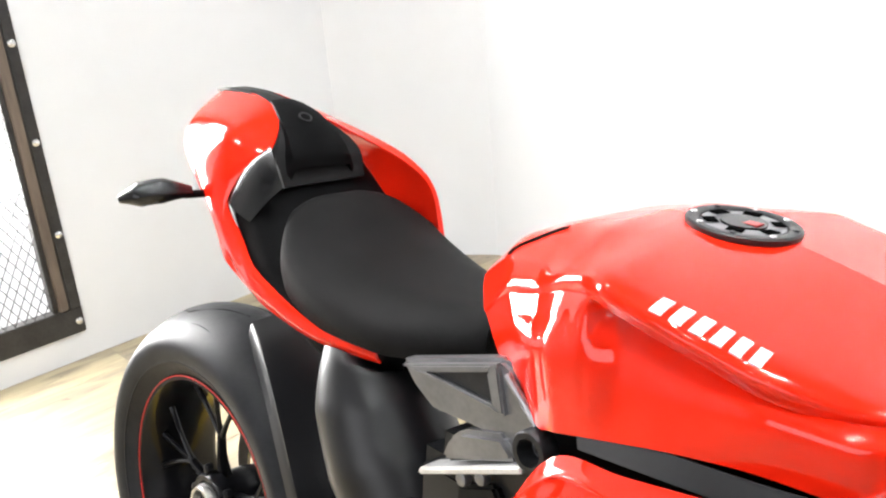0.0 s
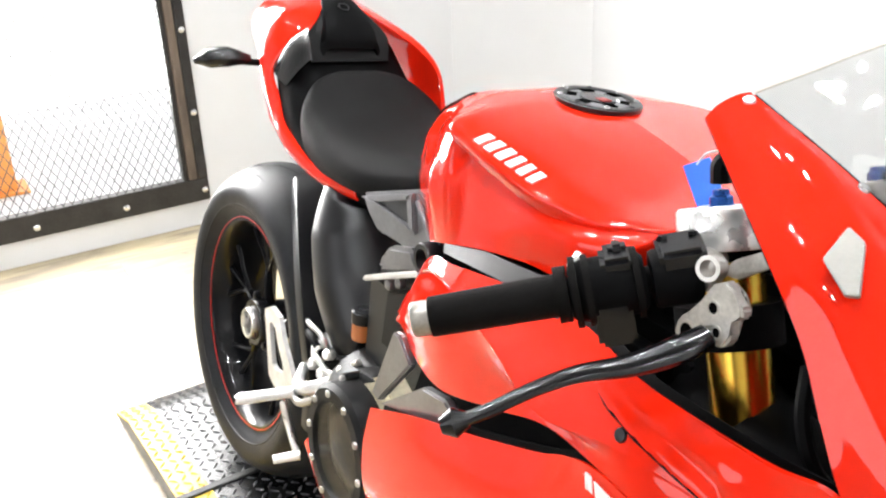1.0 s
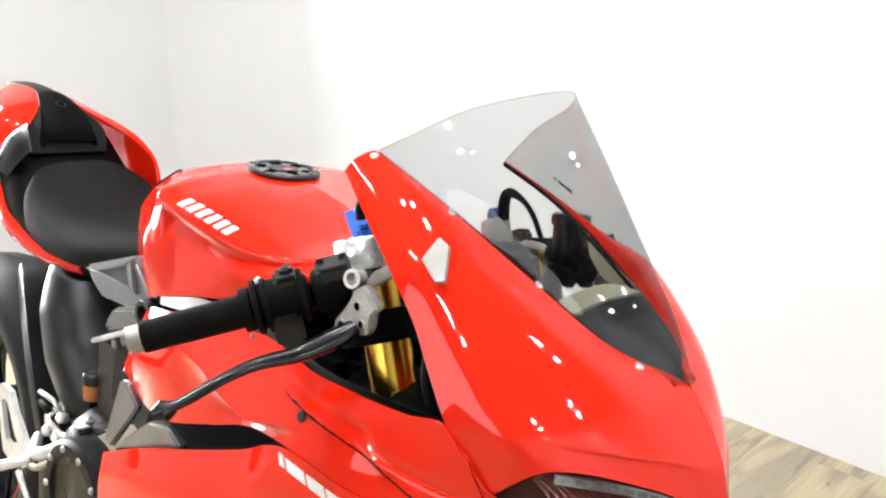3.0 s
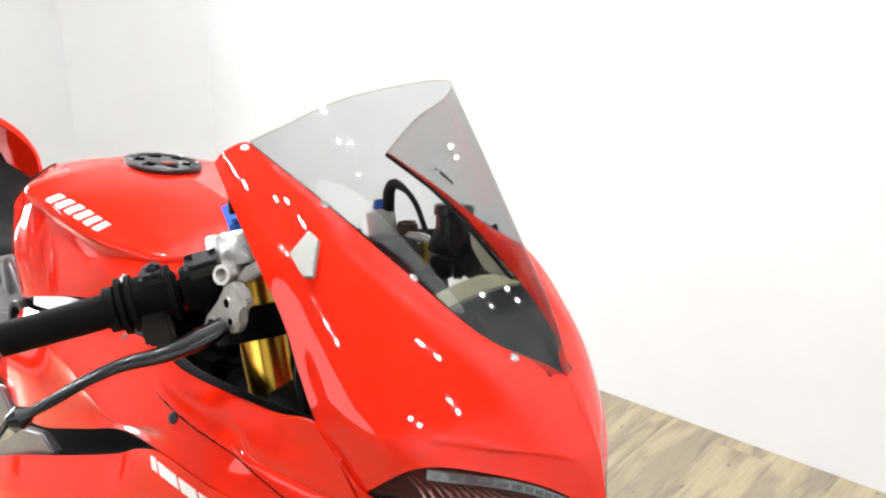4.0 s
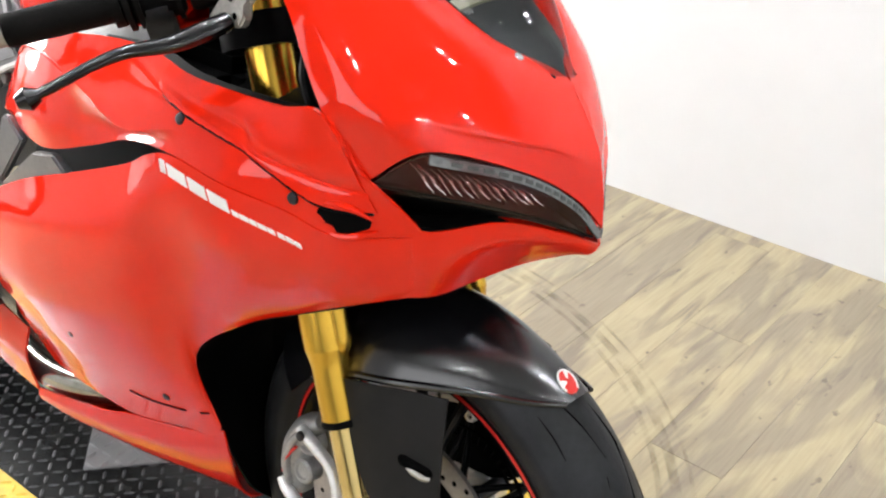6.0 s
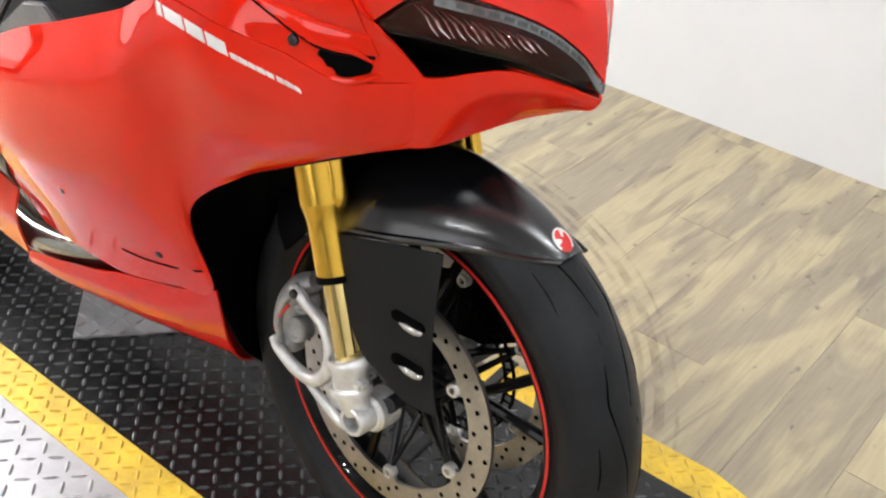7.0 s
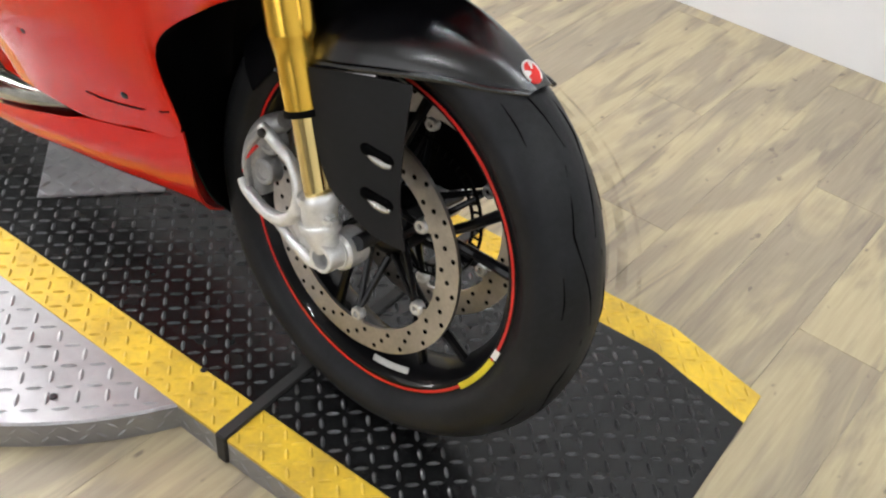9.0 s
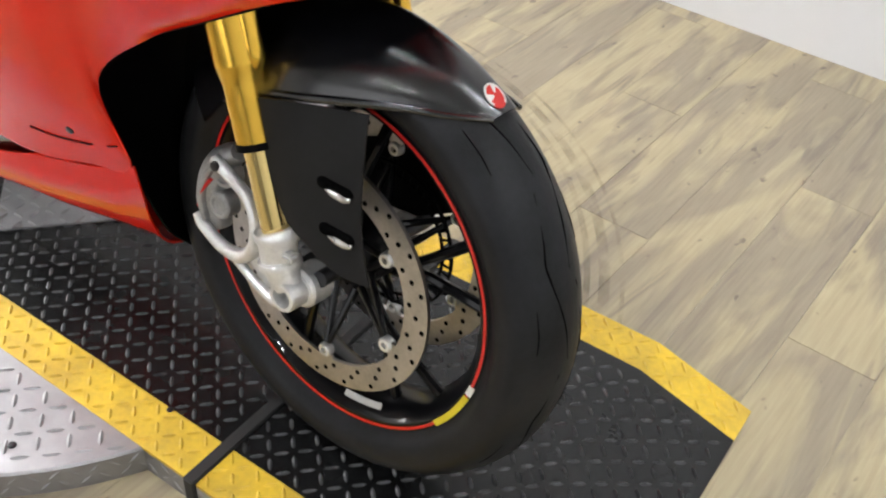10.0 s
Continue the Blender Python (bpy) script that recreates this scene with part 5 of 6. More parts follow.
for k in range(48):
    a = 2 * math.pi * k / 48
    tube([(0.0855 * math.cos(a), -0.0525, 0.0855 * math.sin(a)), (0.0985 * math.cos(a), -0.0525, 0.0985 * math.sin(a))], 0.0022, 4, 2, sensor)
part("sensor_ring", sensor, MATTE, front, "black slotted speed sensor ring")
RW_AT = Matrix.Translation((-0.735, -0.012, 0.325)) @ Matrix.Rotation(0.027, 4, "Z") @ Matrix.Rotation(-0.035, 4, "X")
rear = wheel("rear_wheel", None, RW_AT, 0.328, 0.098, 0.222, 0.076, "gloss black rear wheel with a wide tyre", 5, 0.1, 0.0)
part("wheel_nut", ring([(0.034, 0.050), (0.034, 0.072), (0.031, 0.078), (0.026, 0.078), (0.024, 0.070), (0.024, 0.050)], (0, 0, 0), 12), STEEL, rear, "large steel wheel nut")
part("nut_bore", lathe([(0.024, 0.060), (0.022, 0.064), (0.0003, 0.064)], (0, 0, 0), 20), BOLT, rear)
part("nut_collar", ring([(0.050, 0.040), (0.050, 0.058), (0.046, 0.064), (0.037, 0.064), (0.036, 0.040)], (0, 0, 0), 28), WHEELBLACK, rear)
for k in range(5):
    a = 2 * math.pi * k / 5 + 0.6
    part("drive_pin", knob((0.055 * math.cos(a), 0.048, 0.055 * math.sin(a)), 0.010, 0.012), WHEELBLACK, rear)
part("rear_brake_disc", ring([(0.122, -0.075), (0.122, -0.070), (0.088, -0.070), (0.088, -0.075)], (0, 0, 0), 64), DISC, rear)

# ---- front fork ----
FA, FB = Vector((0.468, 0.128, 0.995)), Vector((0.715, 0.122, 0.352))


def fork_at(z, side=1):
    s = (FA.z - z) / (FA.z - FB.z)
    p = FA.lerp(FB, s)
    return (p.x, p.y * side, z)


for side in (1, -1):
    leg = part("fork_leg", tube([fork_at(0.94, side), fork_at(0.565, side)], 0.0265, 24, 12, smooth=False), GOLD, bike, "gold anodised upper fork tube")
    part("fork_sleeve", tube([fork_at(0.567, side), fork_at(0.545, side), fork_at(0.50, side), fork_at(0.487, side)], [0.0265, 0.0225, 0.0222, 0.0222], 24, 16), GOLD, leg)
    part("fork_rib", tube([(fork_at(z_, side)[0] + 0.021, fork_at(z_, side)[1] - 0.004 * side, z_ + 0.004) for z_ in (0.72, 0.64, 0.575, 0.560)], [0.0130, 0.0130, 0.0125, 0.004], 16, 16), GOLD, leg, "gold bolt-on rib")
    part("fork_seal", tube([fork_at(0.4875, side), fork_at(0.480, side)], 0.0232, 24, 3, smooth=False), MATTE, leg, "black dust seal")
    part("fork_slider", tube([fork_at(0.482, side), fork_at(0.372, side)], 0.0165, 24, 6, smooth=False), GOLDBRIGHT, leg, "polished gold lower tube")
    ax = (fork_at(0.94, side)[0] - fork_at(0.99, side)[0], 0, -0.05)
    up = (-ax[0], 0, 0.05)
    c = fork_at(0.945, side)
    # the far clamp's shade is put into its colour: duller metal than the near one
    capc = (0.485, 0.134, 0.950) if side > 0 else (0.436, -0.134, 0.940)
    top = part("fork_cap", lathe([(r_ * (1.0 if side > 0 else 0.52), h_) for r_, h_ in ((0.0003, 0.0), (0.036, 0.0), (0.037, 0.003), (0.037, 0.030), (0.035, 0.033), (0.020, 0.033), (0.018, 0.035), (0.0003, 0.035))], capc, 18, axis=(-0.32, 0, 0.95)), POLISHED if side > 0 else BARMETAL, bike, "bright machined fork top clamp" if side > 0 else "fork top clamp in darker metal for the shaded far side")
    part("fork_adjuster", lathe([(0.0003, 0.0), (0.010, 0.0), (0.010, 0.008), (0.007, 0.010), (0.007, 0.014), (0.0003, 0.015)], (capc[0] - 0.011, capc[1], capc[2] + 0.032), 8, axis=(-0.32, 0, 0.95)), BLUEANO, top, "blue anodised adjuster")
    if side > 0:
        part("fork_terminal", tube([(capc[0] - 0.017, capc[1], capc[2] + 0.050), (capc[0] - 0.02, capc[1], capc[2] + 0.066), (capc[0] - 0.012, capc[1] - 0.004, capc[2] + 0.076)], [0.0085, 0.0085, 0.006], 8, 8), MATTE, top)
    # axle foot with caliper arms
    foot = part("fork_foot", tube([(0.7030, 0.124 * side, 0.392), (0.7055, 0.124 * side, 0.378), (0.7085, 0.123 * side, 0.360), (0.714, 0.122 * side, 0.343), (0.724, 0.120 * side, 0.326)], [0.0222, 0.0222, 0.0215, 0.0200, 0.0165], 20, 20), ALU, bike, "cast aluminium axle clamp")
    part("clamp_band", tube([(0.7025, 0.124 * side, 0.3935), (0.7030, 0.124 * side, 0.3920), (0.7045, 0.124 * side, 0.3840), (0.7048, 0.124 * side, 0.3825)], [0.0235, 0.0262, 0.0262, 0.0235], 24, 8), ALU, foot)
    part("clamp_band", tube([(0.7085, 0.123 * side, 0.3580), (0.7090, 0.123 * side, 0.3565), (0.7110, 0.123 * side, 0.3490), (0.7115, 0.123 * side, 0.3475)], [0.0225, 0.0252, 0.0252, 0.0225], 24, 8), ALU, foot)
    part("clamp_lug", box(0.722, 0.738, -0.130 * side - 0.009, -0.130 * side + 0.009, 0.366, 0.380, 0.004), ALU, foot)
    part("foot_web", prism([(0.664, 0.374), (0.690, 0.386), (0.716, 0.378), (0.722, 0.344), (0.716, 0.312), (0.702, 0.297), (0.672, 0.306), (0.652, 0.324)], 0.108 * side, 0.117 * side, 0.004), ALU, foot)
    part("axle_boss", ring([(0.0165, 0.0), (0.0185, 0.004), (0.0188, 0.040), (0.0172, 0.043), (0.0130, 0.043), (0.0118, 0.036), (0.0118, 0.0)], (0.7285, 0.095 if side > 0 else -0.138, 0.3205), 30), ALU, foot)
    part("axle_spacer", lathe([(0.0003, 0.0), (0.0240, 0.0), (0.0245, 0.004), (0.0245, 0.030), (0.021, 0.034), (0.0003, 0.034)], (0.730, 0.078 if side > 0 else -0.112, 0.321), 28), ALU, foot)
    part("axle_end", lathe([(0.0120, 0.0), (0.0120, 0.010), (0.0090, 0.010), (0.0080, 0.004), (0.0003, 0.004)], (0.7285, 0.104 if side > 0 else -0.128, 0.3205), 12), BOLT, foot, "dark hollow axle end")
    part("axle", tube([(0.75, 0.10 * side, 0.34), (0.745, 0.05 * side, 0.335)], 0.010, 14, 4, smooth=False), BOLT, foot)
    arms = part("caliper_arm", tube([(0.586, 0.110 * side, 0.4265), (0.600, 0.111 * side, 0.421), (0.618, 0.112 * side, 0.4145), (0.6446, 0.115 * side, 0.406), (0.661, 0.118 * side, 0.390), (0.668, 0.120 * side, 0.370), (0.668, 0.120 * side, 0.350)], [0.0070, 0.0080, 0.0078, 0.0075, 0.0080, 0.0085, 0.0100], 12, 32, flat=0.9), ALU, foot, "cast caliper mount")
    part("caliper_arm", tube([(0.558, 0.110 * side, 0.339), (0.568, 0.111 * side, 0.331), (0.582, 0.112 * side, 0.325), (0.610, 0.115 * side, 0.319), (0.640, 0.118 * side, 0.323), (0.658, 0.119 * side, 0.336), (0.668, 0.120 * side, 0.352)], [0.0055, 0.0075, 0.0080, 0.0085, 0.0100, 0.0100, 0.0100], 12, 32, flat=0.9), ALU, foot)
    part("caliper_web", tube([(0.628, 0.116 * side, 0.318), (0.650, 0.119 * side, 0.311), (0.674, 0.122 * side, 0.304), (0.704, 0.125 * side, 0.299), (0.722, 0.127 * side, 0.303)], [0.0055, 0.0058, 0.0060, 0.0065, 0.0060], 10, 18), ALU, foot)
    part("arm_bolt", knob((0.596, 0.117 * side, 0.423), 0.0065, 0.005 * side), BOLT, foot)
    cal = part("brake_caliper", tube([(0.604, 0.088 * side, 0.436), (0.580, 0.088 * side, 0.414), (0.566, 0.088 * side, 0.384), (0.564, 0.088 * side, 0.352), (0.578, 0.088 * side, 0.320)], [0.014, 0.023, 0.024, 0.023, 0.014], 14, 24, flat=0.8), CALIPER, bike, "grey radial brake caliper")
    part("caliper_bridge", tube([(0.590, 0.106 * side, 0.424), (0.572, 0.109 * side, 0.396), (0.566, 0.109 * side, 0.366), (0.572, 0.107 * side, 0.336)], [0.006, 0.009, 0.009, 0.006], 10, 18, flat=0.7), CALIPER, cal)
    for cx, cz in ((0.592, 0.404), (0.588, 0.360)):
        part("piston_housing", lathe([(0.017, 0.0), (0.017, 0.018), (0.0145, 0.021), (0.011, 0.021), (0.009, 0.018), (0.0003, 0.018)], (cx, 0.084 * side if side > 0 else -0.110, cz), 20), CALIPER, cal)
    part("caliper_lettering", tube([(0.580, 0.109 * side, 0.396), (0.569, 0.113 * side, 0.376), (0.564, 0.112 * side, 0.354)], 0.0042, 8, 8, flat=0.6), REDDECAL, cal, "red lettering bar")
    part("lower_triple_clamp", ring([(0.044, 0.0), (0.044, 0.035), (0.026, 0.035), (0.026, 0.0)], (fork_at(0.893, side)[0], fork_at(0.893, side)[1], 0.872), 28, axis=(-0.36, 0, 0.93)), MATTE, bike, "black lower triple clamp")

# fender
fc = (0.724, 0.322)
rows = []
for ang, half, drop, far in ((146, 0.085, 0.09, 1.0), (124, 0.107, 0.090, 1.0), (108, 0.116, 0.086, 1.0), (92, 0.113, 0.079, 0.95), (80, 0.098, 0.064, 0.80), (70, 0.076, 0.045, 0.70), (63, 0.056, 0.029, 0.66), (59.5, 0.042, 0.017, 0.66), (57, 0.028, 0.008, 0.7)):
    r0 = 0.312
    ca, sa = math.cos(radians(ang)), math.sin(radians(ang))
    row = []
    for s, dr in ((-1, 1.0), (-0.84, 0.84), (-0.6, 0.56), (-0.3, 0.17), (0, 0.0), (0.3, 0.07), (0.6, 0.25), (0.86, 0.60), (1, 1.0)):
        rr = r0 - drop * dr
        row.append((fc[0] + rr * ca, half * s * (far if s < 0 else 1.0), fc[1] + rr * sa))
    rows.append(row)
fender = part("front_fender", sheet(rows, 44, 36, 0.003, (0.724, 0, 0.30)), FENDERBLACK, bike, "satin black front mudguard")
ft = tree_of(fender)
for k in (0, -1):
    part("fender_edge", tube([r[k] for r in rows[1:]], [0.0050, 0.0045, 0.003], 10, 60), FENDERBLACK, fender)
badge_c, badge_u, badge_v = Vector((0.877, 0.012, 0.594)), Vector((0.87, 0.0, -0.49)), Vector((0.0, 0.95, -0.30))


def badge_patch(r0, r1, a0, a1, lift):
    return decal(ft, [[tuple(badge_c + badge_u * (r * 0.0145 * math.cos(a)) + badge_v * (r * 0.0115 * math.sin(a))) for a in np.radians(np.linspace(a0, a1, 13))] for r in np.linspace(r0, r1, 4)], 5, 25, lift, away=(0.724, 0, 0.322))


part("fender_badge", badge_patch(0.03, 1.0, 0, 360, 0.0012), REDDECAL, fender, "small red round badge")
part("badge_rim", badge_patch(0.86, 1.02, 60, 330, 0.0020), WHITEDECAL, fender)
part("badge_stripe", badge_patch(0.20, 0.95, 78, 118, 0.0020), WHITEDECAL, fender)
part("badge_stripe", badge_patch(0.25, 0.80, 200, 232, 0.0020), WHITEDECAL, fender)
for side in (False, True):
    gr = [
        [(0.662, 0.127, 0.538), (0.700, 0.124, 0.548), (0.745, 0.112, 0.556), (0.788, 0.096, 0.560)],
        [(0.672, 0.128, 0.505), (0.710, 0.126, 0.506), (0.752, 0.116, 0.507), (0.794, 0.102, 0.508)],
        [(0.690, 0.128, 0.462), (0.724, 0.126, 0.456), (0.762, 0.118, 0.450), (0.802, 0.106, 0.446)],
        [(0.716, 0.127, 0.416), (0.744, 0.126, 0.408), (0.776, 0.120, 0.400), (0.816, 0.107, 0.396)],
        [(0.752, 0.124, 0.392), (0.768, 0.123, 0.386), (0.792, 0.118, 0.377), (0.824, 0.106, 0.372)],
    ]
    guard = part("fork_guard", sheet(gr, 26, 18, 0.003, (0.74, 0, 0.45), mirror=side), GUARD, bike, "matte black fork guard")
    if not side:
        gt = tree_of(guard)
        for sx, sz in ((0.769, 0.474), (0.779, 0.423)):
            place, nrm = onto(gt, (sx, 0.115, sz), 0.0, (0.74, 0, 0.45))
            c0 = (place.x, -place.y, place.z)
            part("slot", tube([(c0[0] - 0.021, c0[1] + 0.003, c0[2] + 0.004), (c0[0] - 0.014, c0[1] + 0.001, c0[2] + 0.003), (c0[0] + 0.014, c0[1] - 0.0065, c0[2] - 0.003), (c0[0] + 0.021, c0[1] - 0.009, c0[2] - 0.004)], [0.002, 0.0098, 0.0098, 0.002], 16, 16, flat=0.7), GROOVE, guard, "dark slotted hole")
            part("slot_pin", tube([(c0[0] - 0.006, c0[1] + 0.0065, c0[2] - 0.001), (c0[0] + 0.002, c0[1] + 0.0045, c0[2] - 0.003), (c0[0] + 0.014, c0[1] + 0.0008, c0[2] - 0.006), (c0[0] + 0.021, c0[1] - 0.002, c0[2] - 0.007)], [0.0015, 0.0045, 0.0050, 0.0025], 12, 14), STEEL, guard, "bright pin in the slot")

# added plate, standing in for the darkness round the far fork and caliper
part("inner_guard", prism([(0.585, 0.440), (0.640, 0.520), (0.690, 0.552), (0.800, 0.560), (0.822, 0.470), (0.800, 0.380), (0.740, 0.345), (0.650, 0.335), (0.600, 0.370)], -0.090, -0.086, 0.001), MATTE, bike, "added black plate that hides the far fork leg")

# ---- handlebars and controls ----
BAR0, BAR1 = Vector((0.459, 0.262, 0.916)), Vector((0.396, 0.353, 0.880))
bar_dir = (BAR1 - BAR0).normalized()


def bar(s, side=1):
    p = BAR0 + bar_dir * s
    return (p.x, p.y * side, p.z)


for side in (1, -1):
    CAST = CASTDARK if side > 0 else MATTE
    hb = part("handlebar", tube([bar(-0.085, side), bar(0.125, side)], 0.011, 14, 4, smooth=False), MATTE, bike, "black clip-on handlebar")
    part("grip", tube([bar(0.012, side), bar(0.02, side), bar(0.108, side), bar(0.112, side)], [0.0165, 0.0172, 0.0165, 0.016], 20, 24), GRIPRUB, hb, "black rubber grip")
    part("grip_flange", tube([bar(0.004, side), bar(0.014, side)], 0.0225, 20, 3, smooth=False), GRIPRUB, hb)
    part("bar_end", tube([bar(0.112, side), bar(0.115, side), bar(0.129, side), bar(0.131, side)], [0.013, 0.0145, 0.0145, 0.011], 18, 10), BARMETAL, hb, "pale metal bar end")
    turn = Vector((0, -1, 0)).rotation_difference(Vector((bar_dir.x, -bar_dir.y * side, bar_dir.z)))
    turn = turn.to_matrix().to_4x4()
    sw = part("switch_housing", tube([bar(-0.056, side), bar(-0.050, side), bar(-0.030, side), bar(-0.010, side), bar(0.003, side)], [0.020, 0.0245, 0.0255, 0.0250, 0.021], 16, 20), MATTE, hb, "black switch housing")

    def on_bar(name, s, size, up, mat, parent, ahead=0.0):
        c = bar(s, side)
        ob = part(name, box(-size[0] / 2, size[0] / 2, -size[1] / 2, size[1] / 2, -size[2] / 2, size[2] / 2, 0.004), mat, parent)
        ob.matrix_local = Matrix.Translation((c[0] + ahead, -c[1], c[2] + up)) @ turn
        return ob

    on_bar("switch_block", -0.030, (0.034, 0.026, 0.020), 0.020, BLACK, sw)
    on_bar("switch_lower", -0.032, (0.040, 0.030, 0.040), -0.022, BLACK, sw, 0.004)
    on_bar("switch_rocker", -0.030, (0.016, 0.014, 0.006), 0.032, BOLT, sw, -0.004)
    for s0 in (-0.052, -0.014, -0.004):
        part("housing_ring", tube([bar(s0, side), bar(s0 + 0.005, side)], 0.0285, 24, 3, smooth=False), GRIPRUB, sw)
    part("cable_nipple", tube([(bar(-0.008, side)[0] - 0.020, bar(-0.008, side)[1], bar(-0.008, side)[2] + 0.012), (bar(-0.02, side)[0] - 0.030, bar(-0.02, side)[1], bar(-0.02, side)[2] + 0.018)], [0.0045, 0.0035], 10, 5, smooth=False), STEEL, sw, "bright cable adjuster")
    on_bar("switch_button", -0.022, (0.012, 0.018, 0.014), 0.006, BOLT, sw, -0.030)
    on_bar("switch_button", -0.034, (0.012, 0.014, 0.012), -0.014, BOLT, sw, -0.028)
    mc = part("lever_clamp", tube([bar(-0.098, side), bar(-0.094, side), bar(-0.064, side), bar(-0.060, side)], [0.019, 0.0235, 0.0235, 0.019], 18, 10), MATTE, hb, "black lever clamp")
    blk = on_bar("clamp_block", -0.079, (0.040, 0.036, 0.018), 0.020, BLACK, mc)
    for d in (-0.012, 0.012):
        q = on_bar("clamp_screw", -0.079 + d, (0.008, 0.008, 0.004), 0.030, BOLT, mc, -0.006)
    # bright brackets with bolt holes
    br = part("bar_clamp", prism([(0.545, 0.951), (0.560, 0.960), (0.569, 0.951), (0.579, 0.946), (0.580, 0.938), (0.569, 0.934), (0.574, 0.921), (0.568, 0.910), (0.557, 0.908), (0.549, 0.914), (0.542, 0.900), (0.530, 0.896), (0.519, 0.902), (0.521, 0.915), (0.532, 0.925), (0.543, 0.936)], 0.198 * side, 0.210 * side, 0.0022), CAST, hb, "cast aluminium lever bracket with bolt holes")
    for hx, hz, hr in ((0.5537, 0.9365, 0.0062), (0.5610, 0.9200, 0.0052), (0.5330, 0.9085, 0.0095)):
        part("bracket_bolt", ring([(hr, 0.0), (hr, 0.0016), (hr * 0.72, 0.0016), (hr * 0.72, 0.0)], (hx, 0.2095 * side if side > 0 else -0.2111, hz), 14), CAST, br)
        part("bracket_hole", lathe([(hr * 0.74, 0.0), (hr * 0.74, 0.0008), (0.0003, 0.0008)], (hx, 0.2097 * side if side > 0 else -0.2105, hz), 14), GROOVE, br)
    part("bracket_ring", ring([(0.0100, 0.0), (0.0100, 0.014), (0.0066, 0.014), (0.0066, 0.0)], (0.531, 0.190 * side if side > 0 else -0.206, 0.957), 20, axis=(0.25, -0.95 * side, 0.15)), CAST, br)
    part("bracket_slot_arm", prism([(0.520, 0.946), (0.532, 0.962), (0.566, 0.984), (0.574, 0.980), (0.570, 0.972), (0.538, 0.948)], 0.166 * side, 0.174 * side, 0.0016), CAST, br)
    part("clamp_tube", tube([(0.482, 0.150 * side, 0.938), (0.508, 0.178 * side, 0.944), (0.518, 0.196 * side, 0.944)], [0.020, 0.016, 0.013], 14, 8), CAST, hb)
    lev = part("brake_lever" if side > 0 else "clutch_lever", tube([(0.556, 0.214 * side, 0.916), (0.552, 0.236 * side, 0.906), (0.540, 0.268 * side, 0.893), (0.527, 0.304 * side, 0.886), (0.516, 0.332 * side, 0.874), (0.503, 0.362 * side, 0.855), (0.492, 0.381 * side, 0.843)], [0.011, 0.0135, 0.0105, 0.0082, 0.0070, 0.0064, 0.0060], 12, 40, flat=0.75), GLOSS, hb, "black metal lever")
    part("lever_ball", tube([(0.496, 0.374 * side, 0.846), (0.491, 0.382 * side, 0.842), (0.486, 0.390 * side, 0.838)], [0.006, 0.0115, 0.006], 14, 11), GLOSS, lev)

# fluid reservoir and hose on the left bar
res = part("fluid_reservoir", lathe([(0.0003, 0.0), (0.020, 0.0), (0.021, 0.004), (0.021, 0.034), (0.024, 0.036), (0.024, 0.046), (0.021, 0.049), (0.0003, 0.049)], (0.566, -0.112, 0.960), 24, axis=(-0.1, 0.05, 1)), BLACK, bike, "black fluid reservoir with a ribbed cap")
part("reservoir_bracket", tube([(0.566, -0.112, 0.962), (0.580, -0.13, 0.94), (0.585, -0.16, 0.925)], 0.008, 8, 8), BLACK, res)
part("cable", tube([(0.440, -0.134, 0.975), (0.440, -0.132, 1.000), (0.452, -0.128, 1.012), (0.478, -0.122, 1.008), (0.500, -0.118, 0.994), (0.522, -0.112, 0.970)], [0.008, 0.008, 0.007, 0.0035, 0.0035, 0.0035], 10, 36), MATTE, bike, "black curved cable")
part("cable", tube([(0.52, -0.16, 0.95), (0.57, -0.15, 0.93), (0.60, -0.12, 0.90), (0.61, -0.08, 0.86)], 0.004, 8, 20), MATTE, bike)
for k in range(5):
    part("hose_rib", tube([(0.592 + 0.004 * k, -0.148 + 0.003 * k, 0.985 - 0.014 * k), (0.596 + 0.004 * k, -0.150 + 0.003 * k, 0.978 - 0.014 * k)], 0.009, 10, 3, smooth=False), MATTE, res)

part("far_bracket", prism([(0.470, 0.925), (0.476, 0.955), (0.505, 0.958), (0.532, 0.950), (0.536, 0.930), (0.505, 0.918)], -0.140, -0.128, 0.003), CASTDARK, bike, "bright cast bracket at the far bar")
part("far_housing", prism([(0.446, 0.933), (0.444, 0.957), (0.452, 0.964), (0.472, 0.966), (0.476, 0.942)], -0.160, -0.142, 0.004), HOUSINGBROWN, bike, "dark brown control housing at the far bar")
part("housing_stud", knob((0.449, -0.141, 0.945), 0.006, 0.004), STEEL, bike)
part("far_knob", lathe([(0.0003, 0.0), (0.0115, 0.0), (0.0115, 0.008), (0.009, 0.010), (0.0003, 0.010)], (0.503, -0.128, 0.939), 20), BLACK, bike, "black round bracket end")
for at, r_, h_ in (((0.545, -0.120, 0.945), 0.018, 0.03), ((0.572, -0.125, 0.940), 0.013, 0.035), ((0.592, -0.118, 0.935), 0.011, 0.03), ((0.560, -0.100, 0.925), 0.016, 0.02)):
    part("control_block", lathe([(0.0003, 0.0), (r_, 0.0), (r_ * 1.05, h_ * 0.3), (r_ * 0.9, h_ * 0.9), (r_ * 0.5, h_), (0.0003, h_)], at, 12, axis=(0.15, 0.1, 1)), MATTE, bike)

# ---- dark inner parts seen through the gaps ----
part("top_triple_clamp", prism([(0.450, 0.940), (0.455, 0.950), (0.505, 0.950), (0.520, 0.940), (0.505, 0.928), (0.455, 0.928)], -0.13, 0.13, 0.004), MATTE, bike, "black top triple clamp")
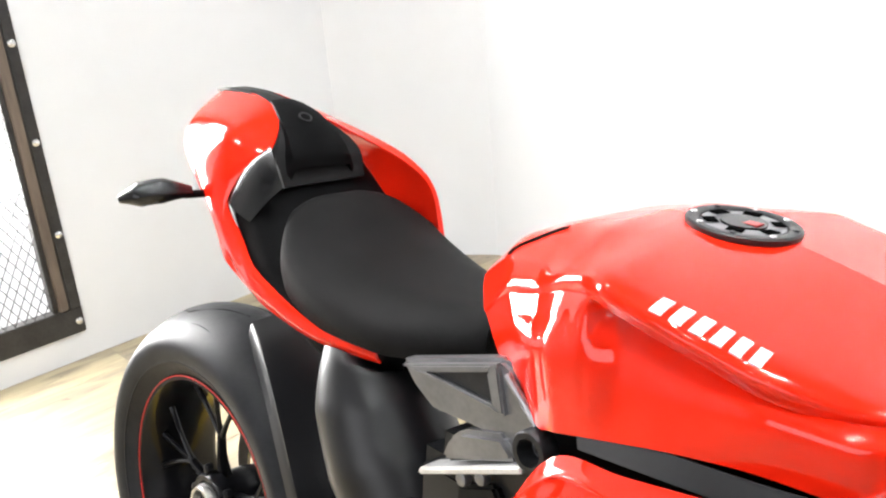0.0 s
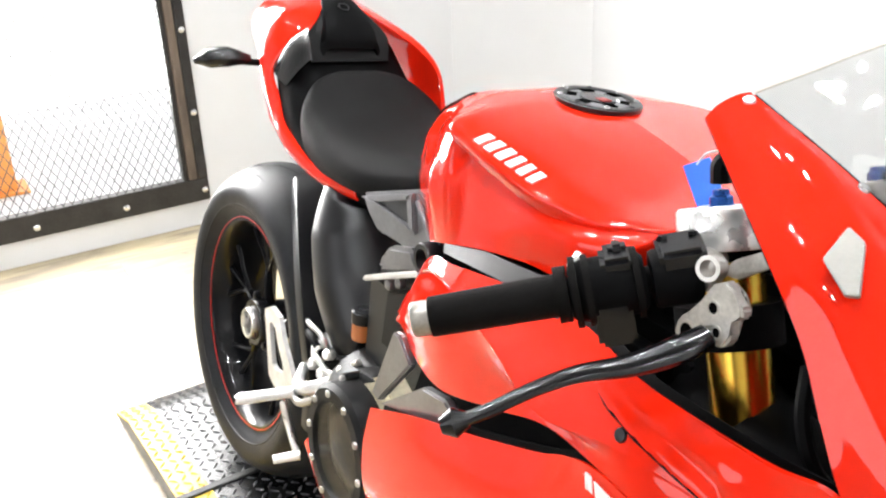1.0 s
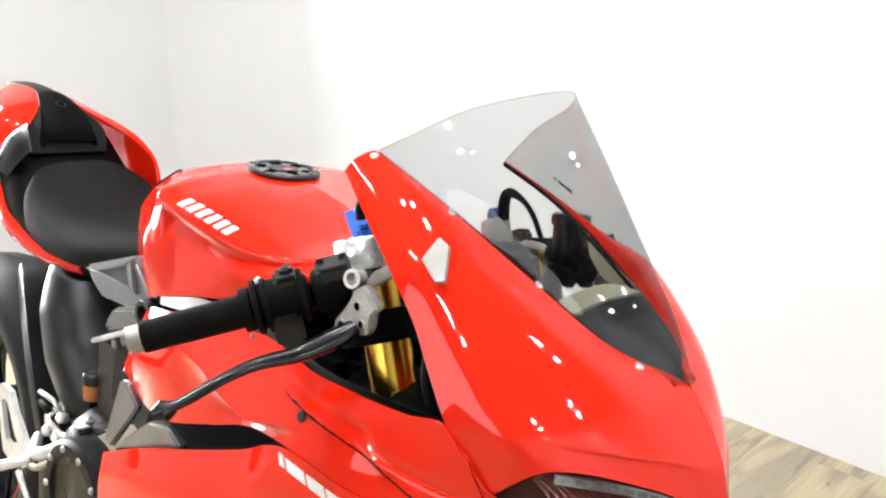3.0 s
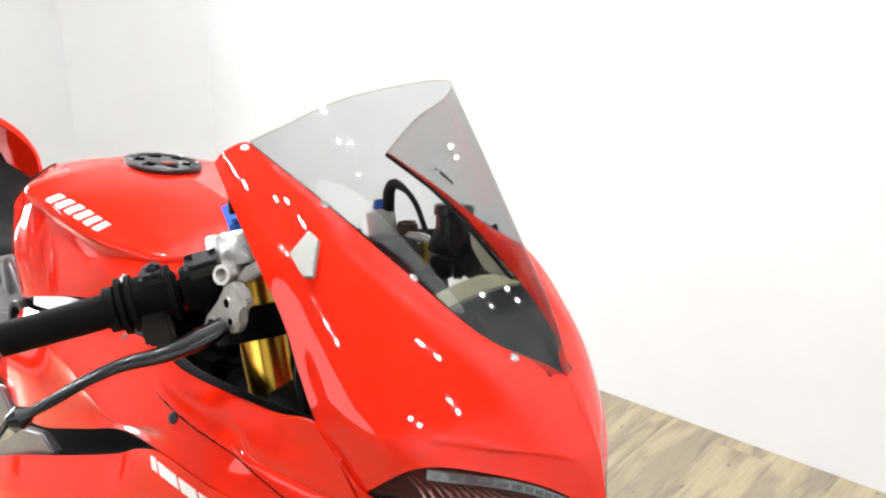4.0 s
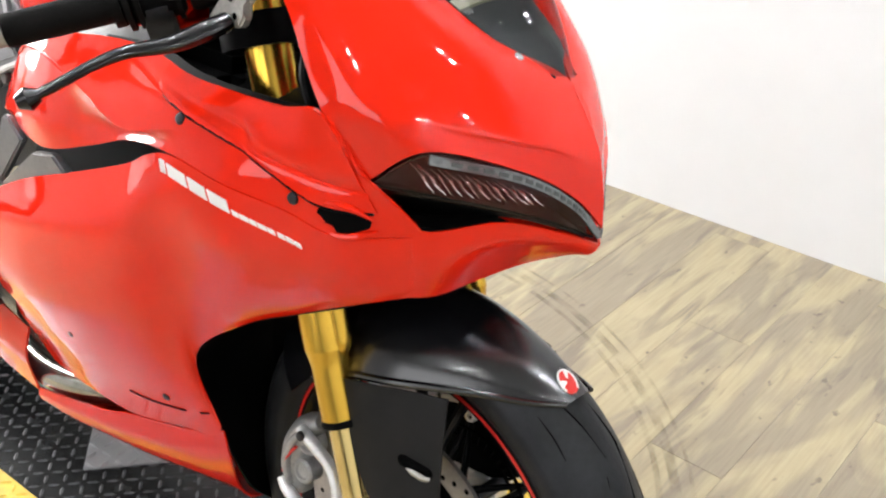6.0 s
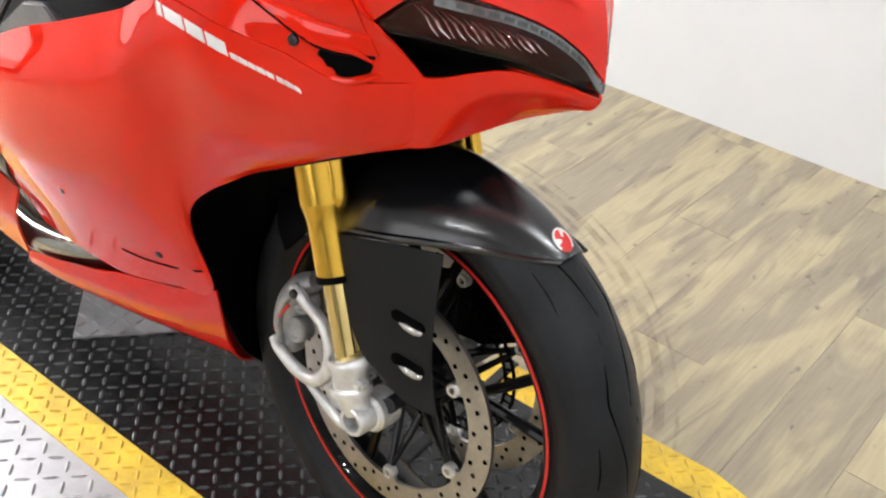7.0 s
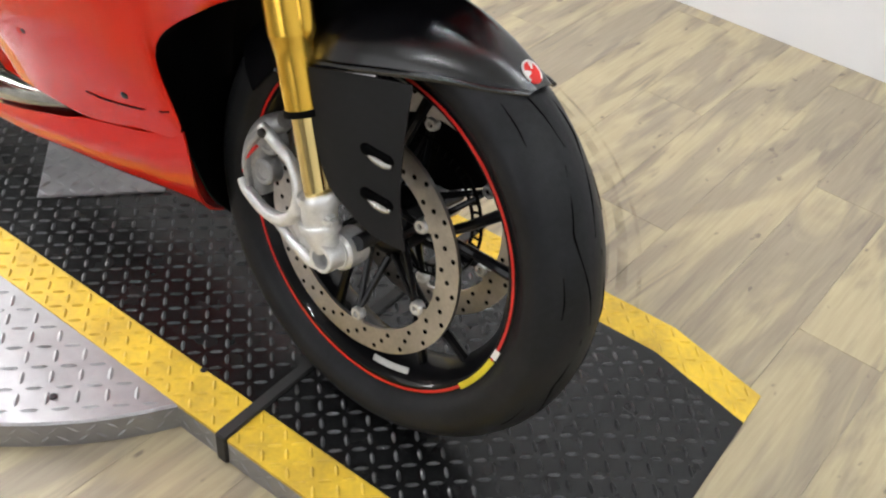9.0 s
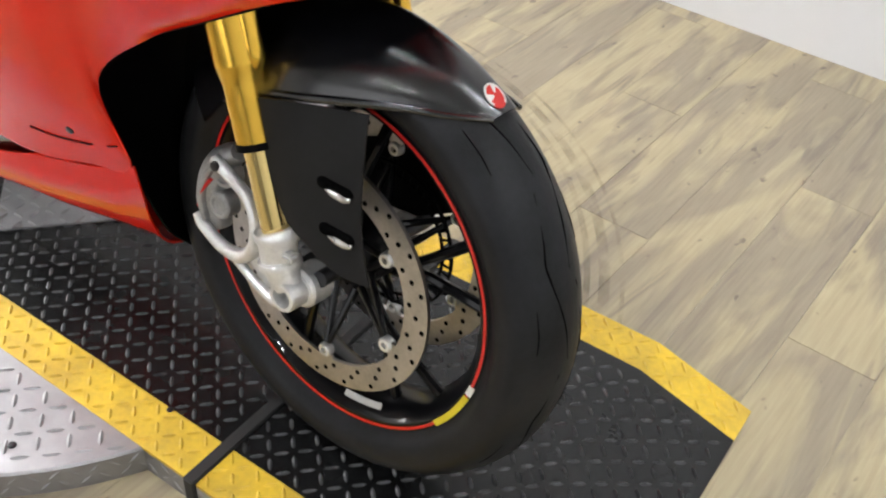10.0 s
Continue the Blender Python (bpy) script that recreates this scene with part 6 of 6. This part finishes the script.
part("ignition_lock", lathe([(0.0003, 0.0), (0.021, 0.0), (0.021, 0.026), (0.017, 0.030), (0.0003, 0.030)], (0.430, 0.0, 0.965), 24, axis=(-0.3, 0, 0.95)), BLACK, bike, "black ignition lock")
part("steering_head", tube([(0.455, 0, 0.96), (0.52, 0, 0.78)], [0.05, 0.06], 20, 6, smooth=False), MATTE, bike, "black steering head")
part("airbox", box(0.03, 0.46, -0.135, 0.135, 0.70, 0.845, 0.02), MATTE, bike, "black airbox below the tank")
part("tank_front_cover", box(0.372, 0.462, -0.112, 0.112, 0.845, 0.925, 0.02), MATTE, bike, "black cover ahead of the tank")
part("airbox_front", box(0.40, 0.60, -0.10, 0.10, 0.70, 0.86, 0.03), MATTE, bike)
part("engine_block", box(-0.16, 0.34, -0.13, 0.13, 0.30, 0.71, 0.03), CHARCOAL, bike, "dark engine block")
part("radiator", box(0.34, 0.40, -0.13, 0.13, 0.38, 0.70, 0.008), MATTE, bike, "black radiator behind the front wheel")
for side in (1, -1):
    part("air_duct", tube([(0.70, 0.12 * side, 0.78), (0.62, 0.13 * side, 0.79), (0.52, 0.10 * side, 0.79), (0.44, 0.06 * side, 0.79)], [0.045, 0.05, 0.05, 0.05], 14, 16), MATTE, bike, "black intake duct")
    part("inner_bracket", box(0.575, 0.60, -0.185 * side - 0.012, -0.185 * side + 0.012, 0.815, 0.835, 0.003), GREYDECAL, bike, "pale connector block")
    part("cable", tube([(0.60, 0.15 * side, 0.90), (0.62, 0.17 * side, 0.87), (0.64, 0.17 * side, 0.84), (0.66, 0.15 * side, 0.82)], 0.006, 8, 14), MATTE, bike)
LINER = [
    [(0.755, 0.092, 0.686), (0.755, 0.05, 0.694), (0.755, 0.0, 0.696)],
    [(0.702, 0.158, 0.654), (0.700, 0.08, 0.690), (0.700, 0.0, 0.694)],
    [(0.620, 0.164, 0.610), (0.600, 0.09, 0.655), (0.600, 0.0, 0.663)],
    [(0.535, 0.167, 0.562), (0.490, 0.09, 0.590), (0.480, 0.0, 0.600)],
    [(0.459, 0.168, 0.488), (0.420, 0.09, 0.490), (0.410, 0.0, 0.490)],
    [(0.468, 0.132, 0.370), (0.430, 0.07, 0.375), (0.412, 0.0, 0.375)],
    [(0.472, 0.086, 0.268), (0.442, 0.05, 0.270), (0.424, 0.0, 0.270)],
    [(0.456, 0.030, 0.205), (0.450, 0.015, 0.203), (0.446, 0.0, 0.202)],
]
for side in (False, True):
    part("arch_liner", sheet(LINER, 40, 14, 0.003, (0.35, 0, 0.75), mirror=side), MATTE, bike, "matte black liner of the front arch")
    # matte black inner skin behind the nose and the side panels
    if not side:
        part("inner_panel", sheet([[(x - 0.006, w - 0.006, z - 0.003) for x, w, z in r[:4]] for r in NOSE[:5]], 24, 12, 0.002), MATTE, bike, "black inside of the nose fairing")
    part("inner_panel", sheet([[(x, w - 0.016, z) for x, w, z in r] for r in UPPER[3:9]], 20, 8, 0.002, mirror=side), MATTE, bike)
    part("inner_panel", sheet([[(x, w - 0.020, z) for x, w, z in r[:4]] for r in LOWER[:6]], 20, 8, 0.002, mirror=side), MATTE, bike)
LEDGE = [(0.640, 0.050, 0.918), (0.642, 0.0, 0.938), (0.660, -0.050, 0.955), (0.690, -0.068, 0.957)], [(0.686, 0.046, 0.938), (0.698, 0.0, 0.954), (0.712, -0.040, 0.961), (0.712, -0.056, 0.957)]
part("dash_ledge", sheet([LEDGE[0], [tuple((np.array(a) + b) / 2 + (0, 0, 0.002)) for a, b in zip(*LEDGE)], LEDGE[1]], 8, 18, 0.003, (0.65, 0, 0.8)), OLIVE, bike, "pale olive ledge inside the nose")
part("dash_shelf", sheet([[(x + 0.002, w, z - 0.002) for x, w, z in LEDGE[1]], [(0.755, 0.036, 0.918), (0.768, 0.0, 0.930), (0.772, -0.026, 0.928), (0.770, -0.036, 0.922)], [(0.800, 0.018, 0.894), (0.806, 0.0, 0.897), (0.804, -0.012, 0.896), (0.802, -0.018, 0.892)]], 14, 18, 0.004, (0.7, 0, 0.8)), CHARCOAL, bike, "dark grey inner nose panel")
part("far_liner", sheet([[(0.606, -0.096, 0.990), (0.612, -0.094, 0.972), (0.640, -0.086, 0.952)], [(0.640, -0.080, 0.980), (0.645, -0.080, 0.966), (0.662, -0.076, 0.952)], [(0.698, -0.056, 0.964), (0.698, -0.058, 0.959), (0.700, -0.060, 0.955)]], 12, 8, 0.003, (0.6, 0, 0.9)), OLIVE, bike, "pale olive inside of the far fairing")
part("instrument_panel", box(0.520, 0.545, -0.085, 0.085, 0.90, 0.965, 0.006, turn=Matrix.Rotation(radians(-35), 4, "Y")), BLACK, bike, "black instrument panel")
part("duct_floor", sheet([[(0.05, 0.160, 0.560), (0.06, 0.145, 0.640), (0.07, 0.132, 0.700)], [(0.20, 0.165, 0.580), (0.20, 0.150, 0.660), (0.20, 0.137, 0.730)], [(0.46, 0.180, 0.660), (0.46, 0.165, 0.720), (0.46, 0.140, 0.775)]], 14, 10, 0.003, (0.2, 0, 0.9)), MATTE, bike, "black inside of the side duct")
part("duct_cover", prism([(0.052, 0.585), (0.161, 0.666), (0.213, 0.678), (0.246, 0.664), (0.240, 0.652)], 0.186, 0.200, 0.003, lift=lambda x, z: 0.05 * x), PLATEGREY, bike, "dark grey duct vane")
part("rear_duct_cover", prism([(0.049, 0.683), (0.066, 0.685), (0.100, 0.660), (0.026, 0.572), (0.006, 0.576)], 0.178, 0.190, 0.003), PLATEGREY, bike, "dark grey engine side cover")

# ---- frame, engine and rear parts ----
plate = part("subframe_plate", prism([(-0.170, 0.790), (-0.014, 0.843), (0.014, 0.831), (0.045, 0.804), (0.064, 0.782), (0.050, 0.754), (0.020, 0.750), (0.005, 0.762), (-0.050, 0.764), (-0.113, 0.750), (-0.142, 0.772)], 0.112, 0.136, 0.005), PLATEGREY, bike, "grey cast subframe plate")
TRI, HOLE = ((-0.160, 0.7885), (-0.016, 0.838), (-0.002, 0.787)), ((-0.116, 0.7945), (-0.030, 0.8245), (-0.020, 0.7935))
for k in range(3):
    part("plate_rim", prism([TRI[k], TRI[(k + 1) % 3], HOLE[(k + 1) % 3], HOLE[k]], 0.130, 0.1425, 0.0022), PLATEGREY, plate, "raised triangular rim")
part("plate_recess", prism([(x * 0.985, z) for x, z in HOLE], 0.134, 0.1372, 0.0005), CHARCOAL, plate, "dark recess inside the rim")
part("plate_rib", tube([(-0.002, 0.141, 0.832), (0.022, 0.141, 0.812), (0.040, 0.141, 0.796)], 0.004, 8, 10), PLATEGREY, plate)
part("pivot_ring", ring([(0.022, 0.0), (0.022, 0.030), (0.020, 0.033), (0.014, 0.033), (0.012, 0.022), (0.012, 0.0)], (0.043, 0.122, 0.772), 28), CHARCOAL, bike, "round frame mount")
part("pivot_bolt", knob((0.043, 0.134, 0.772), 0.008, 0.006, seg=6), BOLT, bike)
part("frame_bar", sheet([[(0.098, 0.158, 0.828), (0.200, 0.168, 0.843), (0.300, 0.172, 0.857), (0.372, 0.168, 0.868)], [(0.110, 0.166, 0.808), (0.204, 0.177, 0.824), (0.304, 0.181, 0.838), (0.370, 0.176, 0.850)]], 6, 20, 0.012), CHARCOAL, bike, "dark grey frame rail below the tank")
head = part("cylinder_head", prism([(-0.105, 0.672), (-0.085, 0.735), (-0.055, 0.750), (0.020, 0.765), (0.050, 0.752), (0.060, 0.700), (0.040, 0.640), (-0.060, 0.630)], 0.08, 0.128, 0.006), CHARCOAL, bike, "dark cast cylinder head")
part("head_cover", prism([(-0.090, 0.706), (-0.079, 0.734), (-0.060, 0.752), (-0.002, 0.769), (0.015, 0.756), (0.018, 0.747)], 0.128, 0.146, 0.006), PLATEGREY, head)
part("cover_ledge", prism([(-0.114, 0.680), (-0.115, 0.688), (0.032, 0.753), (0.034, 0.745)], 0.12, 0.152, 0.0022), ALU, head, "bright cover ledge")
for cx, cz in ((-0.056, 0.697), (-0.029, 0.710)):
    part("bracket_bolt", knob((cx, 0.136, cz), 0.0085, 0.010, seg=16), PLATEGREY, head)
part("lower_bracket", prism([(-0.068, 0.684), (-0.016, 0.705), (-0.004, 0.690), (-0.022, 0.640), (-0.030, 0.600), (-0.075, 0.600)], 0.118, 0.138, 0.004), TRIMBLACK, bike, "black lower bracket")
part("shock_cover", tube([(-0.285, 0.055, 0.770), (-0.305, 0.058, 0.740), (-0.292, 0.062, 0.680), (-0.252, 0.066, 0.610), (-0.200, 0.068, 0.540), (-0.165, 0.068, 0.500)], [0.02, 0.066, 0.084, 0.088, 0.078, 0.05], 36, 36), SATIN, bike, "large satin black rounded cover")
hug = []
for ang, r_, rw in ((77, 0.345, 0.034), (66, 0.348, 0.056), (52, 0.352, 0.080), (38, 0.356, 0.098), (24, 0.360, 0.106), (8, 0.364, 0.104), (-8, 0.366, 0.104)):
    ca, sa = math.cos(radians(ang)), math.sin(radians(ang))
    hug.append([(-0.735 + (r_ - d) * ca, w, 0.325 + (r_ - d) * sa) for w, d in ((-0.085, 0.02), (-0.070, 0.0), (-0.02, -0.006), (rw - 0.012, 0.0), (rw - 0.002, 0.006), (rw, 0.030))])
part("rear_hugger", sheet(hug, 30, 20, 0.003, (-0.735, 0, 0.325)), SATIN, bike, "satin black rear wheel hugger")
part("swingarm", tube([(-0.735, -0.10, 0.325), (-0.60, -0.11, 0.37), (-0.42, -0.09, 0.43), (-0.28, -0.03, 0.47), (-0.16, 0.0, 0.48)], [0.05, 0.06, 0.062, 0.07, 0.06], 16, 24), BLACK, bike, "black single-sided swingarm")
part("swingarm_bridge", tube([(-0.40, 0.06, 0.42), (-0.28, 0.09, 0.47), (-0.16, 0.10, 0.49)], [0.03, 0.05, 0.05], 14, 14), MATTE, bike)

# clutch cover
cc = (-0.052, 0.455)
cl = part("clutch_housing", ring([(0.096, 0.150), (0.098, 0.188), (0.096, 0.203), (0.089, 0.210), (0.072, 0.210), (0.068, 0.204), (0.068, 0.150)], (cc[0], 0, cc[1]), 48), TRIMBLACK, bike, "black round clutch housing")
part("clutch_barrel", ring([(0.104, 0.090), (0.106, 0.150), (0.102, 0.164), (0.090, 0.168), (0.088, 0.090)], (cc[0] + 0.012, 0, cc[1] + 0.008), 40), TRIMBLACK, cl, "black stepped clutch casing")
part("clutch_window", lathe([(0.0690, 0.2035), (0.0690, 0.2060), (0.0003, 0.2068)], (cc[0], 0, cc[1]), 40), CLEAR, cl, "clear clutch cover")
part("clutch_basket", lathe([(0.0675, 0.155), (0.066, 0.182), (0.050, 0.186), (0.046, 0.178), (0.0003, 0.178)], (cc[0], 0, cc[1]), 40), CLUTCHTAN, cl, "tan clutch pressure plate")
part("clutch_hub", lathe([(0.036, 0.178), (0.036, 0.192), (0.028, 0.199), (0.012, 0.199), (0.010, 0.192), (0.0003, 0.192)], (cc[0], 0, cc[1]), 24), CLUTCHRED, cl, "dull red clutch hub")
for k in range(10):
    a = 2 * math.pi * k / 10
    part("clutch_bolt", knob((cc[0] + 0.082 * math.cos(a), 0.209, cc[1] + 0.082 * math.sin(a)), 0.0055, 0.005), STEEL, cl)
    if k % 2:
        part("housing_lug", tube([(cc[0] + 0.098 * math.cos(a), 0.160, cc[1] + 0.098 * math.sin(a)), (cc[0] + 0.098 * math.cos(a), 0.186, cc[1] + 0.098 * math.sin(a))], 0.009, 10, 3, smooth=False), GLOSS, cl)
        part("lug_bolt", knob((cc[0] + 0.099 * math.cos(a), 0.186, cc[1] + 0.099 * math.sin(a)), 0.0055, 0.006, seg=6), STEEL, cl)
for k in range(6):
    a = 2 * math.pi * k / 6 + 0.3
    part("spring_post", lathe([(0.009, 0.170), (0.009, 0.188), (0.0003, 0.189)], (cc[0] + 0.047 * math.cos(a), 0, cc[1] + 0.047 * math.sin(a)), 12), STEEL, cl)
part("engine_side_cover", tube([(-0.16, 0.10, 0.50), (-0.05, 0.11, 0.46), (0.08, 0.11, 0.42)], [0.07, 0.10, 0.09], 18, 14), CHARCOAL, bike, "dark cast engine side cover")
part("sump_casting", prism([(-0.12, 0.52), (-0.02, 0.58), (0.03, 0.56), (0.02, 0.50)], 0.12, 0.168, 0.006), BRASS, bike, "pale cast engine cover")

# footrest, heel guard and pedal
foot = part("footrest_bracket", tube([(-0.300, 0.150, 0.455), (-0.255, 0.176, 0.446), (-0.205, 0.170, 0.470), (-0.170, 0.140, 0.50)], [0.008, 0.012, 0.010, 0.010], 12, 16), ALU, bike, "bright cast footrest bracket")
part("footpeg", tube([(-0.250, 0.186, 0.442), (-0.256, 0.198, 0.438), (-0.288, 0.256, 0.422), (-0.291, 0.262, 0.420)], [0.008, 0.009, 0.0095, 0.008], 14, 20), ALU, foot, "knurled aluminium footpeg")
bm = bmesh.new()
outer = [(-0.415, 0.510), (-0.388, 0.526), (-0.352, 0.522), (-0.330, 0.490), (-0.290, 0.452), (-0.275, 0.420), (-0.300, 0.400), (-0.360, 0.392), (-0.385, 0.400)]
inner = [(-0.392, 0.492), (-0.382, 0.500), (-0.366, 0.497), (-0.350, 0.472), (-0.330, 0.452), (-0.322, 0.440), (-0.330, 0.432), (-0.358, 0.424), (-0.372, 0.428)]
loops = [[bm.verts.new((x, -w, z)) for x, z in o] for o, w in ((outer, 0.176), (inner, 0.176), (inner, 0.168), (outer, 0.168))]
for a, b in zip(loops, loops[1:] + loops[:1]):
    for i in range(9):
        bm.faces.new((a[i], a[(i + 1) % 9], b[(i + 1) % 9], b[i]))
part("heel_guard", bm, ALU, foot, "bright heel guard plate with a cut-out")
part("brake_pedal", tube([(-0.272, 0.194, 0.410), (-0.240, 0.201, 0.400), (-0.205, 0.208, 0.394), (-0.160, 0.216, 0.388)], [0.007, 0.0058, 0.0052, 0.006], 10, 16), STEEL, foot, "bright brake pedal")
part("pedal_tip", tube([(-0.160, 0.212, 0.386), (-0.170, 0.250, 0.380)], [0.008, 0.007], 10, 6, smooth=False), ALU, foot)
part("linkage_rod", tube([(-0.262, 0.186, 0.432), (-0.215, 0.190, 0.44), (-0.165, 0.175, 0.478)], 0.006, 8, 10), STEEL, foot)
rv = part("rear_brake_reservoir", lathe([(0.0003, 0.0), (0.0165, 0.0), (0.0175, 0.004), (0.0175, 0.028), (0.0003, 0.028)], (-0.152, 0.125, 0.570), 20, axis=(0, 0, 1)), AMBER, bike, "amber brake fluid reservoir")
part("reservoir_cap", lathe([(0.019, 0.0), (0.019, 0.016), (0.016, 0.019), (0.0003, 0.019)], (-0.152, 0.125, 0.597), 18, axis=(0, 0, 1)), BLACK, rv, "black cap")
for pts, r_, m_ in (
    ([(-0.152, 0.125, 0.572), (-0.158, 0.130, 0.540), (-0.190, 0.140, 0.520), (-0.225, 0.150, 0.515)], 0.006, MATTE),
    ([(-0.290, 0.150, 0.520), (-0.250, 0.160, 0.528), (-0.210, 0.155, 0.515), (-0.180, 0.140, 0.520), (-0.120, 0.135, 0.545)], 0.006, MATTE),
    ([(-0.300, 0.148, 0.535), (-0.260, 0.160, 0.548), (-0.220, 0.158, 0.545), (-0.205, 0.150, 0.520)], 0.0042, STEEL),
    ([(-0.250, 0.150, 0.500), (-0.225, 0.162, 0.510), (-0.190, 0.160, 0.500), (-0.160, 0.150, 0.515), (-0.110, 0.150, 0.555)], 0.0050, CASTDARK),
):
    part("hose", tube(pts, r_, 8, 24), m_, bike, "short engine hose")
for px, pw, pz, r_ in ((-0.245, 0.150, 0.502, 0.011), (-0.215, 0.155, 0.485, 0.010), (-0.190, 0.160, 0.530, 0.009), (-0.145, 0.158, 0.525, 0.008), (-0.262, 0.150, 0.478, 0.010), (-0.228, 0.158, 0.520, 0.007), (-0.172, 0.160, 0.505, 0.007)):
    part("hose_fitting", lathe([(0.0003, -r_), (r_, -r_ * 0.8), (r_, r_ * 0.6), (r_ * 0.6, r_), (0.0003, r_)], (px, pw, pz), 8, axis=(0.4, -0.8, 0.3)), CASTDARK, bike, "bright fitting")
part("caliper_rear", box(-0.285, -0.235, -0.150, -0.110, 0.475, 0.510, 0.008), ALU, bike, "bright rear master cylinder")

# exhaust under the belly
ex = part("exhaust_pipe", tube([(-0.10, 0.112, 0.246), (0.02, 0.128, 0.252), (0.12, 0.130, 0.270), (0.20, 0.124, 0.294), (0.26, 0.100, 0.310)], [0.028, 0.026, 0.024, 0.022, 0.022], 20, 28), PIPE, bike, "heat-stained steel exhaust pipe")
part("exhaust_box", box(-0.18, 0.10, -0.11, 0.11, 0.17, 0.29, 0.03), PIPE, ex, "steel silencer box")

# key tag hanging at the ignition
tag = thing("key_tag", "blue plastic key tag hanging from the ignition key", "key tag", STAND)
ta, tb, tc_ = wframe((0.3625, 0.071, 0.980)), wframe((0.3840, 0.061, 0.994)), wframe((0.4150, 0.091, 0.949))
tn = (tb - ta).cross(tc_ - ta).normalized() * 0.0012
bm = bmesh.new()
quad = [ta, tb, tb + tc_ - ta, tc_]
lo, hi = [bm.verts.new(p - tn) for p in quad], [bm.verts.new(p + tn) for p in quad]
bm.faces.new(lo[::-1])
bm.faces.new(hi)
for i in range(4):
    bm.faces.new((lo[i], lo[(i + 1) % 4], hi[(i + 1) % 4], hi[i]))
part("tag_card", bm, BLUE, tag)
part("tag_ring", tube([(0.3760, 0.068, 0.985), (0.3780, 0.060, 0.996), (0.3880, 0.052, 1.000), (0.3940, 0.056, 0.990), (0.3840, 0.066, 0.982)], 0.0012, 6, 20), STEEL, tag)
part("key_head", tube([(0.3880, 0.046, 1.002), (0.3940, 0.034, 1.008), (0.4020, 0.022, 1.006)], [0.006, 0.011, 0.006], 10, 10, flat=0.4), MATTE, tag, "black key head")
part("key_blade", tube([(0.430, 0.0, 0.992), (0.420, 0.02, 1.002), (0.402, 0.023, 1.006)], [0.003, 0.0025, 0.003], 6, 10), STEEL, tag)

# ---- floor planks, last ----
floor = structure("floor", box(X0 - 0.15, X1 + 0.15, Y0 - 0.15, Y1 + 0.3, FLOOR_Z - 0.12, FLOOR_Z - 0.004, 0), SEAM, "worn oak-look vinyl plank floor", "floor")
PW, PL = 0.152, 1.22
plank_meshes = {}
gx = X0
col = 0
while gx < X1:
    gy = Y0 - (col * 0.43 % PL)
    while gy < Y1:
        a, b = max(gy, Y0), min(gy + PL, Y1)
        if b - a > 0.02:
            w = min(PW, X1 - gx)
            key = (round(w, 3), round(b - a, 3))
            if key in plank_meshes:
                ob = new("plank", plank_meshes[key])
                ob.parent = floor
            else:
                ob = part("plank", box(-w / 2 + 0.0003, w / 2 - 0.0003, -(b - a) / 2 + 0.0003, (b - a) / 2 - 0.0003, -0.004, 0.0, 0.0003), PLANK, floor)
                plank_meshes[key] = ob.data
            ob.location = (gx + w / 2, (a + b) / 2, FLOOR_Z)
        gy += PL
    gx += PW
    col += 1

# faint tyre tracks round the turntable
skid = bpy.data.materials.new("rubber_track")
skid.use_nodes = True
n, ln = skid.node_tree.nodes, skid.node_tree.links
bs = n["Principled BSDF"]
bs.inputs["Base Color"].default_value, bs.inputs["Roughness"].default_value = (0.03, 0.027, 0.022, 1), 0.6
tc, nz, mr = n.new("ShaderNodeTexCoord"), n.new("ShaderNodeTexNoise"), n.new("ShaderNodeMapRange")
nz.inputs["Scale"].default_value, nz.inputs["Detail"].default_value = 14.0, 6.0
mr.inputs[1].default_value, mr.inputs[2].default_value, mr.inputs[3].default_value, mr.inputs[4].default_value = 0.38, 0.75, 0.0, 0.42
ln.new(tc.outputs["Object"], nz.inputs["Vector"])
ln.new(nz.outputs["Fac"], mr.inputs[0])
ln.new(mr.outputs[0], bs.inputs["Alpha"])
for r0, r1 in ((0.945, 0.957), (0.972, 0.992), (1.010, 1.018)):
    bm = bmesh.new()
    ring_a = [[bm.verts.new((r_ * math.cos(a), r_ * math.sin(a), z)) for r_ in (r0, r1)] for z in (0.0004,) for a in np.radians(np.linspace(-30, 150, 121))]
    for a, b_ in zip(ring_a, ring_a[1:]):
        bm.faces.new((a[0], a[1], b_[1], b_[0]))
    tr = part("tyre_track", bm, skid, floor, "faint dark tyre track")
    tr.location = (-0.035, 0.106, FLOOR_Z + 0.0002)
